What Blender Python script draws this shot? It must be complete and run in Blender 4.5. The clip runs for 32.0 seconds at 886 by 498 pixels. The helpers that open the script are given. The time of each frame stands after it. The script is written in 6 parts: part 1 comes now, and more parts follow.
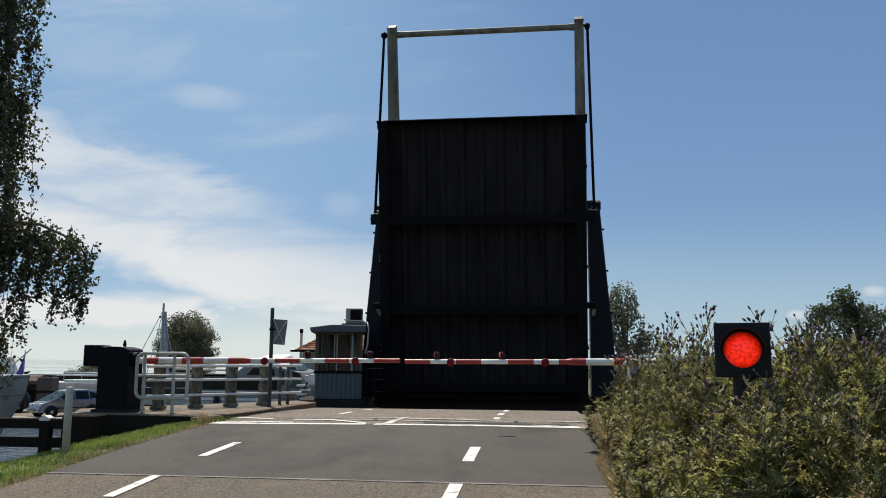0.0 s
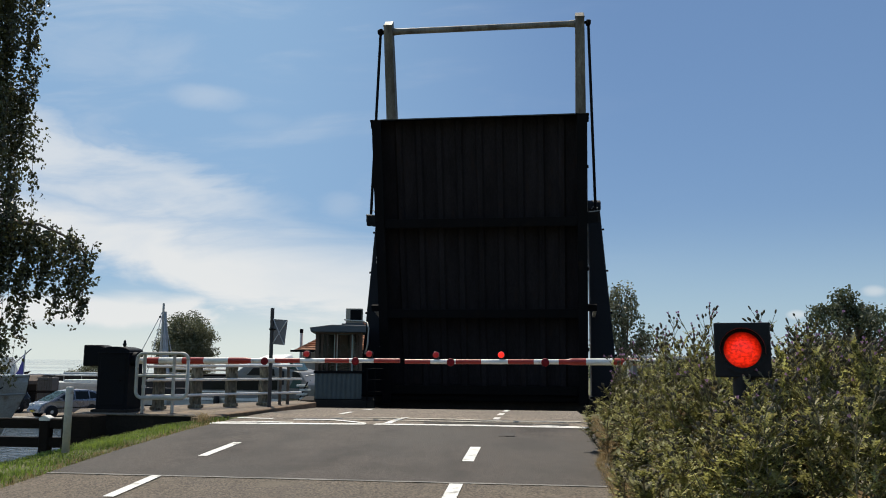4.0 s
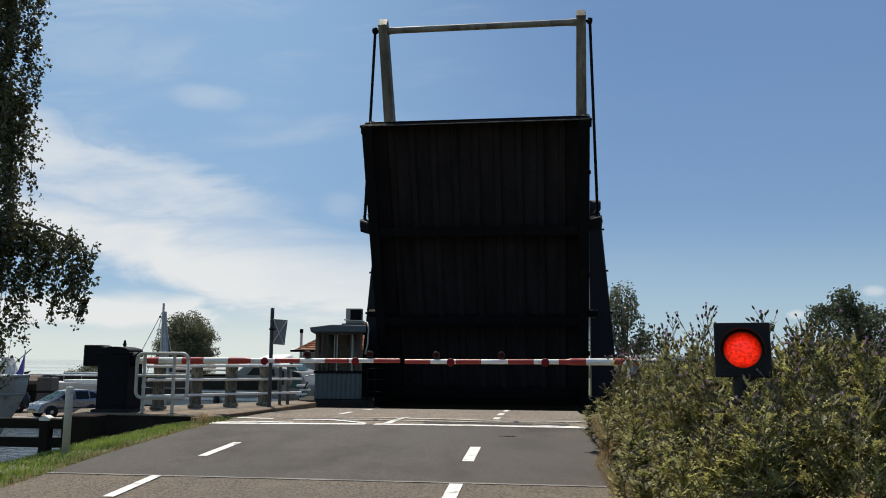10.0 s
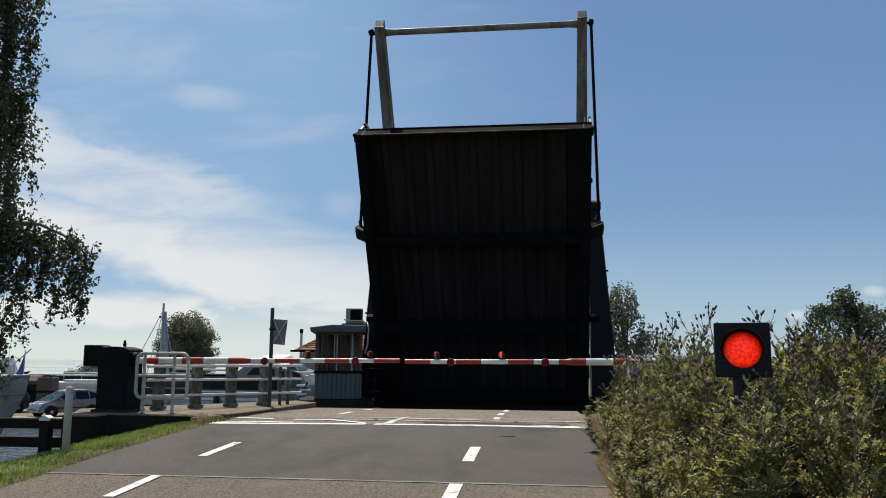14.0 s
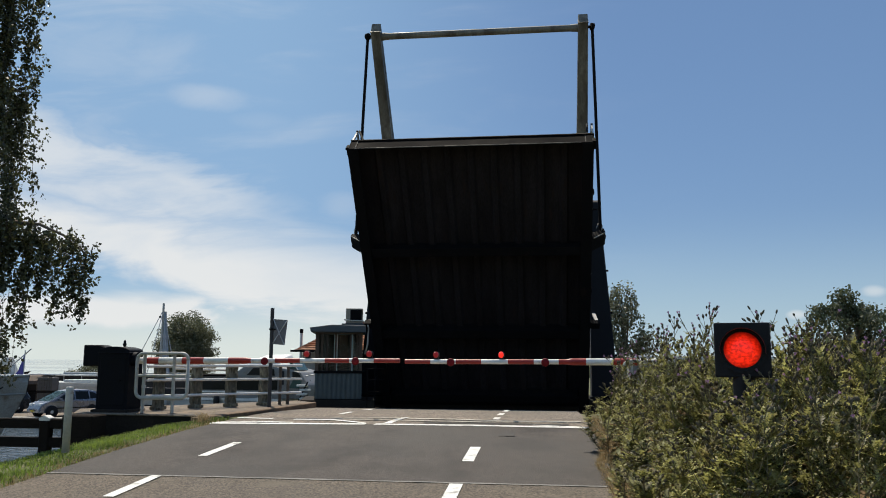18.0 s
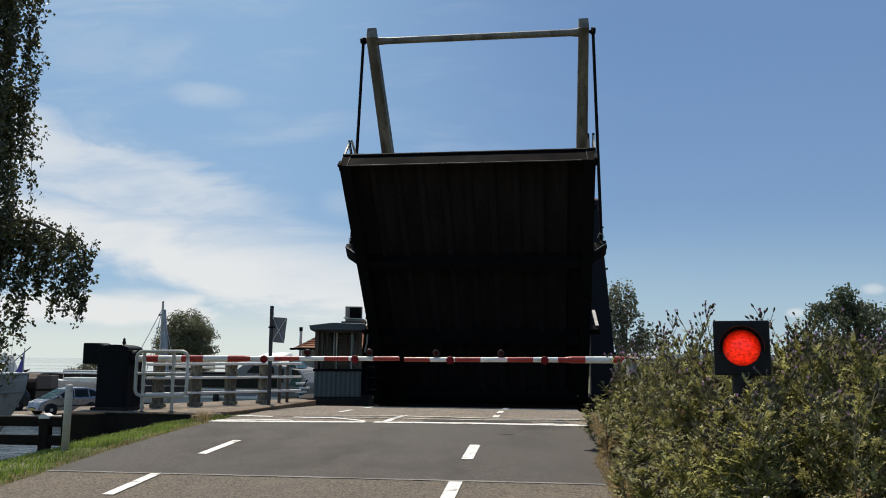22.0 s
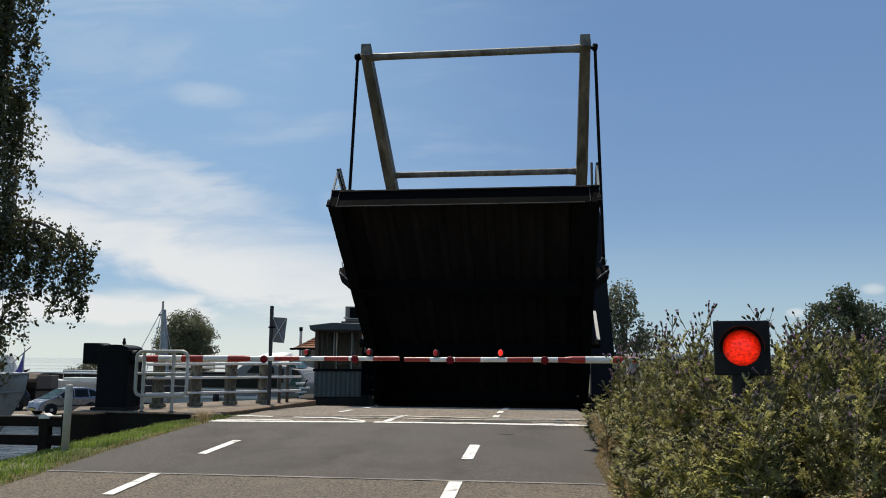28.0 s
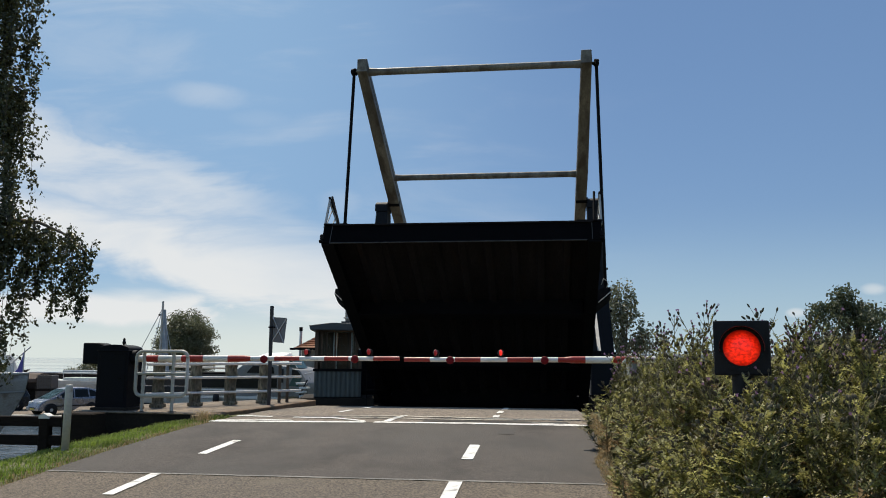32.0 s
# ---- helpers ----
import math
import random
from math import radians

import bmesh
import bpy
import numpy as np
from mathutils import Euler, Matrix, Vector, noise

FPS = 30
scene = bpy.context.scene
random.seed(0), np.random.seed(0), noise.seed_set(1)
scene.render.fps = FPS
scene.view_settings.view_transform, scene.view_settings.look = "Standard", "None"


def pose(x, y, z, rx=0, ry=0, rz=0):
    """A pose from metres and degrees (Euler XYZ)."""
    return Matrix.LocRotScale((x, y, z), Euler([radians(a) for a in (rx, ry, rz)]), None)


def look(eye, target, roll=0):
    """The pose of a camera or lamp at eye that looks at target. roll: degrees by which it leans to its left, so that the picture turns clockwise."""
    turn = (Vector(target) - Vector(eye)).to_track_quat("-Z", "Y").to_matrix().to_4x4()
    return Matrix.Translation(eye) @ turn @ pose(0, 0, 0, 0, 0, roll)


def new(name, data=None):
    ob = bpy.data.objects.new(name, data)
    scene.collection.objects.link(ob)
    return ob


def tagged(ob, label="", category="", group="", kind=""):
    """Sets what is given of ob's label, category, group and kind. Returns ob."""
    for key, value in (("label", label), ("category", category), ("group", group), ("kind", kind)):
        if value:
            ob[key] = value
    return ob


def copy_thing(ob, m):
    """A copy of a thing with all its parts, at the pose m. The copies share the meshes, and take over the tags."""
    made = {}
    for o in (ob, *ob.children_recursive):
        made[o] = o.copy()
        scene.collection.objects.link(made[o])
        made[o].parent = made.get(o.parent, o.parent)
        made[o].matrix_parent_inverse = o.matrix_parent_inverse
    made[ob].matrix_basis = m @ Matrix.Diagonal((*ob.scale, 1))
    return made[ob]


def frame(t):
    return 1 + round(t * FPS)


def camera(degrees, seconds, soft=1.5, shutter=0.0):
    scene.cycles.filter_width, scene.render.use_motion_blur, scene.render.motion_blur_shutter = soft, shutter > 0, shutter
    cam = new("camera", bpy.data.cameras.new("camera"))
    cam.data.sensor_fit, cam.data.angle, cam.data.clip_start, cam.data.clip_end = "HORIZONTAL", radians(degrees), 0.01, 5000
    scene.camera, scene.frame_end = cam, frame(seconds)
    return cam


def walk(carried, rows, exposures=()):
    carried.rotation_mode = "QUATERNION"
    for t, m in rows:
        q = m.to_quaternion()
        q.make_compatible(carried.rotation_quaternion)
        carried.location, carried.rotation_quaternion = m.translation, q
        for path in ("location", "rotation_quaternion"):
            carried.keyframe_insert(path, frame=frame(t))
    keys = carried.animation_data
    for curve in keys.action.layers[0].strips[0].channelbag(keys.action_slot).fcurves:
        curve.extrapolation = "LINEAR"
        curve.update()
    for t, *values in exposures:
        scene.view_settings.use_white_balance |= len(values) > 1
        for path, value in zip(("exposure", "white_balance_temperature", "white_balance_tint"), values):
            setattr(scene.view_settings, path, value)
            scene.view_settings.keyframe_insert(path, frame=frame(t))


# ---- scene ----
# camera: held still; a slight knock at about twenty seconds
EYE = Vector((0.0, 0.0, 1.5))
FWD = Vector((-0.12499, 0.98246, 0.13840))
cam = camera(57.88, 32.0, soft=1.0)


def aim(dx, dy):
    """The camera's pose, turned by dx to the right and dy up (radians)."""
    f = FWD.copy()
    f.rotate(Euler((0, 0, -dx)))
    f.z += dy
    return look(EYE, EYE + f, 0.34)


walk(cam, [(0.0, aim(0, 0)), (19.6, aim(0, 0)), (19.8, aim(0.0005, -0.001)), (20.0, aim(-0.0014, -0.0026)), (20.3, aim(0.0007, -0.0023)),
           (20.6, aim(0.0007, -0.0025)), (32.0, aim(0.0007, -0.0025))])

# ---- light ----
SUN_AZ, SUN_EL = radians(-25.0), radians(60.0)   # azimuth from +y towards +x
SUN_DIR = Vector((math.sin(SUN_AZ) * math.cos(SUN_EL), math.cos(SUN_AZ) * math.cos(SUN_EL), math.sin(SUN_EL)))
sun = new("sun", bpy.data.lights.new("sun", "SUN"))
sun.data.energy, sun.data.angle, sun.data.color = 5.0, radians(0.53), (1.0, 0.90, 0.74)
sun.matrix_world = look(SUN_DIR * 50, (0, 0, 0))
scene.view_settings.exposure = 0.0


def sky_world():
    w = bpy.data.worlds.new("sky")
    w.use_nodes = True
    nt = w.node_tree
    nt.nodes.clear()
    N, L = nt.nodes.new, nt.links.new
    out, bg = N("ShaderNodeOutputWorld"), N("ShaderNodeBackground")
    sky = N("ShaderNodeTexSky")
    sky.sky_type, sky.sun_disc = "NISHITA", False
    sky.sun_elevation, sky.sun_rotation = SUN_EL, SUN_AZ
    sky.air_density, sky.dust_density, sky.ozone_density = 1.0, 0.1, 2.5
    tc, sep = N("ShaderNodeTexCoord"), N("ShaderNodeSeparateXYZ")
    L(tc.outputs["Generated"], sep.inputs[0])

    def math_node(op, a, b=None, c=None):
        m = N("ShaderNodeMath")
        m.operation = op
        for i, v in enumerate((a, b, c)):
            if v is None:
                continue
            if isinstance(v, (int, float)):
                m.inputs[i].default_value = v
            else:
                L(v, m.inputs[i])
        return m.outputs[0]

    def ramp(v, a, b):
        r = N("ShaderNodeMapRange")
        r.interpolation_type = "SMOOTHSTEP"
        r.inputs["From Min"].default_value, r.inputs["From Max"].default_value = a, b
        L(v, r.inputs["Value"])
        return r.outputs[0]

    def streaks(scale, stretch, turn, shift, detail=8):
        mp = N("ShaderNodeMapping")
        mp.inputs["Rotation"].default_value = (0, 0, radians(turn))
        mp.inputs["Scale"].default_value = stretch
        mp.inputs["Location"].default_value = shift
        L(flat.outputs[0], mp.inputs[0])
        n = N("ShaderNodeTexNoise")
        n.inputs["Scale"].default_value, n.inputs["Detail"].default_value = scale, detail
        n.inputs["Roughness"].default_value, n.inputs["Distortion"].default_value = 0.58, 0.5
        L(mp.outputs[0], n.inputs["Vector"])
        return n.outputs["Fac"]

    x, y, z = sep.outputs
    # a sheet of cirrus in the west whose streaks fall towards the right; u and v are slopes of the line of sight
    deep = math_node("MAXIMUM", y, 0.25)
    u, v = math_node("DIVIDE", x, deep), math_node("DIVIDE", z, deep)
    flat = N("ShaderNodeCombineXYZ")
    L(u, flat.inputs[0]), L(v, flat.inputs[1])
    fine = streaks(2.2, (1.3, 6.0, 1), 23, (0.7, 0.3, 0))
    broad = streaks(1.6, (1.5, 3.2, 1), 16, (2.1, 0.9, 0), 6)
    tufts = streaks(5.5, (1.2, 2.6, 1), 4, (0.4, 1.7, 0), 7)

    def add(a, b):
        return math_node("ADD", a, b)

    def mul(a, b):
        return math_node("MULTIPLY", a, b)

    def less(a):
        return math_node("SUBTRACT", 1.0, a)

    def bank(v_, lo, hi, soft_lo, soft_hi):
        """1 between two edges, with soft flanks."""
        return mul(ramp(v_, lo - soft_lo, lo + soft_lo), less(ramp(v_, hi - soft_hi, hi + soft_hi)))

    west = less(ramp(u, -0.30, 0.02))
    wobble = add(mul(add(fine, -0.5), 0.16), mul(add(broad, -0.5), 0.14))
    # the bright lower bank slopes gently down to the right, the thinner upper one more steeply
    low_line = add(add(v, mul(u, 0.22)), mul(wobble, 0.75))
    high_line = add(add(v, mul(u, 0.44)), wobble)
    main_bank = mul(mul(bank(low_line, 0.000, 0.078, 0.016, 0.040), less(ramp(u, -0.22, 0.02))), add(mul(ramp(broad, 0.30, 0.60), 0.35), 0.62))
    high_bank = mul(mul(bank(high_line, -0.055, 0.048, 0.05, 0.022), less(ramp(u, -0.50, -0.12))), add(mul(ramp(fine, 0.32, 0.66), 0.65), 0.22))
    # cream tufts low over the harbour, with clear sky above and below them
    tuft_bank = mul(mul(bank(add(v, mul(add(tufts, -0.5), 0.035)), 0.047, 0.083, 0.007, 0.010), less(ramp(u, -0.34, -0.10))), ramp(add(tufts, mul(less(ramp(u, -0.50, -0.40)), 0.14)), 0.42, 0.60))
    streak = mul(mul(ramp(add(fine, mul(broad, 0.5)), 0.72, 1.08), less(ramp(u, -0.35, 0.25))), 0.30)
    thick = math_node("MAXIMUM", math_node("MAXIMUM", main_bank, mul(high_bank, 0.85)), math_node("MAXIMUM", mul(tuft_bank, 0.95), streak))
    thick = mul(thick, 0.95)
    # faint single puffs in the blue
    for cu, cv, ru, rv, k in ((-0.452, 0.352, 0.050, 0.016, 0.26), (-0.365, 0.312, 0.045, 0.013, 0.12), (-0.262, 0.200, 0.028, 0.016, 0.16), (-0.60, 0.43, 0.12, 0.035, 0.20)):
        d1, d2 = math_node("DIVIDE", math_node("SUBTRACT", u, cu), ru), math_node("DIVIDE", math_node("SUBTRACT", add(v, mul(u, 0.15)), cv + 0.15 * cu), rv)
        d = add(add(mul(d1, d1), mul(d2, d2)), mul(add(tufts, -0.5), 5.0))
        thick = math_node("MAXIMUM", thick, mul(less(ramp(d, -0.8, 2.2)), k))
    hs = N("ShaderNodeHueSaturation")
    hs.inputs["Saturation"].default_value, hs.inputs["Value"].default_value = 1.08, 1.0
    L(sky.outputs[0], hs.inputs["Color"])
    base = N("ShaderNodeMix")
    base.data_type = "RGBA"
    base.inputs["Factor"].default_value = 0.45
    L(hs.outputs[0], base.inputs["A"])
    base.inputs["B"].default_value = (2.65, 4.5, 8.0, 1)
    # a thin even veil over the west
    thin = N("ShaderNodeMix")
    thin.data_type = "RGBA"
    L(math_node("MULTIPLY", math_node("SUBTRACT", 1.0, ramp(u, -0.42, 0.12)), 0.80), thin.inputs["Factor"])
    L(base.outputs["Result"], thin.inputs["A"])
    thin.inputs["B"].default_value = (3.9, 6.3, 9.3, 1)
    pale = N("ShaderNodeMix")
    pale.data_type = "RGBA"
    L(math_node("MULTIPLY", math_node("SUBTRACT", 1.0, ramp(v, -0.02, 0.20)), 0.55), pale.inputs["Factor"])
    L(thin.outputs["Result"], pale.inputs["A"])
    pale.inputs["B"].default_value = (6.2, 8.6, 9.9, 1)
    # two small fair-weather clouds low in the east
    for cu, cv, ru, rv in ((0.2975, 0.0566, 0.010, 0.0055), (0.3865, 0.0845, 0.013, 0.0065)):
        d1, d2 = math_node("DIVIDE", math_node("SUBTRACT", u, cu), ru), math_node("DIVIDE", math_node("SUBTRACT", v, cv), rv)
        d = math_node("ADD", math_node("MULTIPLY", d1, d1), math_node("MULTIPLY", d2, d2))
        thick = math_node("MAXIMUM", thick, math_node("MULTIPLY", math_node("SUBTRACT", 1.0, ramp(math_node("ADD", d, math_node("MULTIPLY", add(tufts, -0.5), 4.0)), -0.3, 2.0)), 0.55))
    # creamy haze low in the west
    haze = N("ShaderNodeMix")
    haze.data_type = "RGBA"
    L(math_node("MULTIPLY", math_node("MULTIPLY", west, math_node("SUBTRACT", 1.0, ramp(v, 0.005, 0.115))), 0.92), haze.inputs["Factor"])
    L(pale.outputs["Result"], haze.inputs["A"])
    haze.inputs["B"].default_value = (9.7, 10.4, 9.75, 1)
    mix = N("ShaderNodeMix")
    mix.data_type = "RGBA"
    L(thick, mix.inputs["Factor"])
    L(haze.outputs["Result"], mix.inputs["A"])
    mix.inputs["B"].default_value = (10.9, 11.0, 10.9, 1)
    L(mix.outputs["Result"], bg.inputs["Color"])
    bg.inputs["Strength"].default_value = 0.075
    L(bg.outputs[0], out.inputs[0])
    scene.world = w


sky_world()


# ---- materials ----
def mat(name, col, rough=0.6, metal=0.0, scale=3.0, var=0.25, fine=40.0, bump=0.15, dirt=None, dirt_amount=0.0, spec=0.5,
        object_var=0.0, island_var=0.0, chips=0.0, emit=None, translucent=0.0, stretch=(1, 1, 1)):
    """A node material with two scales of variation, relief and, where given, patches of dirt."""
    m = bpy.data.materials.new(name)
    m.use_nodes = True
    nt = m.node_tree
    bs = nt.nodes["Principled BSDF"]
    N, L = nt.nodes.new, nt.links.new
    tc, mp = N("ShaderNodeTexCoord"), N("ShaderNodeMapping")
    mp.inputs["Scale"].default_value = stretch
    L(tc.outputs["Object"], mp.inputs[0])

    def noise_node(s, detail=4):
        n = N("ShaderNodeTexNoise")
        n.inputs["Scale"].default_value, n.inputs["Detail"].default_value = s, detail
        L(mp.outputs[0], n.inputs["Vector"])
        return n.outputs["Fac"]

    def ramp(fac, lo, hi, a, b):
        r = N("ShaderNodeMapRange")
        for k, v in (("From Min", lo), ("From Max", hi), ("To Min", a), ("To Max", b)):
            r.inputs[k].default_value = v
        L(fac, r.inputs["Value"])
        return r.outputs[0]

    def mul(a, b):
        n = N("ShaderNodeMath")
        n.operation = "MULTIPLY"
        L(a, n.inputs[0]), L(b, n.inputs[1])
        return n.outputs[0]

    big, small = noise_node(scale), noise_node(fine, 3)
    value = mul(ramp(big, 0.3, 0.7, 1 - var, 1 + var), ramp(small, 0.3, 0.7, 1 - var * 0.6, 1 + var * 0.6))
    if chips:
        vo = N("ShaderNodeTexVoronoi")
        vo.inputs["Scale"].default_value = chips
        L(mp.outputs[0], vo.inputs["Vector"])
        sv = N("ShaderNodeSeparateColor")
        L(vo.outputs["Color"], sv.inputs[0])
        value = mul(value, ramp(sv.outputs[0], 0, 1, 0.45, 1.6))
    if object_var:
        oi = N("ShaderNodeObjectInfo")
        value = mul(value, ramp(oi.outputs["Random"], 0, 1, 1 - object_var, 1 + object_var))
    if island_var:
        ge = N("ShaderNodeNewGeometry")
        value = mul(value, ramp(ge.outputs["Random Per Island"], 0, 1, 1 - island_var, 1 + island_var))
    hsv = N("ShaderNodeHueSaturation")
    hsv.inputs["Color"].default_value = (*col, 1)
    L(value, hsv.inputs["Value"])
    colour = hsv.outputs[0]
    if dirt:
        mix = N("ShaderNodeMix")
        mix.data_type = "RGBA"
        L(ramp(noise_node(scale * 2.3, 6), 0.72 - 0.4 * dirt_amount, 0.80 - 0.25 * dirt_amount, 0, 0.85), mix.inputs["Factor"])
        L(colour, mix.inputs["A"])
        mix.inputs["B"].default_value = (*dirt, 1)
        colour = mix.outputs["Result"]
    L(colour, bs.inputs["Base Color"])
    L(ramp(big, 0.3, 0.7, max(0.03, rough - 0.1), min(1, rough + 0.1)), bs.inputs["Roughness"])
    bs.inputs["Metallic"].default_value = metal
    bs.inputs["Specular IOR Level"].default_value = spec
    if bump:
        bp = N("ShaderNodeBump")
        bp.inputs["Strength"].default_value, bp.inputs["Distance"].default_value = bump, 0.02
        L(small, bp.inputs["Height"])
        L(bp.outputs[0], bs.inputs["Normal"])
    if emit:
        bs.inputs["Emission Color"].default_value = (*emit[:3], 1)
        bs.inputs["Emission Strength"].default_value = emit[3]
    if translucent:
        tr, ms = N("ShaderNodeBsdfTranslucent"), N("ShaderNodeMixShader")
        L(colour, tr.inputs[0])
        ms.inputs[0].default_value = translucent
        L(bs.outputs[0], ms.inputs[1]), L(tr.outputs[0], ms.inputs[2])
        L(ms.outputs[0], nt.nodes["Material Output"].inputs["Surface"])
    return m


def glass(name, col=(0.8, 0.9, 0.88), rough=0.02):
    m = bpy.data.materials.new(name)
    m.use_nodes = True
    bs = m.node_tree.nodes["Principled BSDF"]
    bs.inputs["Base Color"].default_value = (*col, 1)
    bs.inputs["Roughness"].default_value = rough
    bs.inputs["Transmission Weight"].default_value = 1.0
    bs.inputs["IOR"].default_value = 1.1
    return m


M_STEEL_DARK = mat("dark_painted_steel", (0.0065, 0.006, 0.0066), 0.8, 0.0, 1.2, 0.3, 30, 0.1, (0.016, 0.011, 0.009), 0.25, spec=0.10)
# brownish-black underside, its colour raised to stand in for lens glare
M_UNDER = mat("glare_lifted_underside", (0.0225, 0.0195, 0.0205), 0.9, 0.0, 1.4, 0.3, 26, 0.15, (0.029, 0.021, 0.019), 0.3, spec=0.05, stretch=(1.6, 0.35, 1))
M_TOWER = mat("blue_black_painted_steel", (0.006, 0.008, 0.0125), 0.6, 0.0, 1.0, 0.3, 30, 0.1, spec=0.2)
M_BEAM = mat("grey_painted_steel", (0.185, 0.170, 0.140), 0.6, 0.0, 1.5, 0.4, 25, 0.1, (0.075, 0.062, 0.048), 0.62, spec=0.3, stretch=(1, 0.35, 1))
M_WHITE = mat("white_paint", (0.70, 0.69, 0.65), 0.4, 0.0, 4, 0.08, 40, 0.08, (0.45, 0.42, 0.36), 0.3)
M_RED = mat("red_paint", (0.31, 0.018, 0.012), 0.4, 0.0, 4, 0.12, 40, 0.08)
M_BLACK = mat("black_plastic", (0.008, 0.008, 0.009), 0.55, 0.0, 6, 0.2, 60, 0.08, spec=0.25)
M_CAB_BOX = mat("dark_cabinet_enamel", (0.004, 0.005, 0.008), 0.55, 0.0, 3, 0.25, 50, 0.08, spec=0.12)
M_GALV = mat("galvanised_steel", (0.45, 0.46, 0.47), 0.45, 0.6, 6, 0.15, 50, 0.08)
M_WOOD_OLD = mat("weathered_timber", (0.19, 0.17, 0.12), 0.9, 0.0, 7, 0.6, 22, 0.9, (0.04, 0.04, 0.024), 0.72, stretch=(1, 1, 0.45))
M_WOOD_DARK = mat("tarred_timber", (0.014, 0.010, 0.008), 0.85, 0.0, 3, 0.35, 30, 0.4, spec=0.15, stretch=(0.25, 1, 1))
M_CONC = mat("weathered_concrete", (0.36, 0.33, 0.28), 0.85, 0.0, 1.5, 0.2, 25, 0.3, (0.14, 0.12, 0.09), 0.35)
M_CONC_DARK = mat("wet_dark_concrete", (0.022, 0.018, 0.015), 0.85, 0.0, 1.5, 0.35, 25, 0.4, (0.04, 0.032, 0.022), 0.3, spec=0.2)
M_PAVE = mat("sandy_paving", (0.180, 0.143, 0.106), 0.9, 0.0, 2.5, 0.35, 40, 0.5, (0.085, 0.066, 0.048), 0.55)


# ---- mesh helpers ----
def box(bm, x0, x1, y0, y1, z0, z1):
    vs = [bm.verts.new(p) for p in ((x0, y0, z0), (x1, y0, z0), (x1, y1, z0), (x0, y1, z0), (x0, y0, z1), (x1, y0, z1), (x1, y1, z1), (x0, y1, z1))]
    fs = [bm.faces.new([vs[i] for i in f]) for f in ((3, 2, 1, 0), (4, 5, 6, 7), (0, 1, 5, 4), (1, 2, 6, 5), (2, 3, 7, 6), (3, 0, 4, 7))]
    return vs, fs


def bevel(bm, w, seg=2):
    bmesh.ops.bevel(bm, geom=list(bm.edges), offset=w, segments=seg, profile=0.6, affect="EDGES", clamp_overlap=True)
    return bm


def rod(bm, p, q, r, r2=None, seg=10, caps=True):
    p, q = Vector(p), Vector(q)
    r2 = r if r2 is None else r2
    a = (q - p).normalized()
    u = a.orthogonal().normalized()
    v = a.cross(u)
    rings = []
    for c, rr in ((p, r), (q, r2)):
        rings.append([bm.verts.new(c + (u * math.cos(t) + v * math.sin(t)) * rr) for t in (2 * math.pi * i / seg for i in range(seg))])
    for i in range(seg):
        j = (i + 1) % seg
        f = bm.faces.new((rings[0][i], rings[0][j], rings[1][j], rings[1][i]))
        f.smooth = True
    if caps:
        bm.faces.new([bm.verts.new(v.co) for v in rings[0][::-1]])
        bm.faces.new([bm.verts.new(v.co) for v in rings[1]])


def tube(bm, pts, r, seg=8):
    """A bent pipe through the points, one skin from end to end."""
    pts = [Vector(p) for p in pts]
    prev = None
    u = (pts[1] - pts[0]).orthogonal().normalized()
    for i, p in enumerate(pts):
        a = (pts[min(i + 1, len(pts) - 1)] - pts[max(i - 1, 0)]).normalized()
        u = (u - a * u.dot(a)).normalized()
        v = a.cross(u)
        ring = [bm.verts.new(p + (u * math.cos(t) + v * math.sin(t)) * r) for t in (2 * math.pi * k / seg for k in range(seg))]
        if prev:
            for k in range(seg):
                f = bm.faces.new((prev[k], prev[(k + 1) % seg], ring[(k + 1) % seg], ring[k]))
                f.smooth = True
        else:
            bm.faces.new(ring[::-1])
        prev = ring
    bm.faces.new(prev)


def prism(bm, outline, axis, lo, hi):
    """An outline of (a, b) pairs drawn out along an axis: x gives (y, z) outlines, y gives (x, z), z gives (x, y)."""
    def at(p, h):
        return {"x": (h, p[0], p[1]), "y": (p[0], h, p[1]), "z": (p[0], p[1], h)}[axis]
    lo_v, hi_v = [bm.verts.new(at(p, lo)) for p in outline], [bm.verts.new(at(p, hi)) for p in outline]
    n = len(outline)
    bm.faces.new(lo_v[::-1]), bm.faces.new(hi_v)
    for i in range(n):
        bm.faces.new((lo_v[i], lo_v[(i + 1) % n], hi_v[(i + 1) % n], hi_v[i]))
    bmesh.ops.recalc_face_normals(bm, faces=bm.faces[:])


def lathe(bm, profile, seg=16, axis="z", at=(0, 0, 0)):
    """A turned shape from (radius, height) pairs."""
    at = Vector(at)
    rings = []
    for r, h in profile:
        ring = []
        for i in range(seg):
            t = 2 * math.pi * i / seg
            a, b = r * math.cos(t), r * math.sin(t)
            ring.append(bm.verts.new(at + Vector({"z": (a, b, h), "y": (a, h, b), "x": (h, a, b)}[axis])))
        rings.append(ring)
    for a, b in zip(rings, rings[1:]):
        for i in range(seg):
            f = bm.faces.new((a[i], a[(i + 1) % seg], b[(i + 1) % seg], b[i]))
            f.smooth = True
    bm.faces.new(rings[0]), bm.faces.new(rings[-1])
    bmesh.ops.recalc_face_normals(bm, faces=bm.faces[:])


def mesh_of(bm, name, *mats):
    me = bpy.data.meshes.new(name)
    bm.to_mesh(me)
    bm.free()
    for m in mats:
        me.materials.append(m)
    return me


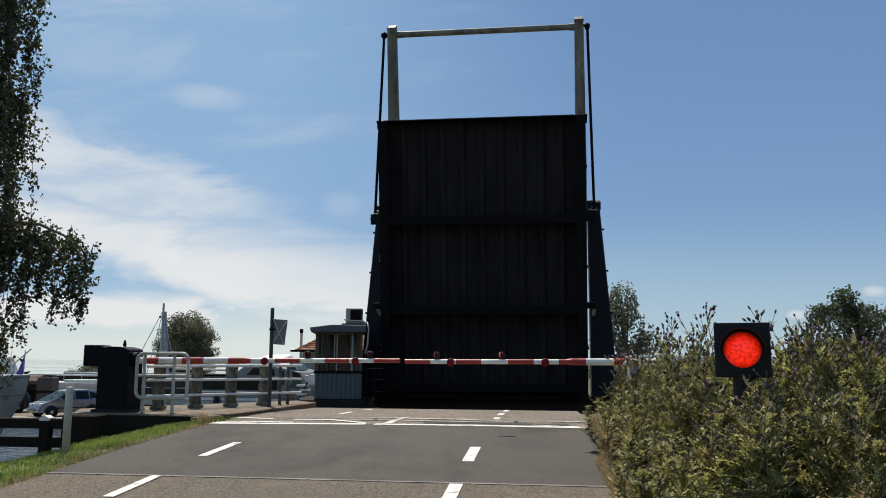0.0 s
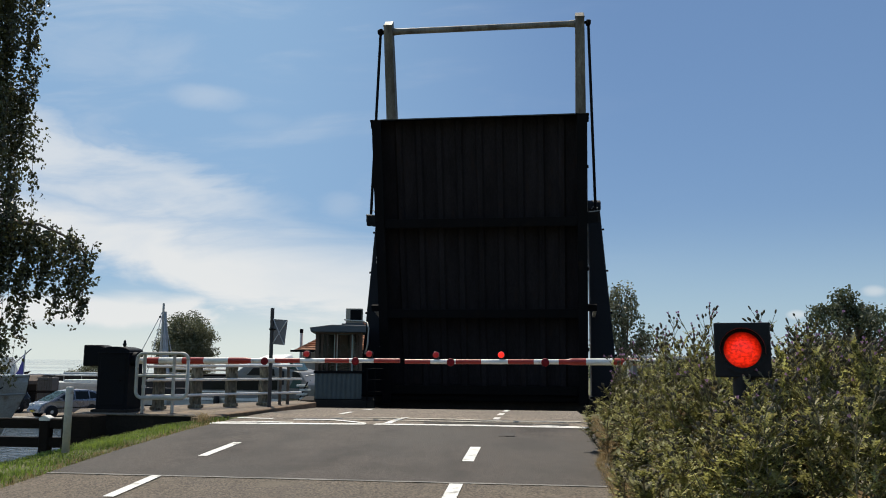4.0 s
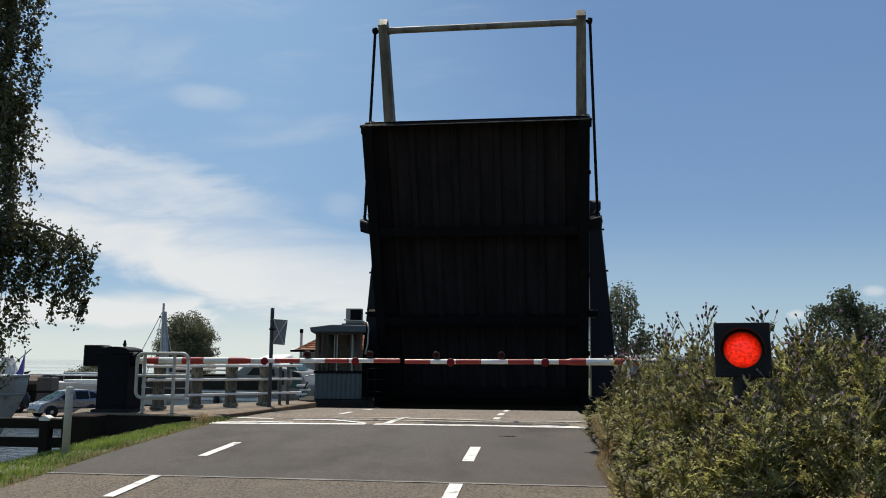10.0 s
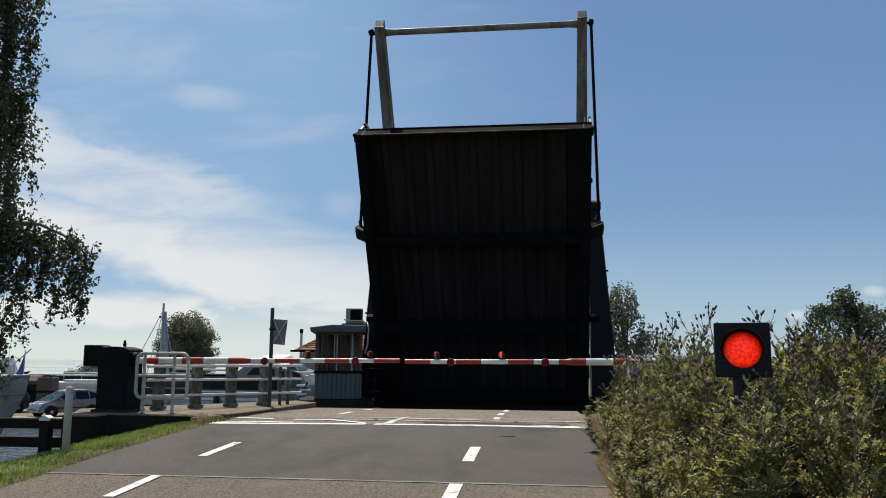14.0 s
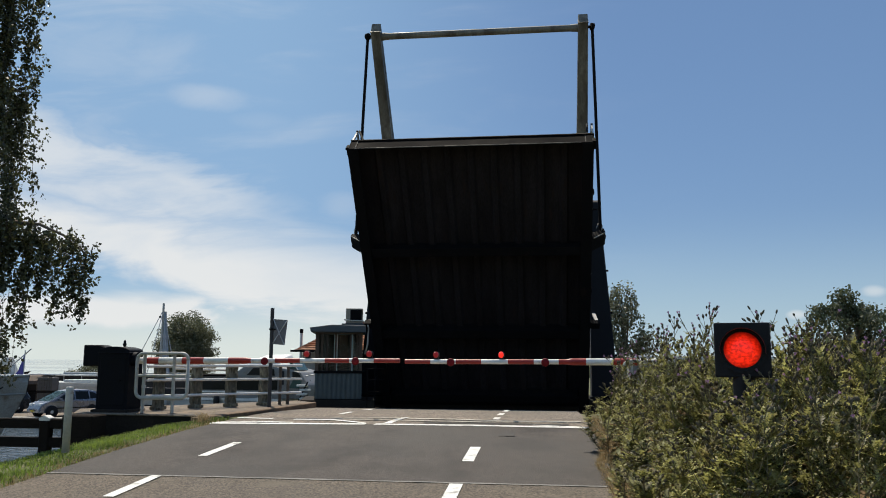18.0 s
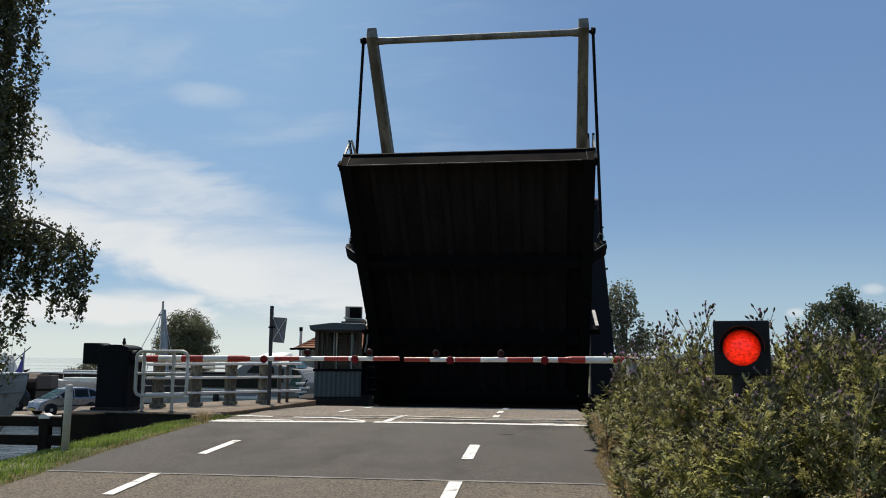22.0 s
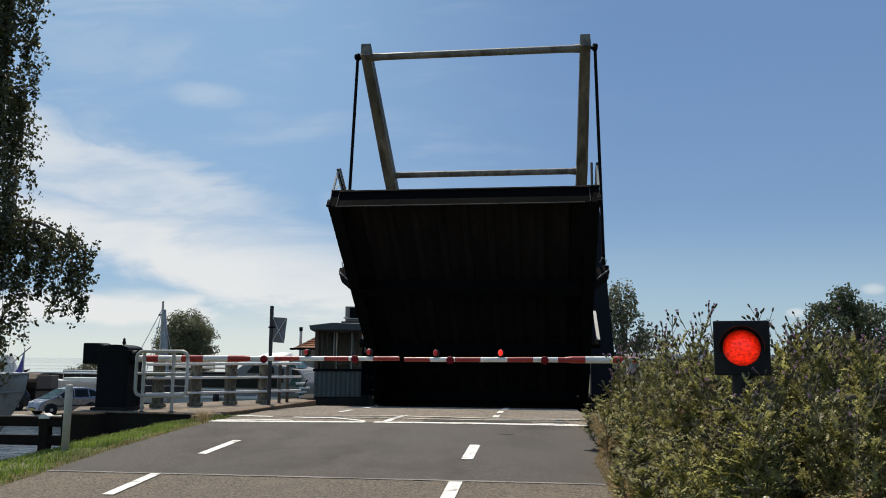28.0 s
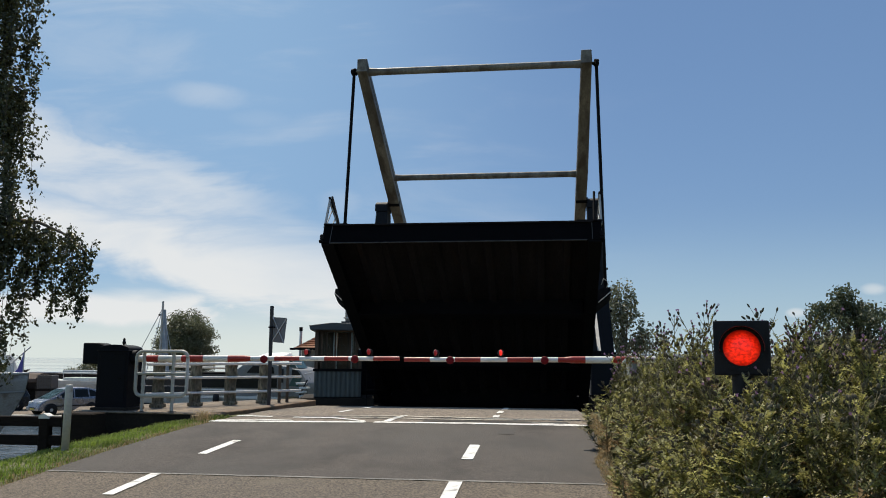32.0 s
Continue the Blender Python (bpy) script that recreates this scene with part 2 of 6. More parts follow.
def part(name, bm, material, parent=None, label=""):
    """Links a bmesh as one mesh object under a thing or a part."""
    ob = new(name, bm if isinstance(bm, bpy.types.Mesh) else mesh_of(bm, name, *(material if isinstance(material, tuple) else (material,))))
    if parent is not None:
        ob.parent = parent
    if label:
        ob["label"] = label
    return ob


def thing(name, m, label, category, group=""):
    ob = new(name)
    ob.empty_display_size = 0.2
    ob.matrix_basis = m
    return tagged(ob, label, category, group)


def one(fn, *args):
    bm = bmesh.new()
    fn(bm, *args)
    return bm


def raw(name, verts, faces, *mats):
    me = bpy.data.meshes.new(name)
    me.from_pydata([tuple(v) for v in verts], [], faces)
    for m in mats:
        me.materials.append(m)
    me.update()
    return me


# ---- ground, road, water ----
def smooth(t):
    t = min(1.0, max(0.0, t))
    return t * t * (3 - 2 * t)


ROAD_Y = [-3000, -60, 0, 7, 9, 11, 13, 14.5, 16, 17.7, 26.7, 32, 60, 120, 3000]
ROAD_Z = [-1.4, -1.4, -0.10, 0.28, 0.41, 0.50, 0.545, 0.543, 0.507, 0.452, 0.40, 0.35, -1.0, -1.4, -1.4]
ROAD_L, ROAD_R = -5.08, 0.66
WATER_Z, YARD_Z = -2.4, -2.0


def road_z(y):
    return float(np.interp(y, ROAD_Y, ROAD_Z))


def far_bank(x):
    return float(np.interp(x, [-400, -60, -22, -14.5, -13.6, -8.6, -7.5, 4, 60], [48, 45.5, 44.6, 44.2, 37.6, 37.4, 28.6, 28.6, 33]))


def near_bank(x):
    return float(np.interp(x, [-400, -8.7, -8.6, -5.4, -5.3, 3, 60], [12.8, 12.8, 12.8, 17.4, 17.6, 17.6, 12]))


def ground_z(x, y):
    if y > 98 and x < -14:
        return -3.6   # bed of the lake beyond the yard
    if near_bank(x) < y < far_bank(x):
        return -3.6
    rz = road_z(y) - 0.012
    if y < 18:
        # verge falls away from the road
        if x < ROAD_L:
            z = rz - 0.95 * smooth((ROAD_L - x - 0.1) / 4.5) - 0.9 * smooth((ROAD_L - x - 6) / 20)
        elif x > ROAD_R:
            z = rz - 0.03 - 1.2 * smooth((x - ROAD_R - 3) / 14)
        else:
            return rz - 0.03
        return max(z, -1.4)
    t = smooth((max(ROAD_L - x, x - ROAD_R, 0) - 1.0) / 6.0)
    return (rz - 0.03) * (1 - t) + YARD_Z * t


def lines(*spans):
    out = []
    for a, b, step in spans:
        n = max(1, round((b - a) / step))
        out += [a + (b - a) * i / n for i in range(n)]
    return out + [spans[-1][1]]


def sheet(name, xs, ys, height, *mats):
    verts = [(x, y, height(x, y)) for y in ys for x in xs]
    n = len(xs)
    faces = [(j * n + i, j * n + i + 1, (j + 1) * n + i + 1, (j + 1) * n + i) for j in range(len(ys) - 1) for i in range(n - 1)]
    me = raw(name, verts, faces, *mats)
    me.shade_smooth()
    return new(name, me)


M_SOIL = mat("grassy_soil", (0.095, 0.098, 0.036), 0.95, 0, 0.6, 0.3, 14, 0.5, (0.17, 0.14, 0.08), 0.25)
M_ASPH_DARK = mat("smooth_dark_asphalt", (0.055, 0.046, 0.039), 0.85, 0, 0.7, 0.42, 70, 0.5, (0.034, 0.029, 0.025), 0.68, chips=120, stretch=(1, 0.6, 1))
M_ASPH_CHIP = mat("chipped_asphalt", (0.120, 0.097, 0.073), 0.9, 0, 0.7, 0.25, 55, 1.0, (0.145, 0.120, 0.090), 0.3, chips=68)
M_ASPH_RAMP = mat("sandy_asphalt", (0.165, 0.137, 0.108), 0.9, 0, 0.9, 0.25, 45, 0.5, (0.12, 0.10, 0.082), 0.35, chips=34)
M_MARK = mat("road_marking_paint", (0.72, 0.71, 0.67), 0.7, 0, 3, 0.12, 60, 0.4, (0.26, 0.25, 0.23), 0.42)

ground = sheet("ground", lines((-3000, -400, 400), (-400, -60, 40), (-60, -20, 4), (-20, -10, 0.6), (-10, 2, 0.25), (2, 12, 0.5), (12, 60, 4), (60, 400, 40), (400, 3000, 400)),
               lines((-400, -60, 60), (-60, -4, 6), (-4, 12.79, 0.35), (12.79, 12.81, 0.02), (12.81, 18, 0.4), (18, 48, 1), (48, 96, 8), (96, 100, 2), (100, 120, 5), (120, 600, 60), (600, 3000, 400)),
               ground_z, M_SOIL)
tagged(ground, "grassy bank and yard falling away beside the raised road", "ground", kind="structure")


def road_piece(name, y0, y1, m, label, x0=ROAD_L, x1=ROAD_R, lift=0.0):
    ob = sheet(name, lines((x0, x1, 0.5)), lines((y0, y1, 0.4)), lambda x, y: road_z(y) + lift, m)
    return tagged(ob, label, "road", kind="structure")


road_piece("road_near", -60, 7.88, M_ASPH_CHIP, "coarse grey-brown chipped asphalt road")
road_piece("road_middle", 7.88, 12.3, M_ASPH_DARK, "smooth dark asphalt patch of the road", lift=0.004)
road_piece("road_ramp", 12.3, 17.7, M_ASPH_RAMP, "sandy worn asphalt in front of the bridge")
road_piece("road_far", 26.75, 400, M_ASPH_RAMP, "asphalt road beyond the bridge")


def marking(x0, x1, y0, y1, label="white road marking", skew=0.0):
    ys = lines((y0, y1, 0.3))
    verts, faces = [], []
    for y in ys:
        s = skew * (y - y0) / (y1 - y0)
        verts += [(x0 + s, y, road_z(y) + 0.009), (x1 + s, y, road_z(y) + 0.009)]
    for i in range(len(ys) - 1):
        faces.append((2 * i, 2 * i + 1, 2 * i + 3, 2 * i + 2))
    ob = new("road_marking", raw("road_marking", verts, faces, M_MARK))
    return tagged(ob, label, "road marking", "painted lines on the road", kind="structure")


for y0, y1 in ((4.95, 5.9), (6.95, 7.86), (8.95, 10.0), (14.2, 15.1), (16.15, 17.0)):
    marking(-3.94 if y1 < 13 else -3.68, -3.83 if y1 < 13 else -3.58, y0, y1, "white dash along the cycle strip")
for y0, y1 in ((4.9, 5.85), (6.9, 7.83), (8.96, 10.0), (13.45, 13.95), (14.55, 15.5), (16.4, 17.5)):
    marking(-0.92 if y1 < 13 else -0.87, -0.79 if y1 < 13 else -0.76, y0, y1, "white dash along the cycle strip")


def stripe(pts, wide, m, label):
    """A painted line of even width through points on the road, in short steps."""
    xs_ = lines((pts[0][0], pts[-1][0], 0.15))
    mid = [float(np.interp(x, [p[0] for p in pts], [p[1] for p in pts])) for x in xs_]
    me = raw("road_marking", [(x, y + d, road_z(y + d) + 0.0105) for x, y in zip(xs_, mid) for d in (-wide / 2, wide / 2)], [(2 * i, 2 * i + 2, 2 * i + 3, 2 * i + 1) for i in range(len(xs_) - 1)], m)
    return tagged(new("road_marking", me), label, "road marking", "painted lines on the road", kind="structure")


stripe([(-5.13, 12.06), (-4.0, 12.14), (-2.93, 12.25), (-2.74, 12.27)], 0.19, M_MARK, "white stop line across the road")
stripe([(-2.60, 12.28), (-1.0, 12.32), (0.62, 12.24)], 0.18, M_MARK, "white stop line across the road")
stripe([(-5.1, 12.20), (-4.5, 12.40), (-3.9, 12.34)], 0.10, M_MARK, "worn white line that runs into the stop line")
stripe([(-5.06, 13.0), (-4.42, 12.88)], 0.13, M_MARK, "short piece of an older white line")
stripe([(-4.05, 12.84), (-3.41, 12.86), (-3.1, 12.66), (-2.78, 12.42)], 0.13, M_MARK, "old white line that bends into the stop line")
marking(-2.5, -2.38, 12.45, 13.6, "short white mark between the stop lines", 0.08)
# old line that bows across the road, worn to cream
WORN = mat("worn_cream_paint", (0.46, 0.42, 0.35), 0.8, 0, 3, 0.3, 40, 0.3, (0.15, 0.13, 0.11), 0.45)
stripe([(-3.5, 13.13), (-2.49, 13.42), (-1.53, 13.35), (-0.59, 13.07), (0.55, 13.22)], 0.16, WORN, "worn cream line that bows across the road")
stripe([(-3.3, 12.97), (-2.38, 12.95), (-1.03, 12.87), (0.5, 13.06)], 0.09, WORN, "worn cream line that bows across the road")
dark_strip = sheet("road_joint", lines((-1.9, 0.35, 0.15)), [12.56, 12.76], lambda x, y: road_z(y) + 0.006, mat("dark_strip_colour", (0.02, 0.018, 0.016), 0.8))
tagged(dark_strip, "dark strip across the road between the stop lines", "road joint", kind="structure")
patch = sheet("road_patch", lines((-0.64, -0.42, 0.11)), [11.0, 11.2, 11.4, 11.62], lambda x, y: road_z(y) + 0.0085, mat("dark_patch", (0.042, 0.037, 0.033), 0.85, 0, 2, 0.3, 60, 0.3))
tagged(patch, "small dark repair patch in the asphalt", "road patch", kind="structure")
stripe([(-0.20, 12.50), (0.55, 12.34)], 0.07, M_MARK, "thin white line that runs into the stop line")

# seam of bitumen between the two surfacings
seam = sheet("road_seam", lines((ROAD_L, ROAD_R - 0.1, 0.3)), [7.862, 7.905], lambda x, y: road_z(y) + 0.006 + 0.001 * math.sin(x * 9), mat("pale_joint", (0.21, 0.20, 0.18), 0.85, 0, 2, 0.5, 30, 0.3))
tagged(seam, "thin pale joint across the road", "road joint", kind="structure")

# water
M_WATER = mat("canal_water", (0.02, 0.026, 0.026), 0.07, 0, 0.5, 0.1, 1.9, 1.0, stretch=(0.5, 1.4, 1))
M_WATER.node_tree.nodes["Bump"].inputs["Distance"].default_value = 0.16
water = new("water", raw("water", [(-400, 12.5, WATER_Z), (400, 10, WATER_Z), (400, 48.5, WATER_Z), (-400, 48.5, WATER_Z)], [(0, 1, 2, 3)], M_WATER))
tagged(water, "rippled grey canal water", "water", kind="structure")


# base colour paled to stand in for hazy sky mirrored in the lake
lake = new("lake", raw("lake", [(-3000, 97, WATER_Z), (-14.5, 97, WATER_Z), (-60, 3000, WATER_Z), (-3000, 3000, WATER_Z)], [(0, 1, 2, 3)], mat("sky_paled_lake_water", (0.24, 0.26, 0.255), 0.03, 0, 0.02, 0.0, 0.2, 0.0)))
tagged(lake, "wide pale lake beyond the harbour", "water", kind="structure")


def quay(name, x0, y0, x1, y1, z0, z1, th, m, label):
    a = math.degrees(math.atan2(y1 - y0, x1 - x0))
    ln = math.hypot(x1 - x0, y1 - y0)
    bm = one(box, 0, ln, 0, th, z0, z1)
    bevel(bm, 0.03, 1)
    ob = part(name, bm, m)
    ob.matrix_basis = pose(x0, y0, 0, 0, 0, a)
    return tagged(ob, label, "quay", kind="structure")


quay("quay_far", -60, 45.4, -22, 44.5, -3.6, YARD_Z + 0.06, 0.7, M_CONC, "concrete edge of the harbour yard")
quay("quay_mid", -22, 44.5, -14.4, 44.1, -3.6, YARD_Z + 0.06, 0.7, M_CONC, "concrete edge of the harbour yard")

# abutments under the road's ends
bm = one(box, ROAD_L - 0.5, ROAD_R + 0.9, 17.0, 17.68, -3.6, 0.38)
tagged(part("abutment_near", bm, M_CONC_DARK), "dark concrete abutment of the bridge", "abutment", kind="structure")
bm = one(box, -7.4, 4.2, 26.74, 29.6, -3.6, 0.32)
tagged(part("abutment_far", bm, M_CONC_DARK), "dark concrete pier that carries the bridge towers", "abutment", kind="structure")

# raised platform beside the road, with a retaining wall
bm = bmesh.new()
prism(bm, [(-8.05, 13.2), (-5.35, 13.0), (-5.12, 15.0), (-5.12, 17.6), (-5.7, 18.2), (-8.6, 14.3)], "z", -3.6, 0.545)
plat = tagged(part("platform", bm, M_CONC_DARK), "dark concrete platform with retaining wall beside the road", "platform", kind="structure")
bm = bmesh.new()
prism(bm, [(-8.1, 13.16), (-5.36, 12.96), (-5.13, 15.0), (-5.13, 17.6), (-5.7, 18.25), (-8.66, 14.3)], "z", 0.549, 0.575)
bevel(bm, 0.01, 1)
tagged(part("pavement", bm, M_PAVE), "sandy paving on the platform beside the road", "pavement", kind="structure")
KERB = [(-5.52, 12.62, 0.565), (-5.36, 13.1, 0.592), (-5.2, 13.7, 0.600), (-5.10, 14.6, 0.600), (-5.06, 15.6, 0.595), (-5.05, 16.6, 0.585), (-5.05, 17.58, 0.578)]
M_KERB = mat("brown_kerb", (0.15, 0.098, 0.058), 0.85, 0, 3, 0.35, 30, 0.5, (0.07, 0.045, 0.028), 0.4)
verts = []
for x, y, z in KERB:
    verts += [(x, y, z - 0.22), (x, y, z - 0.012), (x - 0.015, y, z), (x - 0.20, y + 0.02, z), (x - 0.20, y + 0.02, z - 0.22)]
faces = [(5 * i + k, 5 * i + 5 + k, 5 * i + 6 + k, 5 * i + 1 + k) for i in range(len(KERB) - 1) for k in range(4)] + [(0, 1, 2, 3, 4), tuple(range(5 * len(KERB) - 1, 5 * len(KERB) - 6, -1))]
tagged(part("kerb", raw("kerb", verts, faces, M_KERB), None), "brown weathered kerb along the road's edge", "kerb", kind="structure")

# ---- the drawbridge ----
XC, YH, ZH = -1.98, 26.71, 0.403
XB, YP, ZP = -1.945, 27.22, 6.84
DECK_L, BEAM_L = 9.005, 6.17
HALF = 3.33


def deck_angle(t):
    return np.interp(t, TURN_T, TURN_DECK)


def beam_angle(t):
    return np.interp(t, TURN_T, TURN_BEAM)


def polyn(c, t):
    return sum(k * t ** i for i, k in enumerate(c))


TURN_T = [i * 2.0 for i in range(17)]
TURN_DECK = [polyn((80.839, -1.60289, 0.0049963, -0.00018618), t) for t in TURN_T]
TURN_BEAM = [polyn((77.721, -1.46923, 0.0016153, -0.00014076), t) for t in TURN_T]
deck = thing("bridge_deck", pose(XC, YH, ZH, -TURN_DECK[0]), "dark steel drawbridge leaf, raised, seen from below", "drawbridge")
frame_ob = thing("balance_frame", pose(XB, YP, ZP, -TURN_BEAM[0]), "pale grey steel balance beams joined by cross tubes", "balance beam")


M_STAY = mat("pale_galvanised_steel", (0.36, 0.355, 0.335), 0.6, 0.0, 3, 0.2, 30, 0.1, (0.35, 0.30, 0.25), 0.3)


def build_deck():
    D = DECK_L
    # main girders, end beam and cross beams hang below the plate; the leaf runs along -y from its hinge
    # girders and cross beams coloured darker than the plate to even out its shade
    for sx in (-1, 1):
        x = sx * (HALF - 0.16)
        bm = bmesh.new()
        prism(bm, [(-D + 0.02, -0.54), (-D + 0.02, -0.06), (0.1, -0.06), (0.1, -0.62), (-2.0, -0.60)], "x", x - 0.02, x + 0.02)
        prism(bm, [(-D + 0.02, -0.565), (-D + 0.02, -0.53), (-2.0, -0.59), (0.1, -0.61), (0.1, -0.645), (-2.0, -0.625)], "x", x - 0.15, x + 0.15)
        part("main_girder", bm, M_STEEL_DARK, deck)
    # end plate made blacker than the other dark steel to cancel sunlight on it
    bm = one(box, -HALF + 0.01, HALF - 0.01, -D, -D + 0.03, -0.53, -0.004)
    part("end_beam", bm, mat("sun_offset_black_steel", (0.0032, 0.0030, 0.0036), 0.85, 0.0, 1.2, 0.4, 30, 0.1, spec=0.04), deck, "steel end plate of the leaf, blackened to offset the sun on it")
    mat_edge = mat("pale_steel_edge", (0.06, 0.06, 0.06), 0.7, 0.0, 3, 0.3, 30, 0.1, spec=0.2)
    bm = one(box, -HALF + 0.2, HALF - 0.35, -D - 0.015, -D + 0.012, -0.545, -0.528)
    part("end_flange", bm, mat_edge, deck, "lower flange, paler than the end plate")
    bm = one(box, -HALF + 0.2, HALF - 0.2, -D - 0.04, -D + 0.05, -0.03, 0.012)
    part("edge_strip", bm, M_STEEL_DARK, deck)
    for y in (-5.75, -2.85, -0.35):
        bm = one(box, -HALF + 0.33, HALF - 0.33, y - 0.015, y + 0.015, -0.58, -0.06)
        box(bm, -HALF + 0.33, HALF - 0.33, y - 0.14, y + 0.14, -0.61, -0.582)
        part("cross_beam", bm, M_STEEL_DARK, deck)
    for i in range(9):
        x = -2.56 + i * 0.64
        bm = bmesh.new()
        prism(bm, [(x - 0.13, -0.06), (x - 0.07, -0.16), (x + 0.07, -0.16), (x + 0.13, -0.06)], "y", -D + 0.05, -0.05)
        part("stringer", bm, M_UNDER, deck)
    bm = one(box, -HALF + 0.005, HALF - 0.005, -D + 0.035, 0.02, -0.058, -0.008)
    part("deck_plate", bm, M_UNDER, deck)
    bm = one(box, -2.75, 2.75, -D + 0.06, 0.0, -0.006, 0.03)
    part("road_surface", bm, M_ASPH_DARK, deck, "dark wearing course")
    for sx in (-1, 1):
        # edge channel, corner tab and seam strip
        bm = one(box, sx * HALF - 0.05, sx * HALF + 0.05, -D - 0.015, -D + 0.25, -0.42, -0.27)
        box(bm, sx * HALF - 0.055, sx * HALF + 0.055, -D - 0.02, -D + 0.06, -0.50, -0.44)
        bevel(bm, 0.012, 1)
        part("corner_tab", bm, M_STEEL_DARK, deck)
        x = sx * (HALF - 0.22)
        bm = one(box, x - 0.008, x + 0.008, -D - 0.012, -D - 0.002, -0.51, -0.02)
        part("seam_strip", bm, mat_edge, deck, "pale seam strip")
        x = sx * (HALF - 0.28)
        bm = one(box, x - 0.28, x + 0.30, -D - 0.03, -D + 0.3, 0.013, 0.045)
        part("corner_plate", bm, M_STEEL_DARK, deck)
        # bracket that takes the hanger rod
        bm = bmesh.new()
        prism(bm, [(sx * (HALF - 0.02), -0.45), (sx * (HALF + 0.34), -0.12), (sx * (HALF + 0.40), -0.02), (sx * (HALF + 0.40), 0.16), (sx * (HALF + 0.22), 0.16), (sx * (HALF - 0.02), 0.0)], "y", -5.99, -5.65)
        part("rod_bracket", bm, M_STEEL_DARK, deck)
        bm = one(rod, (sx * (HALF + 0.22), -5.82, 0.08), (sx * (HALF + 0.42), -5.82, 0.08), 0.06)
        part("pin", bm, M_STEEL_DARK, deck)
        for y in (-7.4, -4.2, -1.6):
            bm = one(box, sx * HALF - 0.045, sx * HALF + 0.045, y - 0.05, y + 0.05, -0.3, -0.12)
            bevel(bm, 0.01, 1)
            part("side_lug", bm, M_STEEL_DARK, deck)
        # pale flat stay that rises outside the leaf, with the lug that holds it
        bm = bmesh.new()
        prism(bm, [(-2.98, -0.16), (-2.91, -0.16), (-1.94, 1.83), (-2.01, 1.83)], "x", min(sx * 3.53, sx * 3.63), max(sx * 3.53, sx * 3.63))
        part("side_stay", bevel(bm, 0.008, 1), M_STAY, deck, "pale galvanised flat stay")
        part("stay_lug", one(box, min(sx * 3.32, sx * 3.62), max(sx * 3.32, sx * 3.62), -3.06, -2.86, -0.30, -0.12), M_STEEL_DARK, deck)
        # thin pale pipes on the rod bracket
        bm = one(rod, (sx * (HALF + 0.395), -6.01, 0.0), (sx * (HALF + 0.06), -6.01, -0.33), 0.012, None, 6)
        part("bracket_pipe", bm, M_STAY, deck)
        bm = bmesh.new()
        tube(bm, [(sx * (HALF + 0.30), -6.0, 0.13), (sx * (HALF + 0.34), -6.08, 0.28), (sx * (HALF + 0.22), -6.12, 0.34), (sx * (HALF + 0.16), -6.05, 0.2)], 0.014, 6)
        part("bracket_pipe", bm, M_STAY, deck)
        # small white plates added beside the leaf's edge, standing in for sunlit parapet pieces
        for y in (-1.42, -1.60, -4.42, -4.56) if sx < 0 else ():
            bm = bmesh.new()
            prism(bm, [(sx * (HALF + 0.05), y - 0.06), (sx * (HALF + 0.13), y - 0.06), (sx * (HALF + 0.09), y + 0.07)], "z", -0.05, -0.035)
            part("reflector_plate", bm, M_WHITE, deck, "small white triangle added in place of a sunlit parapet piece")
            part("plate_arm", one(box, min(sx * (HALF - 0.05), sx * (HALF + 0.11)), max(sx * (HALF - 0.05), sx * (HALF + 0.11)), y - 0.02, y + 0.02, -0.034, -0.02), M_STEEL_DARK, deck)
        # parapet of the leaf: posts, rails and slanting bars, with a brace at the free end
        x = sx * (HALF + 0.01)
        for k in range(9):
            y = -D + 0.10 + k * 1.07
            bm = one(box, x - 0.022, x + 0.022, y - 0.03, y + 0.03, 0.0, 0.90)
            part("parapet_post", bm, M_STAY, deck)
            if k < 8:
                for j in range(3):
                    part("parapet_bar", one(rod, (x, y + 0.06 + j * 0.34, 0.10), (x, y + 0.32 + j * 0.34, 0.84), 0.016, None, 6), M_STAY, deck)
        for z in (0.10, 0.84):
            bm = one(rod, (x, -D + 0.06, z), (x, -0.35, z), 0.022, None, 8)
            part("parapet_rail", bm, M_STAY, deck)
        part("parapet_handrail", one(rod, (x, -D + 0.04, 0.93), (x, -0.35, 0.93), 0.032, None, 8), M_STEEL_DARK, deck)
        foot, head = (0.36, 0.04) if sx < 0 else (0.16, 0.12)
        bm = one(rod, (sx * (HALF - foot), -D + 0.04, 0.03), (sx * (HALF - head), -D + 0.08, 0.98), 0.030, None, 8)
        part("parapet_brace", bm, M_STEEL_DARK, deck)
    bm = one(rod, (-HALF - 0.02, 0, -0.3), (HALF + 0.02, 0, -0.3), 0.14, None, 14)
    part("hinge_shaft", bm, M_STEEL_DARK, deck)


build_deck()


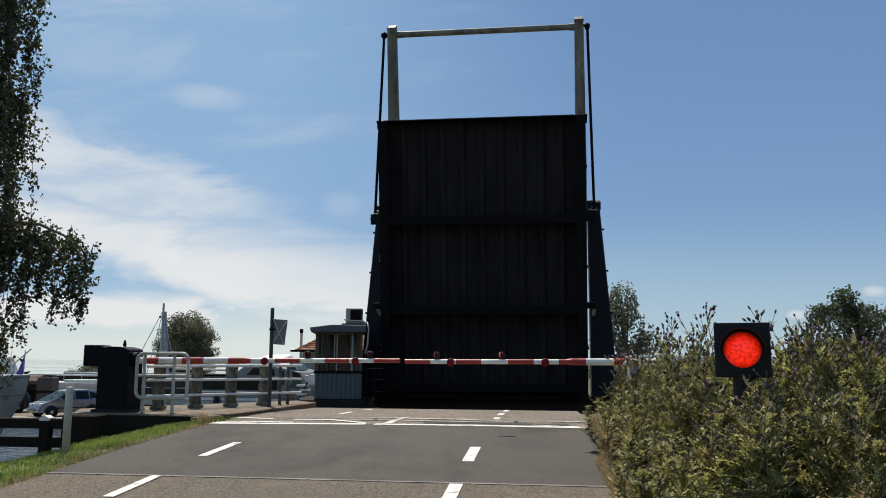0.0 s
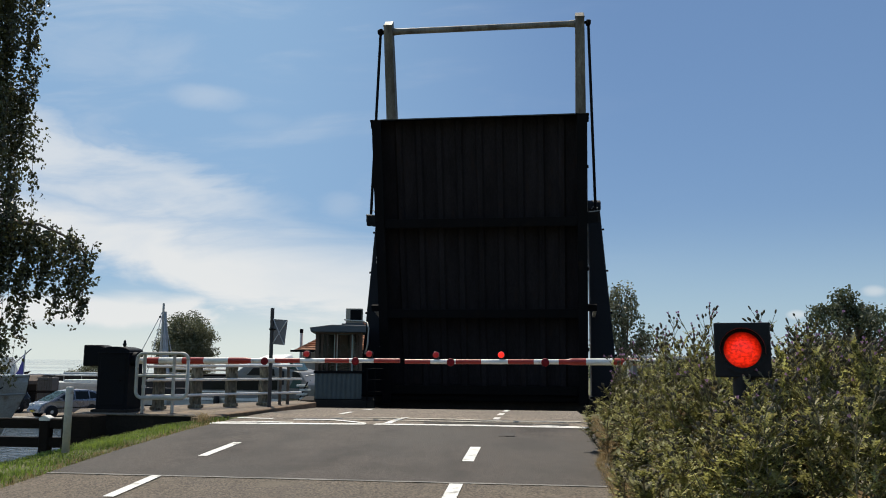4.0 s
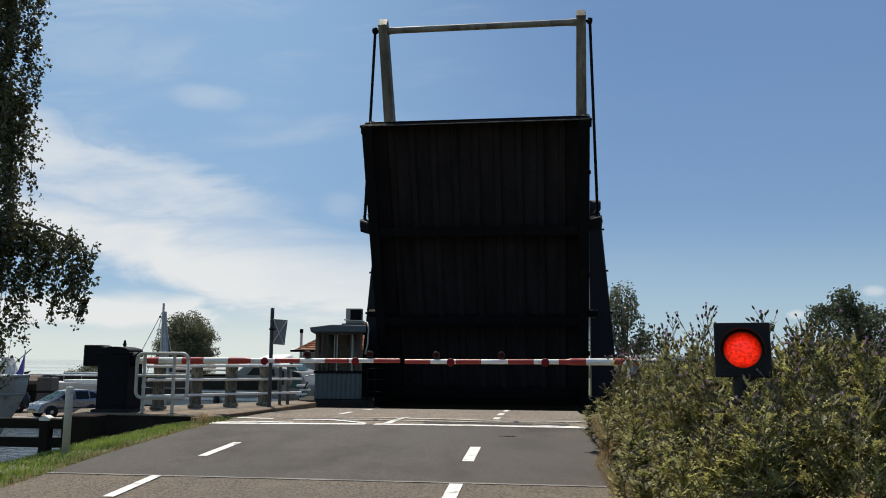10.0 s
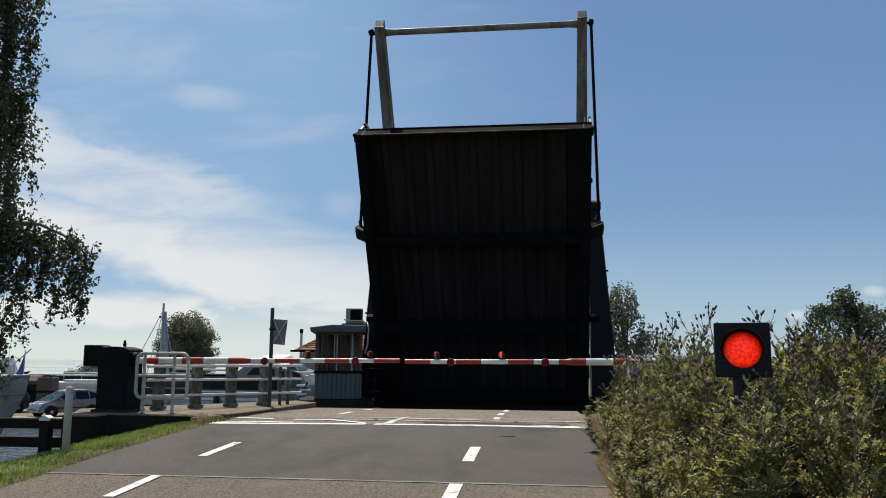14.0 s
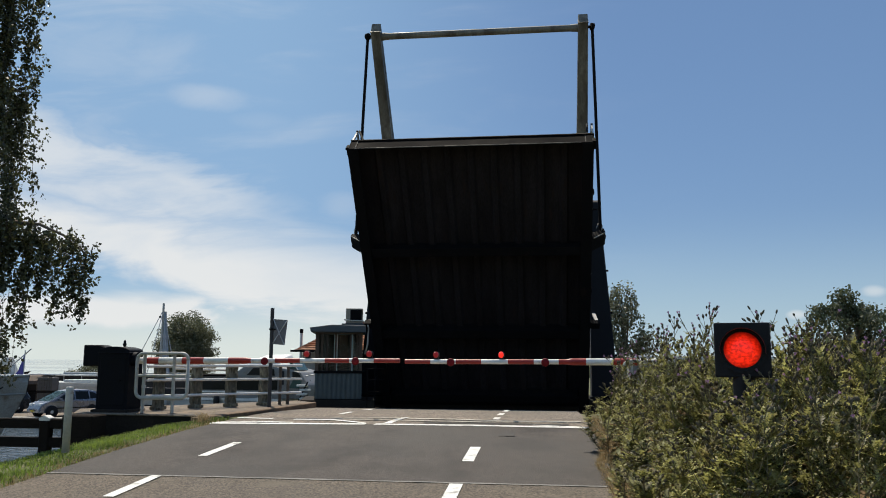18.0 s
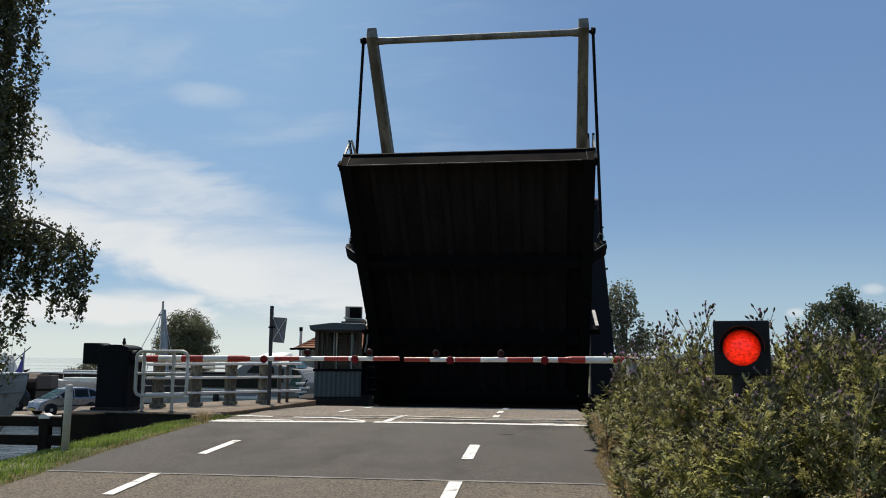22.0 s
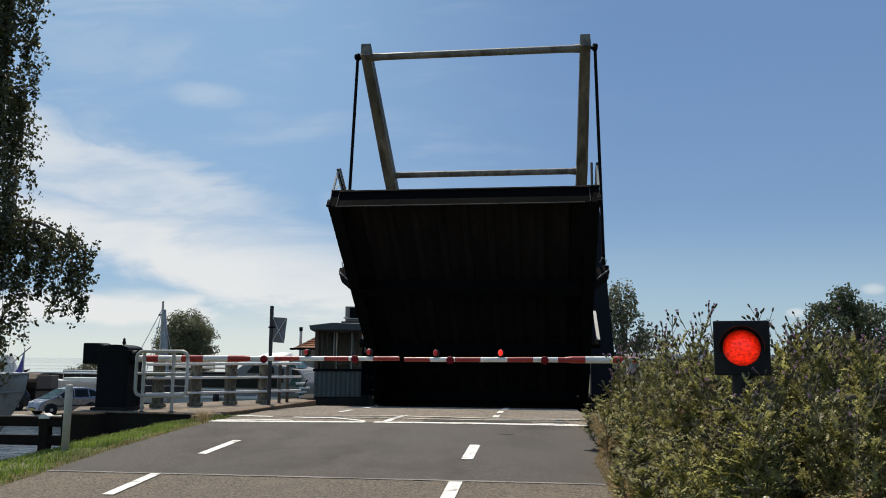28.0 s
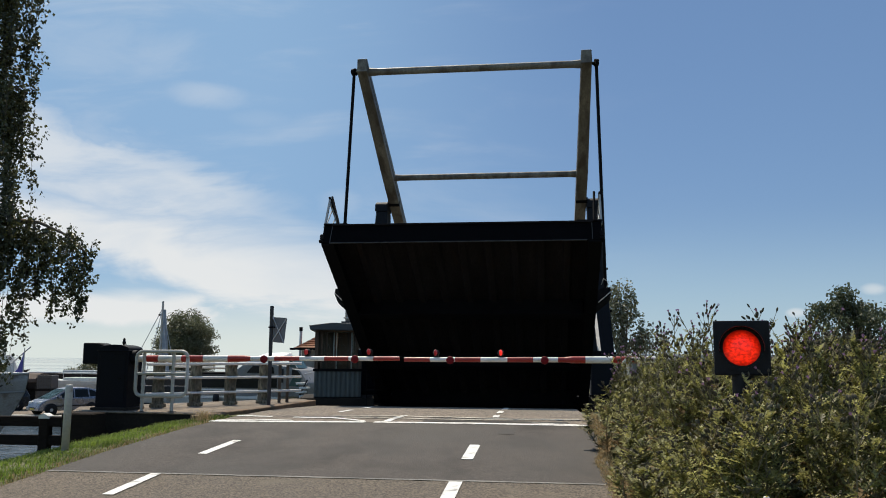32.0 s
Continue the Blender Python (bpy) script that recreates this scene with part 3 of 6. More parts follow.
def build_frame():
    # each beam is a box section with its lower face on local z = 0; the end is cut back at a slant
    for sx in (-1, 1):
        xo = sx * 3.345
        x0, x1 = min(xo, xo - sx * 0.29), max(xo, xo - sx * 0.29)
        bm = bmesh.new()
        prism(bm, [(-BEAM_L, 0), (-BEAM_L - 0.17, 0.36), (-1.5, 0.44), (2.2, 0.40), (2.2, 0.08), (0.1, 0.0), (-1.5, 0.0)], "x", x0, x1)
        for w in bm.verts:   # the outer face spreads towards the pivot
            if abs(w.co.x - xo) < 0.01 and w.co.y > -2.0:
                w.co.x += sx * 0.07
        bevel(bm, 0.015, 1)
        part("beam", bm, M_BEAM, frame_ob)
        xm = (x0 + x1) / 2
        bm = one(box, x0 - 0.012, x1 + 0.012, -BEAM_L - 0.02, -BEAM_L + 0.02, -0.012, 0.3)
        part("end_band", bm, M_BEAM, frame_ob)
        xi = x0 - 0.004 if sx > 0 else x1 + 0.004
        bm = one(box, min(xi, xi + sx * 0.006), max(xi, xi + sx * 0.006), -BEAM_L + 0.3, -0.2, 0.17, 0.20)
        part("weld_strip", bm, M_STEEL_DARK, frame_ob)
        bm = one(rod, (xo - sx * 0.01, -BEAM_L + 0.18, 0.16), (xo + sx * 0.20, -BEAM_L + 0.18, 0.16), 0.045)
        rod(bm, (xo + sx * 0.11, -BEAM_L + 0.18, 0.16), (xo + sx * 0.20, -BEAM_L + 0.18, 0.16), 0.075, None, 12)
        part("pin", bm, M_STEEL_DARK, frame_ob)
        bm = one(rod, (xm, -BEAM_L + 0.2, 0.18), (xo - sx * 0.55, -BEAM_L + 0.2, 0.18), 0.14, 0.105, 14)
        part("collar", bm, M_BEAM, frame_ob)
        bm = one(rod, (xm, LOW_BAR, 0.2), (xo - sx * 0.5, LOW_BAR, 0.2), 0.14, 0.105, 14)
        part("collar", bm, M_BEAM, frame_ob)
        bm = one(rod, (xo - sx * 0.29, 0.0, 0.06), (xo + sx * 0.12, 0.0, 0.06), 0.10, None, 14)
        part("pivot_shaft", bm, M_STEEL_DARK, frame_ob)
    bm = one(rod, (-2.80, -BEAM_L + 0.2, 0.18), (2.80, -BEAM_L + 0.2, 0.18), 0.104, None, 14)
    part("cross_tube", bm, M_BEAM, frame_ob)
    bm = one(rod, (-2.86, LOW_BAR, 0.2), (2.86, LOW_BAR, 0.2), 0.104, None, 14)
    part("cross_tube", bm, M_BEAM, frame_ob)


LOW_BAR = -1.22
build_frame()

# hanger rods between beam ends and leaf
ROD_TOP, ROD_LOW = Vector((3.48, -BEAM_L + 0.18, 0.16)), Vector((3.61, -5.82, 0.08))


def rod_ends(t, sx):
    a, b = radians(deck_angle(t)), radians(beam_angle(t))
    low = pose(XC, YH, ZH, -math.degrees(a)) @ Vector((sx * ROD_LOW.x, ROD_LOW.y, ROD_LOW.z))
    top = pose(XB, YP, ZP, -math.degrees(b)) @ Vector((sx * ROD_TOP.x, ROD_TOP.y, ROD_TOP.z))
    return low, top


def rod_pose(t, sx):
    low, top = rod_ends(t, sx)
    return Matrix.Translation(low) @ (top - low).to_track_quat("Z", "Y").to_matrix().to_4x4()


ROD_LEN = sum((rod_ends(t, -1)[1] - rod_ends(t, -1)[0]).length for t in TURN_T) / len(TURN_T)
rods = []
for sx in (-1, 1):
    r = thing("hanger_rod", rod_pose(0, sx), "black steel hanger rod between balance beam and leaf", "hanger rod", "hanger rods of the drawbridge")
    part("bar", one(rod, (0, 0, 0), (0, 0, ROD_LEN), 0.046), M_STEEL_DARK, r)
    for z in (0, ROD_LEN):
        part("eye", one(rod, (-0.05, 0, z), (0.05, 0, z), 0.11, None, 12), M_STEEL_DARK, r)
    rods.append((r, sx))

# towers
for sx in (-1, 1):
    tw = thing("bridge_tower", pose(XB, 27.3, 0.32), "blue-black steel tower with a rounded bearing head", "bridge tower", "towers of the drawbridge")
    bm = bmesh.new()
    zt = 6.84 - 0.32
    lo = [(sx * 3.44, -0.45), (sx * 4.32, -0.45), (sx * 4.32, 0.5), (sx * 3.44, 0.5)]
    hi = [(sx * 3.44, -0.32), (sx * 3.83, -0.32), (sx * 3.83, 0.4), (sx * 3.44, 0.4)]
    lv, hv = [bm.verts.new((x, y, 0)) for x, y in lo], [bm.verts.new((x, y, zt - 0.25)) for x, y in hi]
    bm.faces.new(lv), bm.faces.new(hv)
    for i in range(4):
        bm.faces.new((lv[i], lv[(i + 1) % 4], hv[(i + 1) % 4], hv[i]))
    bmesh.ops.recalc_face_normals(bm, faces=bm.faces[:])
    bevel(bm, 0.03, 1)
    part("column", bm, M_TOWER, tw)
    bm = bmesh.new()
    arc = [(0.36 * math.cos(t), zt - 0.06 + 0.17 * math.sin(t)) for t in (math.pi * i / 10 for i in range(11))]
    prism(bm, arc + [(-0.36, zt - 0.26), (0.36, zt - 0.26)], "x", min(sx * 3.425, sx * 3.86), max(sx * 3.425, sx * 3.86))
    bevel(bm, 0.02, 1)
    part("bearing_head", bm, M_TOWER, tw)
    bm = one(box, min(sx * 3.38, sx * 4.42), max(sx * 3.38, sx * 4.42), -0.52, 0.58, 0, 0.05)
    part("base_plate", bm, M_STEEL_DARK, tw)
    bm = one(rod, (sx * 3.88, 0.02, zt - 0.1), (sx * 3.80, 0.02, zt - 0.1), 0.11, None, 12)
    part("bearing_cap", bm, M_STEEL_DARK, tw)
    for z in (1.4, 2.8, 4.2, 5.6):
        bm = one(rod, (sx * (4.33 - z * 0.078), -0.2, z), (sx * (4.40 - z * 0.078), -0.2, z), 0.035, None, 8)
        part("step_bolt", bm, M_STEEL_DARK, tw)


# ---- barriers, fence and signs by the road ----
M_GREY_PAINT = mat("grey_painted_pipe", (0.46, 0.44, 0.39), 0.45, 0, 5, 0.12, 40, 0.1, (0.30, 0.22, 0.15), 0.3)
M_LAMP_RED = mat("red_lamp_lens", (0.012, 0.002, 0.002), 0.4, 0, 8, 0.1, 60, 0.1, spec=0.12, emit=(1.0, 0.02, 0.01, 0.005))
M_LAMP_LIT = mat("lit_red_lamp_lens", (0.06, 0.005, 0.004), 0.35, 0, 8, 0.1, 60, 0.1, emit=(1.0, 0.03, 0.015, 1.0))
M_LAMP_WEAK = mat("weak_red_lamp_lens", (0.06, 0.005, 0.004), 0.35, 0, 8, 0.1, 60, 0.1, emit=(1.0, 0.03, 0.03, 0.14))
BLINK, BLINK_AT = 1.731, 0.5   # seconds for one turn of the beacons, and the first time that they face the road
beacons = []
BOOM_Y = 13.6


def build_boom(stripes, z0, z1, thin_from, lamps, discs, label):
    """A tapered boom of painted lengths from its pivot outwards: x positions with colours in turn."""
    th = thing("barrier_boom", pose(stripes[0][0], BOOM_Y, z0), label, "barrier", "barrier booms")
    xs = stripes[0][0]
    total = stripes[-1][1] - xs

    def rad(x):
        f = abs(x - xs) / abs(total)
        return (0.060 - 0.008 * f) if f < thin_from - 0.03 else (0.046 - 0.008 * f)

    for a, b, c in stripes:
        n = 4
        bm = bmesh.new()
        for i in range(n):
            p, q = a + (b - a) * i / n, a + (b - a) * (i + 1) / n
            zz = [(z1 - z0) * (v - xs) / total for v in (p, q)]
            rod(bm, (p - xs, 0, zz[0]), (q - xs, 0, zz[1]), rad(p), rad(q), 14, i in (0, n - 1))
        part("stripe", bm, M_RED if c == "r" else M_WHITE, th, "red painted length" if c == "r" else "white painted length")
    for x in lamps:
        z = (z1 - z0) * (x - xs) / total
        lamp = part("lamp_housing", one(box, x - xs - 0.035, x - xs + 0.035, -0.02, 0.07, z + 0.04, z + 0.09), M_BLACK, th)
        bm = one(lathe, [(0.038, -0.04), (0.05, -0.036), (0.058, 0.0), (0.05, 0.036), (0.038, 0.04)], 16, "y", (x - xs, 0.02, z + 0.11))
        part("lamp_rim", bm, M_BLACK, th)
        bm = one(lathe, [(0.044, 0.0), (0.041, -0.010), (0.03, -0.018), (0.01, -0.022)], 16, "y", (x - xs, -0.022, z + 0.11))
        part("lamp_glass", bm, M_LAMP_RED, th, "dark red glass behind the lamp")
        # added disc imitates a flashing lamp by turning: its front glows, its back is dark
        beacon = bmesh.new()
        lathe(beacon, [(0.012, -0.026), (0.034, -0.020), (0.047, -0.010), (0.054, 0.0), (0.047, 0.010), (0.034, 0.020), (0.012, 0.026)], 20, "y")
        for f in beacon.faces:
            f.material_index = 1 if f.calc_center_median().y < -0.002 else 0
        o = part("beacon", beacon, (M_LAMP_RED, M_LAMP_LIT if x > -1.0 else M_LAMP_WEAK), th, "disc with a lit and a dark side that turns to imitate a flashing red lamp")
        beacons.append((o, (x - xs, -0.085, z + 0.115)))
    for x in discs:
        z = (z1 - z0) * (x - xs) / total
        bm = one(lathe, [(0.062, 0.02), (0.068, 0.0), (0.062, -0.02), (0.02, -0.026)], 16, "y", (x - xs, -0.075, z - 0.01))
        part("reflector", bm, mat_disc, th, "round dark red reflector")
    return th


mat_disc = mat("red_reflector", (0.16, 0.006, 0.010), 0.45, 0, 10, 0.15, 60, 0.1, spec=0.15)
LEFT_STRIPES = [(-7.3, -7.0, "w"), (-7.0, -6.78, "r"), (-6.78, -6.35, "w"), (-6.35, -5.95, "r"), (-5.95, -5.5, "w"), (-5.5, -5.09, "r"), (-5.09, -4.66, "w"), (-4.66, -4.21, "r"),
                (-4.21, -3.77, "w"), (-3.77, -3.34, "r"), (-3.34, -2.91, "w"), (-2.91, -2.46, "r")]
RIGHT_STRIPES = [(1.8, 1.54, "w"), (1.54, 1.11, "r"), (1.11, 0.67, "w"), (0.67, 0.22, "r"), (0.22, -0.19, "w"), (-0.19, -0.62, "r"), (-0.62, -1.07, "w"), (-1.07, -1.5, "r"), (-1.5, -1.93, "w"), (-1.93, -2.37, "r")]
build_boom(LEFT_STRIPES, 1.475, 1.50, 0.48, (-4.08, -2.98), (-4.83, -3.22), "lowered red and white barrier boom with small lamps")
build_boom(RIGHT_STRIPES, 1.505, 1.485, 0.38, (-1.83, -0.73), (-1.58, 0.0), "lowered red and white barrier boom with small lamps")


def barrier_cabinet(x, z, flip, label):
    th = thing("barrier_cabinet", pose(x, 13.80, z), label, "barrier machine", "barrier machines")
    bm = bmesh.new()
    hw = 0.29
    top = [(hw * math.cos(t), 1.06 + 0.085 * math.sin(t)) for t in (math.pi * i / 12 for i in range(13))]
    prism(bm, [(-hw, 0.03), (hw, 0.03)] + [(a, b) for a, b in top], "y", -0.36, 0.14)
    bevel(bm, 0.025, 2)
    body = part("body", bm, M_CAB_BOX, th)
    part("plinth", bevel(one(box, -hw - 0.06, hw + 0.06, -0.42, 0.20, -0.02, 0.05), 0.015, 1), M_CONC_DARK, th)
    part("door", bevel(one(box, -hw + 0.05, hw - 0.05, -0.366, -0.352, 0.12, 0.96), 0.004, 1), M_CAB_BOX, body)
    part("door_lock", one(rod, (hw - 0.14, -0.39, 0.55), (hw - 0.14, -0.36, 0.55), 0.016), M_STEEL_DARK, body)
    part("lid_rim", bevel(one(box, -hw - 0.015, hw + 0.015, -0.375, 0.155, 1.02, 1.05), 0.01, 1), M_CAB_BOX, th)
    s = -flip
    bm = bmesh.new()
    prism(bm, [(s * 0.22, 0.80), (s * 0.68, 0.80), (s * 0.68, 1.175), (s * 0.36, 1.175), (s * 0.22, 1.11)], "y", -0.20, 0.12)
    bevel(bm, 0.018, 1)
    part("counterweight", bm, M_CAB_BOX, th, "dark counterweight box on the boom's tail")
    bm = one(rod, (-s * 0.20, -0.2, 0.92), (-s * 0.38, -0.2, 0.92), 0.13, None, 16)
    part("boom_pivot", bm, M_CAB_BOX, th)
    return th


barrier_cabinet(-7.56, 0.575, 1, "dark barrier machine cabinet with rounded top on the platform")
barrier_cabinet(2.05, 0.32, -1, "dark barrier machine cabinet half hidden by thistles")
# the small bird on the cabinet
bird = thing("bird", pose(-7.49, 13.66, 1.715), "small dark bird perched on the barrier cabinet", "bird")
bm = one(lathe, [(0.008, 0.0), (0.028, 0.02), (0.034, 0.045), (0.024, 0.075), (0.020, 0.09), (0.022, 0.105), (0.012, 0.122)], 10)
part("body", bm, M_BLACK, bird)
bm = one(rod, (0.0, -0.015, 0.105), (-0.01, -0.05, 0.10), 0.006, 0.001, 6)
part("beak", bm, M_BLACK, bird)
part("tail", one(box, -0.012, 0.012, 0.02, 0.075, 0.008, 0.016), M_BLACK, bird)


def guard_frame(x0, x1, y, z0, label):
    """A rounded pipe frame on two legs, with a middle rail."""
    th = thing("guard_frame", pose(x0, y, z0), label, "guard rail", "guard frames beside the barriers")
    w, b, t, r = x1 - x0, 0.255, 1.015, 0.115
    pts = []
    for cx, cz, a0 in ((w - r, t - r, 0), (r, t - r, 90), (r, b + r, 180), (w - r, b + r, 270)):
        pts += [(cx + r * math.cos(radians(a0 + k * 18)), 0, cz + r * math.sin(radians(a0 + k * 18))) for k in range(6)]
    bm = bmesh.new()
    tube(bm, pts + [pts[0]], 0.030, 10)
    part("pipe_loop", bm, M_GREY_PAINT, th)
    part("middle_rail", one(rod, (0.03, 0, 0.635), (w - 0.03, 0, 0.635), 0.024), M_GREY_PAINT, th)
    for x in (0.12, w - 0.27):
        part("leg", one(rod, (x, 0.035, -0.02), (x, 0.035, t), 0.030), M_GREY_PAINT, th)
        part("foot", bevel(one(box, x - 0.065, x + 0.065, -0.03, 0.10, -0.02, -0.004), 0.005, 1), M_CONC_DARK, th)
    return th


guard_frame(-7.03, -6.10, 13.28, 0.585, "grey-white pipe guard frame beside the barrier machine")
guard_frame(1.24, 2.2, 13.2, 0.50, "grey-white pipe guard frame among the thistles")

M_STANCHION = mat("rusty_stanchion", (0.085, 0.068, 0.05), 0.8, 0, 5, 0.35, 40, 0.3)
fence = thing("fence", pose(0, 0, 0.585), "white-railed fence with weathered timber posts on the platform", "fence")
FA, FB = Vector((-7.2, 14.35, 0)), Vector((-5.35, 16.75, 0))
for k, f in enumerate((0.02, 0.27, 0.52, 0.77)):
    p = FA.lerp(FB, f)
    bm = one(box, -0.085, 0.085, -0.08, 0.08, -0.02, 0.86 - 0.015 * k)
    bmesh.ops.subdivide_edges(bm, edges=bm.edges[:], cuts=5, use_grid_fill=True)
    for v in bm.verts:
        v.co.x += 0.045 * noise.noise(v.co * 5 + Vector((k * 7, 0, 0))) + 0.012 * noise.noise(v.co * 14)
        v.co.y += 0.045 * noise.noise(v.co * 5 + Vector((0, k * 5, 3))) + 0.012 * noise.noise(v.co * 14 + Vector((9, 9, 9)))
        v.co.z += 0.03 * noise.noise(v.co * 9 + Vector((k * 3, 0, 1))) * (v.co.z > 0.8)
    post = part("post", bevel(bm, 0.012, 1), M_WOOD_OLD, fence, "weathered mossy timber post")
    post.location, post.rotation_euler = p, (0, 0, math.atan2(FB.y - FA.y, FB.x - FA.x))
    bm = one(box, -0.12, 0.12, -0.12, 0.12, -0.02, 0.06)
    shoe = part("post_shoe", bevel(bm, 0.035, 2), M_WOOD_OLD, fence)
    shoe.location = p
for f in (0.90, 0.965):
    p = FA.lerp(FB, f)
    part("stanchion", one(rod, p + Vector((0, 0, -0.02)), p + Vector((0, 0, 0.80)), 0.034), M_STANCHION, fence)
off = (FB - FA).cross(Vector((0, 0, 1))).normalized() * 0.12
for z0, z1, r, m in ((0.785, 0.80, 0.028, M_WHITE), (0.535, 0.52, 0.026, M_WHITE), (0.245, 0.235, 0.026, M_WHITE)):
    part("rail", one(rod, FA + off - (FB - FA) * 0.08 + Vector((0, 0, z0)), FB + off + (FB - FA) * 0.05 + Vector((0, 0, z1)), r), m, fence)
# a second run of rails on the water side
part("rail", one(rod, FA - off * 1.5 + Vector((0.3, 0.3, 0.74)), FA.lerp(FB, 0.55) - off * 1.5 + Vector((0, 0, 0.70)), 0.022), M_WHITE, fence)

# timber fence at the water's edge
tf = thing("timber_fence", pose(0, 12.45, 0), "low tarred timber rail fence at the water's edge", "fence")
for x in (-12.6, -10.35, -8.1):
    part("post", bevel(one(box, x - 0.09, x + 0.09, -0.07, 0.07, -0.7, 0.50), 0.02, 1), M_WOOD_DARK, tf)
    bm = bmesh.new()
    prism(bm, [(x - 0.09, 0.50), (x + 0.09, 0.50), (x + 0.085, 0.54), (x, 0.585), (x - 0.085, 0.54)], "y", -0.08, 0.08)
    part("post_cap", bm, M_WHITE, tf, "pale weathered cap")
for z in (0.37, 0.07):
    part("rail", bevel(one(box, -13.5, -7.35, -0.05, 0.05, z, z + 0.16), 0.012, 1), M_WOOD_DARK, tf)
part("end_block", bevel(one(box, -7.72, -7.2, -0.2, 0.25, -0.4, 0.60), 0.02, 1), M_WOOD_DARK, tf)

mp = thing("marker_post", pose(-5.84, 9.4, 0.33), "pale round marker post standing in the grass", "post")
bm = one(lathe, [(0.046, 0.0), (0.045, 0.80), (0.042, 0.82), (0.032, 0.828)], 20)
part("shaft", bm, M_GREY_PAINT, mp)

sg = thing("road_sign", pose(-5.44, 15.6, 0.575), "back of a grey sign panel on a dark pole", "sign")
part("pole", one(rod, (0, 0, -0.02), (0, 0, 1.96), 0.038), mat("grey_pole_paint", (0.035, 0.035, 0.036), 0.6), sg)
bm = bmesh.new()
vs = [(0.03, 1.74), (0.32, 1.72), (0.27, 1.22), (0.02, 1.24)]
prism(bm, vs, "y", 0.0, 0.015)
panel = part("panel", bm, mat("aluminium_sign_back", (0.17, 0.175, 0.18), 0.55, 0.2, 4, 0.15, 40, 0.05), sg)
for a, b in ((0, 2), (1, 3)):
    part("rib", one(rod, (vs[a][0], -0.012, vs[a][1]), (vs[b][0], -0.012, vs[b][1]), 0.012, None, 6), M_GALV, panel)
part("clamp", bevel(one(box, -0.045, 0.08, -0.05, 0.02, 1.52, 1.55), 0.006, 1), M_STEEL_DARK, sg)

# ---- red signal among the thistles ----
M_SIGNAL = bpy.data.materials.new("lit_red_signal_lens")
M_SIGNAL.use_nodes = True
_nt = M_SIGNAL.node_tree
_bs = _nt.nodes["Principled BSDF"]
_N, _L = _nt.nodes.new, _nt.links.new
_tc, _mp = _N("ShaderNodeTexCoord"), _N("ShaderNodeMapping")
# glow centred 8 mm low, which puts the visor's shade into the lens
_mp.inputs["Location"].default_value = (0, 0, -1.479)
_L(_tc.outputs["Object"], _mp.inputs[0])
# the lamp behind the ribbed lens is brightest in the middle and falls off to the rim
_len = _N("ShaderNodeVectorMath")
_len.operation = "LENGTH"
_L(_mp.outputs[0], _len.inputs[0])
_fall, _rib, _cr = _N("ShaderNodeMapRange"), _N("ShaderNodeTexNoise"), _N("ShaderNodeMapRange")
_fall.interpolation_type = "SMOOTHSTEP"
for _k, _v in (("From Min", 0.075), ("From Max", 0.140), ("To Min", 1.0), ("To Max", 0.06)):
    _fall.inputs[_k].default_value = _v
_L(_len.outputs["Value"], _fall.inputs["Value"])
_rib.inputs["Scale"].default_value, _rib.inputs["Detail"].default_value = 58.0, 3.0
_sq = _N("ShaderNodeMapping")
_sq.inputs["Scale"].default_value = (0.85, 1, 1.15)
_L(_mp.outputs[0], _sq.inputs[0])
_L(_sq.outputs[0], _rib.inputs["Vector"])
for _k, _v in (("From Min", 0.36), ("From Max", 0.64), ("To Min", 0.52), ("To Max", 1.12)):
    _cr.inputs[_k].default_value = _v
_L(_rib.outputs["Fac"], _cr.inputs["Value"])
_mu = _N("ShaderNodeMath")
_mu.operation = "MULTIPLY"
_L(_fall.outputs[0], _mu.inputs[0]), _L(_cr.outputs[0], _mu.inputs[1])
_L(_mu.outputs[0], _bs.inputs["Emission Strength"])
_bs.inputs["Base Color"].default_value = (0.10, 0.004, 0.003, 1)
_bs.inputs["Emission Color"].default_value = (1.0, 0.022, 0.005, 1)
_bs.inputs["Roughness"].default_value = 0.3
sig = thing("traffic_signal", pose(1.335, 5.72, 0.1, 0, 0, -13), "black road signal showing a lit red lamp", "traffic light")
part("post", one(rod, (0, 0.05, 0.0), (0, 0.05, 1.34), 0.072, None, 14), M_BLACK, sig)
bm = bevel(one(box, -0.181, 0.181, -0.02, 0.14, 1.300, 1.672), 0.012, 2)
part("housing", bm, M_BLACK, sig)
bm = bmesh.new()
outer, inner = 0.160, 0.138
n = 28
rings = []
for r, y in ((outer, -0.02), (outer, -0.03), (inner, -0.03), (inner, 0.0)):
    rings.append([bm.verts.new((r * math.cos(2 * math.pi * i / n), y, 1.487 + r * math.sin(2 * math.pi * i / n))) for i in range(n)])
for a, b in zip(rings, rings[1:]):
    for i in range(n):
        bm.faces.new((a[i], a[(i + 1) % n], b[(i + 1) % n], b[i]))
part("bezel", bm, M_BLACK, sig)
bm = bmesh.new()
m_ = 20
rows_ = []
for y, r in ((-0.03, 0.152), (-0.19, 0.150), (-0.19, 0.142), (-0.03, 0.144)):
    rows_.append([bm.verts.new((r * math.cos(t), y, 1.487 + r * math.sin(t))) for t in (radians(-10 + 200 * i / m_) for i in range(m_ + 1))])
for a, b in zip(rows_, rows_[1:]):
    for i in range(m_):
        bm.faces.new((a[i], a[i + 1], b[i + 1], b[i]))
part("visor", bm, M_BLACK, sig)
bm = one(lathe, [(0.139, 0.0), (0.13, -0.012), (0.10, -0.026), (0.05, -0.036), (0.012, -0.039)], 28, "y", (0, -0.004, 1.487))
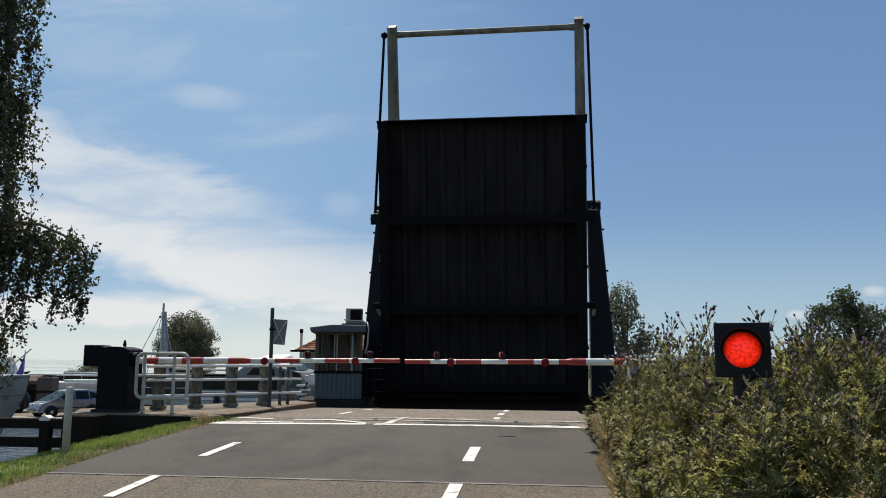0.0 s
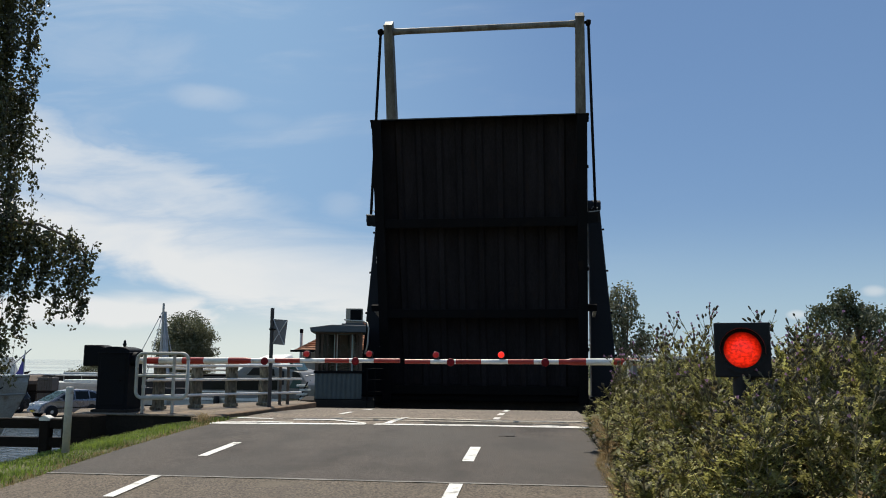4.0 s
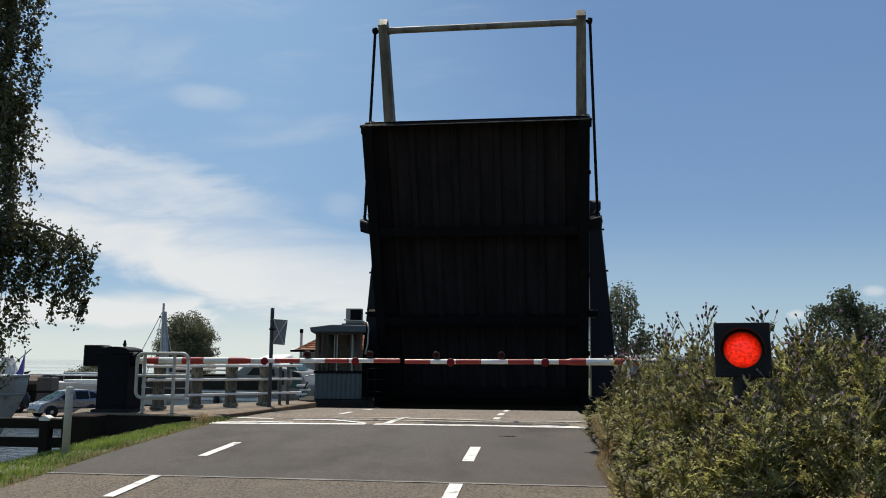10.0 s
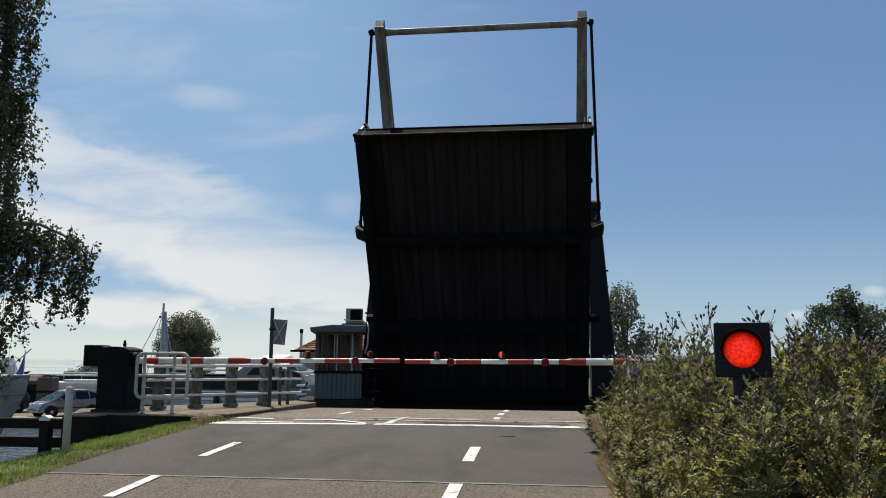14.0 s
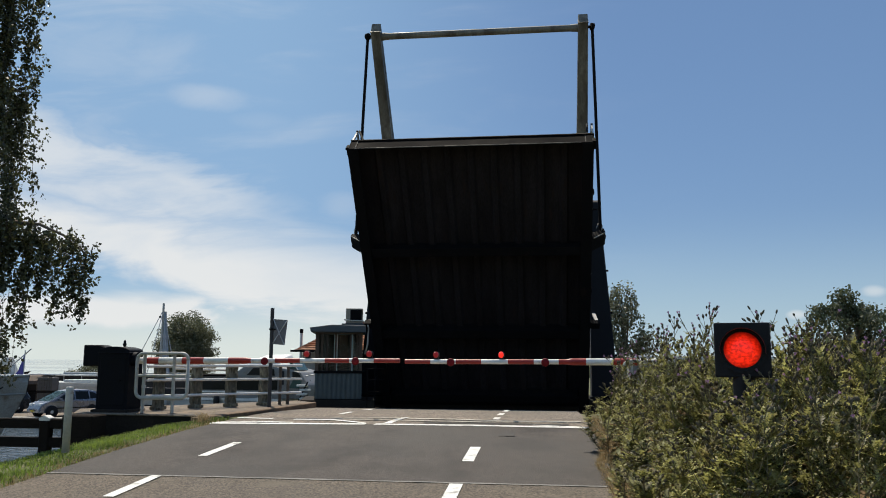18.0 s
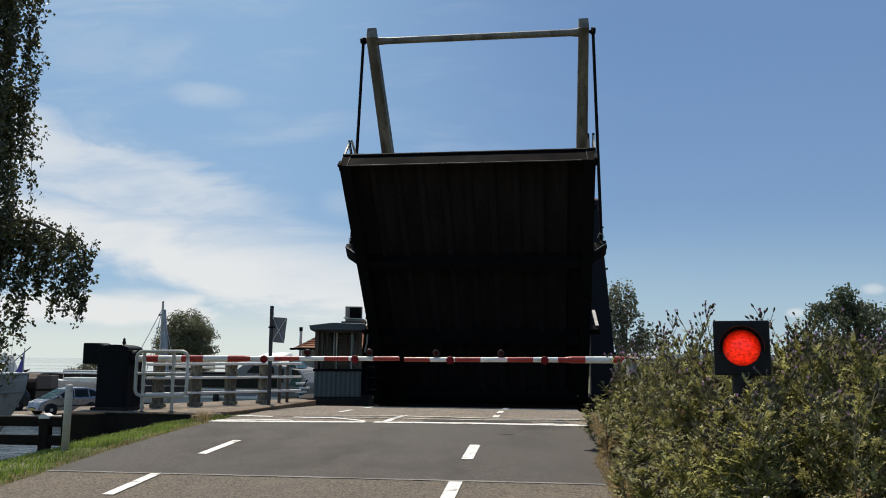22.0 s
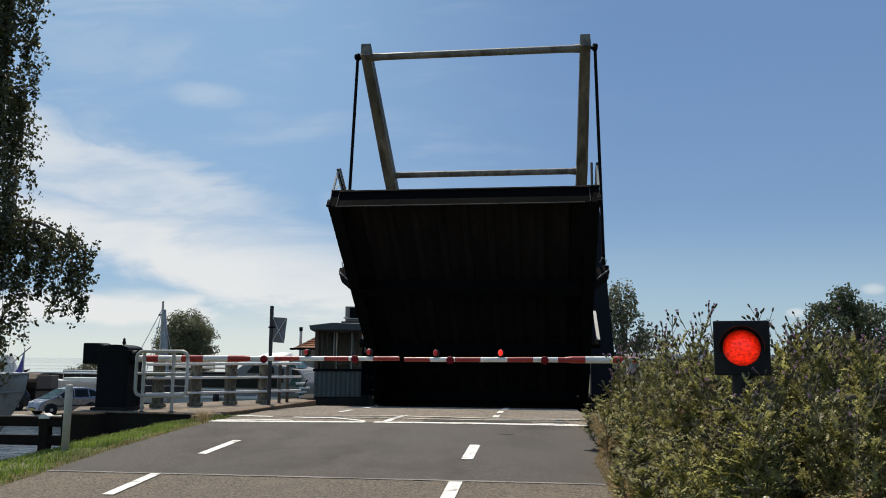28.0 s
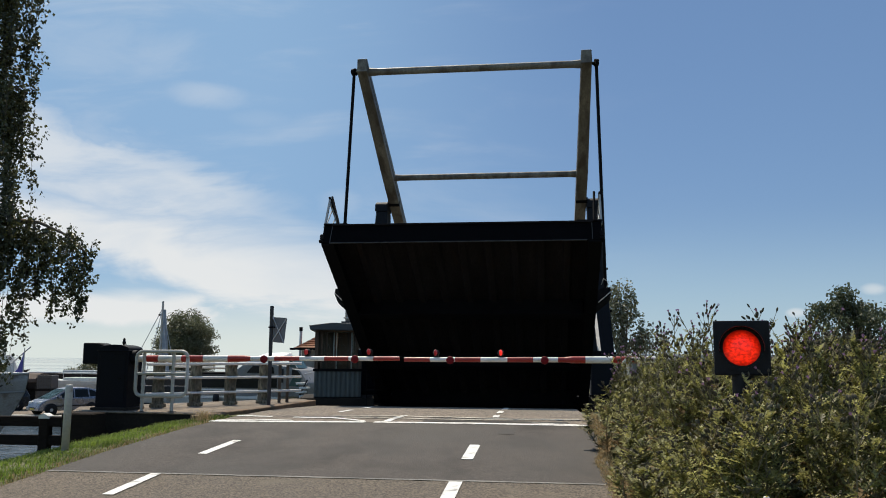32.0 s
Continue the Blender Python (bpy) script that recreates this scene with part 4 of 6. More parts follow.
part("lens", bm, M_SIGNAL, sig, "lit red lens")

# ---- bridge keeper's cabin ----
M_PANEL = mat("grey_corrugated_panel", (0.074, 0.087, 0.084), 0.55, 0.0, 3, 0.15, 40, 0.1, (0.1, 0.1, 0.09), 0.25)
M_ROOFING = mat("dark_grey_roof_edge", (0.070, 0.083, 0.090), 0.55, 0, 3, 0.15, 40, 0.1)
M_TIMBER = mat("dark_stained_timber", (0.105, 0.066, 0.042), 0.7, 0, 4, 0.3, 40, 0.3, stretch=(1, 1, 0.2))
M_GLASS = glass("window_glass")
cabin = thing("bridge_keepers_cabin", pose(-7.05, 24.3, 0.30, 0, 0, 13), "small bridge keeper's cabin with windows all round", "cabin")
CW, CD = 1.44, 2.4
bm = bmesh.new()
n = 40
zz = (0.03, 0.80)
prev = None
for i in range(n + 1):
    x = CW * i / n
    y = -0.02 if i % 4 in (1, 2) else 0.0
    a, b = bm.verts.new((x, y, zz[0])), bm.verts.new((x, y, zz[1]))
    if prev:
        bm.faces.new((prev[0], a, b, prev[1]))
    prev = (a, b)
part("front_panel", bm, M_PANEL, cabin, "grey corrugated front")
part("side_panel", one(box, 0.0, 0.03, 0.01, CD, 0.03, 0.80), M_PANEL, cabin)
part("side_panel", one(box, CW - 0.03, CW, 0.01, CD, 0.03, 0.80), M_PANEL, cabin)
part("back_panel", one(box, 0.04, CW - 0.04, CD - 0.03, CD, 0.03, 0.80), M_PANEL, cabin)
part("floor_plate", one(box, 0, CW, 0.01, CD, 0.0, 0.028), M_STEEL_DARK, cabin)
part("sill_band", bevel(one(box, -0.04, CW + 0.04, -0.05, 0.05, 0.80, 0.88), 0.01, 1), M_STEEL_DARK, cabin)
for x, y in ((0.05, 0.05), (CW - 0.05, 0.05), (0.05, CD - 0.05), (CW - 0.05, CD - 0.05), (0.05, CD / 2), (CW - 0.05, CD / 2)):
    part("corner_post", bevel(one(box, x - 0.055, x + 0.055, y - 0.055, y + 0.055, 0.80, 2.14), 0.008, 1), M_TIMBER, cabin)
for x, w in ((0.20, 0.05), (0.36, 0.04), (0.62, 0.05), (1.08, 0.05), (1.28, 0.04)):
    part("mullion", one(box, x - w / 2, x + w / 2, 0.02, 0.09, 0.88, 2.14), M_TIMBER, cabin)
for a, b in ((0.105, 0.175), (0.225, 0.34), (0.38, 0.595), (0.645, 1.055), (1.105, 1.26), (1.30, 1.335)):
    p = part("window_pane", one(box, a, b, 0.05, 0.056, 0.88, 2.14), M_GLASS, cabin)
    p.visible_shadow = False
for x in (0.03, CW - 0.03):
    for a, b in ((0.11, CD / 2 - 0.06), (CD / 2 + 0.06, CD - 0.11)):
        p = part("window_pane", one(box, x - 0.003, x + 0.003, a, b, 0.80, 2.14), M_GLASS, cabin)
        p.visible_shadow = False
for k in range(4):
    part("timber_board", bevel(one(box, 0.06 + k * 0.083, 0.135 + k * 0.083, 0.10, 0.125, 0.86, 2.05), 0.005, 1), M_TIMBER, cabin)
for x in (1.215, 1.275):
    part("timber_board", bevel(one(box, x - 0.028, x + 0.028, 0.10, 0.125, 0.86, 2.05), 0.005, 1), M_TIMBER, cabin)
part("desk", bevel(one(box, 0.45, 1.2, 0.55, 1.0, 0.95, 1.0), 0.01, 1), M_TIMBER, cabin)
part("back_boarding", one(box, 0.62, CW - 0.1, CD - 0.12, CD - 0.095, 0.82, 2.05), M_TIMBER, cabin)
part("window_board", one(box, 0.72, 0.98, 0.5, 0.54, 0.85, 2.0), mat("brown_board", (0.16, 0.085, 0.05), 0.7, 0, 3, 0.3, 30, 0.2), cabin)
part("curtain", bevel(one(box, 0.55, 0.66, 0.42, 0.46, 1.25, 2.0), 0.01, 1), M_WHITE, cabin, "white curtain")
part("notice", one(box, 1.16, 1.25, 0.128, 0.132, 1.35, 1.95), mat("pale_board", (0.45, 0.34, 0.26), 0.7), cabin, "pale board behind the glass")
part("door_leaf", one(box, 0.15, 0.60, CD - 0.09, CD - 0.05, 0.82, 2.1), M_TIMBER, cabin)
part("white_jamb", one(box, 0.60, 0.66, 0.2, 0.26, 0.82, 2.1), M_WHITE, cabin)
part("white_jamb", one(box, 1.10, 1.15, 0.14, 0.19, 0.84, 2.12), M_WHITE, cabin)
bm = bmesh.new()
prism(bm, [(-0.16, 2.12), (-0.14, 2.06), (CW + 0.10, 2.06), (CW + 0.10, 2.27), (0.5, 2.29), (-0.18, 2.20)], "y", -0.3, CD + 0.25)
part("roof", bevel(bm, 0.012, 1), M_ROOFING, cabin, "flat dark grey roof with overhang")
part("soffit_rail", one(box, 0.0, CW, 0.0, 0.10, 2.0, 2.058), M_TIMBER, cabin)
ac = part("rooftop_unit", bevel(one(box, 0.90, 1.44, 0.4, 1.0, 2.36, 2.84), 0.015, 1), M_CONC, cabin, "beige ventilation unit on the roof")
part("grille", one(box, 1.04, 1.40, 0.385, 0.398, 2.42, 2.80), M_STEEL_DARK, ac)
part("unit_foot", one(box, 0.78, 1.5, 0.32, 1.15, 2.25, 2.358), M_ROOFING, cabin)
bm = bmesh.new()
tube(bm, [(0.85, 0.36, 2.48), (1.1, 0.34, 2.44), (1.42, 0.32, 2.44), (1.58, 0.1, 2.38), (1.62, -0.1, 2.2), (1.60, -0.12, 1.7), (1.53, 0.0, 1.4)], 0.025, 8)
part("cable_duct", bm, M_GREY_PAINT, cabin, "pale cable duct")
bm = one(box, -0.45, 1.85, -0.12, CD + 0.3, -0.26, -0.004)
part("base_slab", bevel(bm, 0.02, 1), M_CONC_DARK, cabin)
bm = one(box, -7.6, -5.2, 23.95, 27.2, -3.6, 0.035)
tagged(part("cabin_pier", bm, M_WOOD_DARK), "dark timber pier that carries the cabin", "pier", kind="structure")
rl = thing("handrail", pose(-5.42, 24.4, 0.30), "thin dark handrail beside the cabin door", "handrail")
for x in (0.0, 0.24):
    part("post", one(rod, (x, 0, -0.27), (x, 0, 0.95), 0.014), M_STEEL_DARK, rl)
for z in (0.25, 0.62, 0.95):
    part("rail", one(rod, (-0.03, 0, z), (0.5, 0, z), 0.012), M_STEEL_DARK, rl)

# ---- harbour: boats, vehicles, house and shed ----
M_HULL_W = mat("white_hull_paint", (0.52, 0.52, 0.49), 0.4, 0, 2, 0.08, 30, 0.05, (0.34, 0.32, 0.27), 0.3)
M_HULL_G = mat("grey_hull_paint", (0.25, 0.255, 0.24), 0.5, 0, 2, 0.1, 30, 0.08, (0.25, 0.20, 0.15), 0.3)
M_HULL_D = mat("dark_hull_paint", (0.022, 0.021, 0.022), 0.5, 0, 2, 0.2, 30, 0.08, spec=0.2)
M_DARK_GLASS = mat("dark_window_glass", (0.010, 0.012, 0.013), 0.12, 0, 3, 0.1, 30, 0.0, spec=0.18)
M_TEAL_GLASS = mat("greenish_windscreen", (0.05, 0.10, 0.09), 0.10, 0, 3, 0.1, 30, 0.0, spec=0.3)


def hull_mesh(ln, beam, depth, sheer, rake, mats_, draft=0.0, stripe=0.75, seg=18):
    """A boat hull along +x (bow), keel on z = 0: stations with a flared section; the upper band takes the second material."""
    prof = [(0.0, 0.0), (0.45, 0.03), (0.78, 0.22), (0.90, 0.5), (0.97, stripe), (1.0, 1.0)]
    verts, faces, idx = [], [], []
    for i in range(seg + 1):
        t = i / seg
        w = beam / 2 * (0.82 + 0.18 * min(1, t * 3)) * (1 - max(0, (t - 0.45) / 0.55) ** 2.2)
        h = depth + sheer * max(0, (t - 0.4) / 0.6) ** 2
        keel = -draft + depth * 0.75 * max(0, (t - 0.72) / 0.28) ** 2
        for side in (-1, 1):
            for a, b in (prof if side < 0 else prof[::-1]):
                z = keel + (h - keel) * b
                verts.append((ln * t - rake * (1 - b) * max(0, (t - 0.5) * 2) ** 2, side * max(w * a ** (1 + 0.8 * t), 0.012), z))
    m = len(prof) * 2
    for i in range(seg):
        for k in range(m - 1):
            faces.append((i * m + k, i * m + k + 1, (i + 1) * m + k + 1, (i + 1) * m + k))
            idx.append(1 if k in (4, m - 6) else 0)
        faces.append((i * m, (i + 1) * m, (i + 1) * m + m - 1, i * m + m - 1))
        idx.append(0)
    faces.append(tuple(range(m)))
    idx.append(0)
    me = raw("hull", verts, faces, *mats_)
    me.polygons.foreach_set("material_index", idx)
    bm = bmesh.new()
    bm.from_mesh(me)
    bmesh.ops.recalc_face_normals(bm, faces=bm.faces[:])
    # deck inside the gunwale
    bm.to_mesh(me)
    bm.free()
    return me


def deck_plate(ln, beam, depth, sheer, z_in, seg=14):
    verts, faces = [], []
    for i in range(seg + 1):
        t = i / seg
        w = beam / 2 * (0.82 + 0.18 * min(1, t * 3)) * (1 - max(0, (t - 0.45) / 0.55) ** 2.2) - 0.03
        h = depth + sheer * max(0, (t - 0.4) / 0.6) ** 2 - z_in
        verts += [(ln * t, -max(w, 0.01), h), (ln * t, max(w, 0.01), h)]
    for i in range(seg):
        faces.append((2 * i, 2 * i + 2, 2 * i + 3, 2 * i + 1))
    return raw("deck", verts, faces, M_HULL_W)


def boat(m, ln, beam, depth, sheer, rake, mats_, label, name="boat", group="", draft=0.0):
    th = thing(name, m, label, "boat", group)
    part("hull", hull_mesh(ln, beam, depth, sheer, rake, mats_, draft), None, th)
    part("deck", deck_plate(ln, beam, depth, sheer, 0.10), None, th)
    return th


# steel vessel whose grey bow shows at the water's edge; only the bow end comes into view
v = thing("boat", pose(-27.6, 27.2, -2.35), "grey steel vessel with a high rounded bow, moored", "boat")
STEM = [(9.11, 3.25), (9.08, 2.95), (9.02, 2.59), (8.76, 2.10), (8.37, 1.50), (8.12, 1.10), (7.5, 0.2), (6.3, -0.5)]
AFT = (0.0, 0.12, 0.35, 0.8, 1.5, 2.6, 4.2, 6.5, 8.9)
verts, faces = [], []
for d in AFT:
    for side in (-1, 1):
        for k, (x, z) in (enumerate(STEM) if side < 0 else reversed(list(enumerate(STEM)))):
            half = 0.02 + 1.95 * (1 - math.exp(-d / 1.5)) * (1.0 - 0.085 * k)
            verts.append((max(x - d, 0.1), side * half, z - 0.035 * min(d, 6) * (k < 3)))
nn = len(STEM) * 2
for i in range(len(AFT) - 1):
    for k in range(nn - 1):
        faces.append((i * nn + k, i * nn + k + 1, (i + 1) * nn + k + 1, (i + 1) * nn + k))
    faces.append((i * nn, (i + 1) * nn, (i + 1) * nn + nn - 1, i * nn + nn - 1))
me = raw("hull", verts, faces, mat("weathered_grey_hull", (0.33, 0.315, 0.28), 0.5, 0, 1.2, 0.2, 20, 0.1, (0.18, 0.14, 0.10), 0.45))
for f in me.polygons:
    f.use_smooth = True
part("hull", me, None, v)
for k, r in ((0, 0.045), (2, 0.035)):
    bm = bmesh.new()
    tube(bm, [verts[i * nn + k] for i in range(len(AFT))], r, 8)
    part("rubbing_band", bm, M_HULL_G if k else M_HULL_W, v)
for x, z in ((8.55, 2.95), (8.75, 2.85), (8.35, 2.85)):
    part("anchor", one(rod, (x, -0.72 + (9.1 - x) * -0.5, z), (8.55, -1.02, 2.72), 0.03, None, 6), M_HULL_D, v)
bm = one(box, 2.2, 5.8, -1.1, 1.1, 2.05, 3.5)
wh = part("wheelhouse", bevel(bm, 0.06, 2), M_HULL_W, v)
for x in (2.7, 3.7, 4.7):
    part("window", bevel(one(box, x, x + 0.7, -1.115, -1.103, 2.7, 3.25), 0.004, 1), M_DARK_GLASS, wh)
for x in (6.4, 7.2, 8.0, 8.7):
    part("stanchion", one(rod, (x, -0.8 + (x - 6.4) * 0.22, 2.95), (x, -0.8 + (x - 6.4) * 0.22, 3.5 + (x - 6.4) * 0.05), 0.02), M_GALV, v)
bm = bmesh.new()
tube(bm, [(6.4, -0.8, 3.48), (7.2, -0.62, 3.53), (8.0, -0.45, 3.57), (8.7, -0.29, 3.6)], 0.022)
part("bow_rail", bm, M_GALV, v)
part("flag_pole", one(rod, (8.9, -0.05, 3.1), (8.9, -0.05, 4.15), 0.018), M_GALV, v)
bm = bmesh.new()
prism(bm, [(8.9, 4.1), (8.83, 3.8), (8.68, 3.4), (8.56, 3.26), (8.72, 3.22), (8.9, 3.3)], "y", -0.06, -0.045)
part("flag", bm, mat("blue_violet_cloth", (0.10, 0.09, 0.32), 0.8, 0, 4, 0.2, 40, 0.1), v, "small blue-violet flag")
bm = bmesh.new()
prism(bm, [(7.9, 3.0), (8.7, 3.05), (8.3, 3.9), (8.1, 3.9)], "y", -0.2, 0.2)
part("windlass_cover", bevel(bm, 0.04, 2), M_HULL_W, v)
part("boathook", one(rod, (8.4, 0, 3.6), (9.1, 0, 4.2), 0.02), M_GALV, v)

# motor cruiser behind the fence
c = boat(pose(-16.75, 31.8, -2.06, 0, 0, -4), 8.6, 3.1, 2.0, 0.55, 0.8, (M_HULL_D, M_HULL_W), "white motor cruiser with dark windows, moored", "motor_cruiser", draft=0.6)
bm = bmesh.new()
prism(bm, [(3.2, 1.95), (7.9, 2.1), (7.86, 2.62), (7.52, 3.10), (6.9, 3.24), (6.55, 3.3), (5.6, 3.34), (5.2, 3.30), (4.55, 2.86), (3.3, 2.78)], "y", -1.15, 1.15)
M_GEL = mat("greyed_gelcoat", (0.21, 0.205, 0.19), 0.35, 0, 2, 0.15, 30, 0.05, (0.20, 0.18, 0.15), 0.35)
cabin_c = part("superstructure", bevel(bm, 0.06, 2), M_GEL, c)


def pane(pts, name="side_window", m=M_DARK_GLASS, y=-1.172, label=""):
    q = bmesh.new()
    prism(q, pts, "y", y, y + 0.018)
    return part(name, q, m, cabin_c, label)


pane([(3.5, 2.40), (4.62, 2.40), (4.86, 2.83), (3.5, 2.76)])
pane([(4.74, 2.40), (5.95, 2.40), (5.95, 2.84), (4.98, 2.83)])
pane([(6.08, 2.42), (6.62, 2.42), (6.62, 2.80), (6.08, 2.84)])
pane([(5.35, 2.98), (6.5, 2.96), (6.45, 3.22), (5.62, 3.26)])
pane([(6.72, 2.62), (6.88, 2.62), (6.88, 3.14), (6.72, 3.16)], "doorway", M_HULL_D)
pane([(7.22, 3.13), (7.45, 3.08), (7.62, 2.86), (7.22, 2.84)])
pane([(3.3, 2.30), (7.85, 2.27), (7.85, 2.33), (3.3, 2.36)], "trim_stripe", M_WHITE, -1.178)
bm = bmesh.new()
prism(bm, [(6.98, 3.23), (7.34, 3.17), (7.16, 3.44), (7.02, 3.50)], "y", -0.95, 0.2)
ws = part("windscreen", bm, M_TEAL_GLASS, cabin_c, "greenish raked windscreen")
part("screen_frame", one(rod, (7.02, -0.96, 3.50), (7.17, -0.96, 3.44), 0.02), M_WHITE, ws)
part("screen_frame", one(rod, (7.17, -0.96, 3.44), (7.36, -0.96, 3.17), 0.02), M_WHITE, ws)
bm = bmesh.new()
prism(bm, [(5.30, 3.33), (5.42, 3.50), (6.48, 3.52), (6.56, 3.36)], "y", -1.1, 0.6)
for w in bm.verts:
    w.co.z += 0.16 * (w.co.y + 1.1)
part("sun_roof", bevel(bm, 0.05, 2), mat("white_canvas", (0.86, 0.86, 0.84), 0.8, 0, 4, 0.05, 40, 0.1), c, "bright white folded sun roof")
part("cockpit_coaming", bevel(one(box, 0.5, 3.3, -1.32, -1.18, 2.0, 2.45), 0.05, 2), M_HULL_D, c)
part("cockpit_seat", bevel(one(box, 0.7, 3.1, -0.9, 0.9, 1.95, 2.30), 0.06, 2), M_HULL_D, c)
for x in (0.6, 1.9, 3.1):
    part("stern_stanchion", one(rod, (x, -1.25, 2.4), (x, -1.25, 3.0), 0.018), M_GALV, c)
part("stern_rail", one(rod, (0.6, -1.25, 3.0), (3.3, -1.25, 3.02), 0.02), M_GALV, c)
part("rubbing_strake", one(box, 0.3, 6.4, -1.60, -1.54, 1.72, 1.80), M_HULL_D, c)
part("white_strake", one(box, 0.3, 6.9, -1.60, -1.54, 2.02, 2.10), M_WHITE, c)
bm = bmesh.new()
tube(bm, [(6.9, -1.1, 2.2), (7.0, -1.1, 2.65), (7.6, -0.85, 2.95), (8.6, -0.2, 3.15), (8.8, 0, 3.16)], 0.02)
part("bow_rail", bm, M_GALV, c)
for k in range(5):
    x = 7.52 + 0.13 * (k % 2)
    part("boarding_step", bevel(one(box, x, x + 0.34, -1.50, -1.20, 1.92 + 0.16 * k, 2.0 + 0.16 * k), 0.015, 1), M_WHITE, c, "white boarding step")
part("step_rail", one(rod, (7.5, -1.42, 1.85), (7.95, -1.42, 2.75), 0.03), M_HULL_D, c)
pane([(7.10, 2.50), (7.50, 2.48), (7.62, 2.80), (7.30, 2.86)], "bow_window", M_TEAL_GLASS, -1.185, "greenish bow window")
for x, m_ in ((2.2, M_WHITE), (4.4, M_HULL_D), (6.2, M_WHITE)):
    bm = one(lathe, [(0.03, 0), (0.11, 0.06), (0.12, 0.25), (0.11, 0.42), (0.03, 0.48)], 12, "z", (x, -1.72, 1.75))
    part("fender", bm, m_, c)


# dark workboat behind the cruiser
w_ = boat(pose(-20.0, 36.4, -2.6, 0, 0, 2), 6.6, 2.8, 2.35, 0.3, 0.5, (M_HULL_D, M_HULL_D), "dark workboat with a grey deckhouse, moored", "workboat", draft=0.3)
part("deckhouse", bevel(one(box, 4.05, 5.65, -0.95, 0.95, 2.3, 3.36), 0.05, 2), mat("grey_deckhouse_paint", (0.11, 0.11, 0.10), 0.6, 0, 2, 0.2, 30, 0.1, (0.07, 0.05, 0.04), 0.4), w_)
part("door", one(box, 4.8, 5.12, -0.985, -0.955, 2.32, 3.02), M_HULL_D, w_)
part("deckhouse_roof", bevel(one(box, 3.95, 5.75, -1.05, 1.05, 3.37, 3.43), 0.02, 1), M_STEEL_DARK, w_)
part("cargo_cover", bevel(one(box, 1.6, 3.8, -0.9, 0.9, 2.3, 3.2), 0.1, 2), mat("dark_brown_cover", (0.05, 0.038, 0.03), 0.85, 0, 2, 0.3, 20, 0.3), w_)
for x in (0.6, 2.4, 3.9, 5.9):
    part("bollard", one(rod, (x, -1.15, 2.2), (x, -1.15, 2.75), 0.05), M_WHITE, w_)


def on_stands(th, ln, depth, beam):
    for x in (ln * 0.25, ln * 0.65):
        for y in (-beam * 0.3, beam * 0.3):
            part("stand", one(rod, (x, y * 1.5, -0.95), (x, y * 0.85, depth * 0.35), 0.05), M_STEEL_DARK, th)
    part("keel_block", one(box, ln * 0.2, ln * 0.75, -0.2, 0.2, -0.95, 0.02), M_WOOD_DARK, th)


b = boat(pose(-32.6, 60.4, YARD_Z + 0.62, 0, 0, 177), 8.6, 2.5, 1.0, 0.25, 0.9, (M_HULL_W, M_HULL_W), "white sailing hull stored on stands in the yard", "stored_boat", "boats in the yard")
on_stands(b, 8.6, 1.0, 2.5)
part("coach_roof", bevel(one(box, 2.0, 5.2, -0.75, 0.75, 0.85, 1.25), 0.08, 2), M_HULL_W, b)
part("laid_mast", one(rod, (-1.0, 0.1, 1.55), (8.8, 0.1, 1.62), 0.06), M_GALV, b)
for x in (0.4, 2.6, 4.8, 6.4):
    part("stanchion", one(rod, (x, -1.0, 0.95), (x, -1.0, 1.62), 0.02), M_GALV, b)
part("guard_wire", one(rod, (0.4, -1.0, 1.6), (6.4, -1.0, 1.62), 0.015), M_GALV, b)
b = boat(pose(-50.5, 63.5, YARD_Z + 0.95, 0, 0, 6), 7.8, 2.6, 1.0, 0.3, 0.8, (M_HULL_D, M_HULL_W), "dark sailing hull stored on stands in the yard", "stored_boat", "boats in the yard")
on_stands(b, 7.8, 1.0, 2.6)
part("coach_roof", bevel(one(box, 2.0, 5.4, -0.8, 0.8, 0.85, 1.3), 0.08, 2), M_HULL_W, b)
b = boat(pose(-31.2, 60.5, YARD_Z + 0.95, 0, 0, 8), 7.0, 2.4, 1.0, 0.3, 0.8, (M_HULL_D, M_HULL_D), "dark hull stored on stands in the yard", "stored_boat", "boats in the yard")
on_stands(b, 7.0, 1.0, 2.4)
part("coach_roof", bevel(one(box, 1.8, 4.9, -0.7, 0.7, 0.85, 1.3), 0.08, 2), M_HULL_W, b)

# more stored boats in the back rows
for bx, by, turn in ((-47.0, 72.0, 4), (-37.5, 74.0, 182), (-27.5, 71.0, 3), (-19.8, 66.0, 178), (-58.0, 75.0, 2)):
    copy_thing(b, pose(bx, by, YARD_Z + 0.95, 0, 0, turn))
# boat under a brown tarpaulin, and stacked tanks in front of it
cb = boat(pose(-44.6, 60.0, YARD_Z + 0.80, 0, 0, 4), 6.0, 2.3, 0.9, 0.25, 0.7, (M_HULL_D, M_HULL_D), "dark hull under a brown tarpaulin stored in the yard", "covered_boat", "boats in the yard")
on_stands(cb, 6.0, 0.9, 2.3)
bm = bmesh.new()
prism(bm, [(-1.2, 0.7), (-1.15, 0.98), (-0.5, 1.36), (0.0, 1.45), (0.5, 1.36), (1.15, 0.98), (1.2, 0.7)], "x", -0.1, 4.9)
for w in bm.verts:
    w.co = Vector((w.co.x, w.co.y, w.co.z + 0.05 * math.sin(w.co.x * 2)))
part("tarpaulin", bevel(bm, 0.06, 2), mat("brown_tarpaulin", (0.085, 0.056, 0.040), 0.8, 0, 2, 0.25, 20, 0.4), cb, "brown tarpaulin")


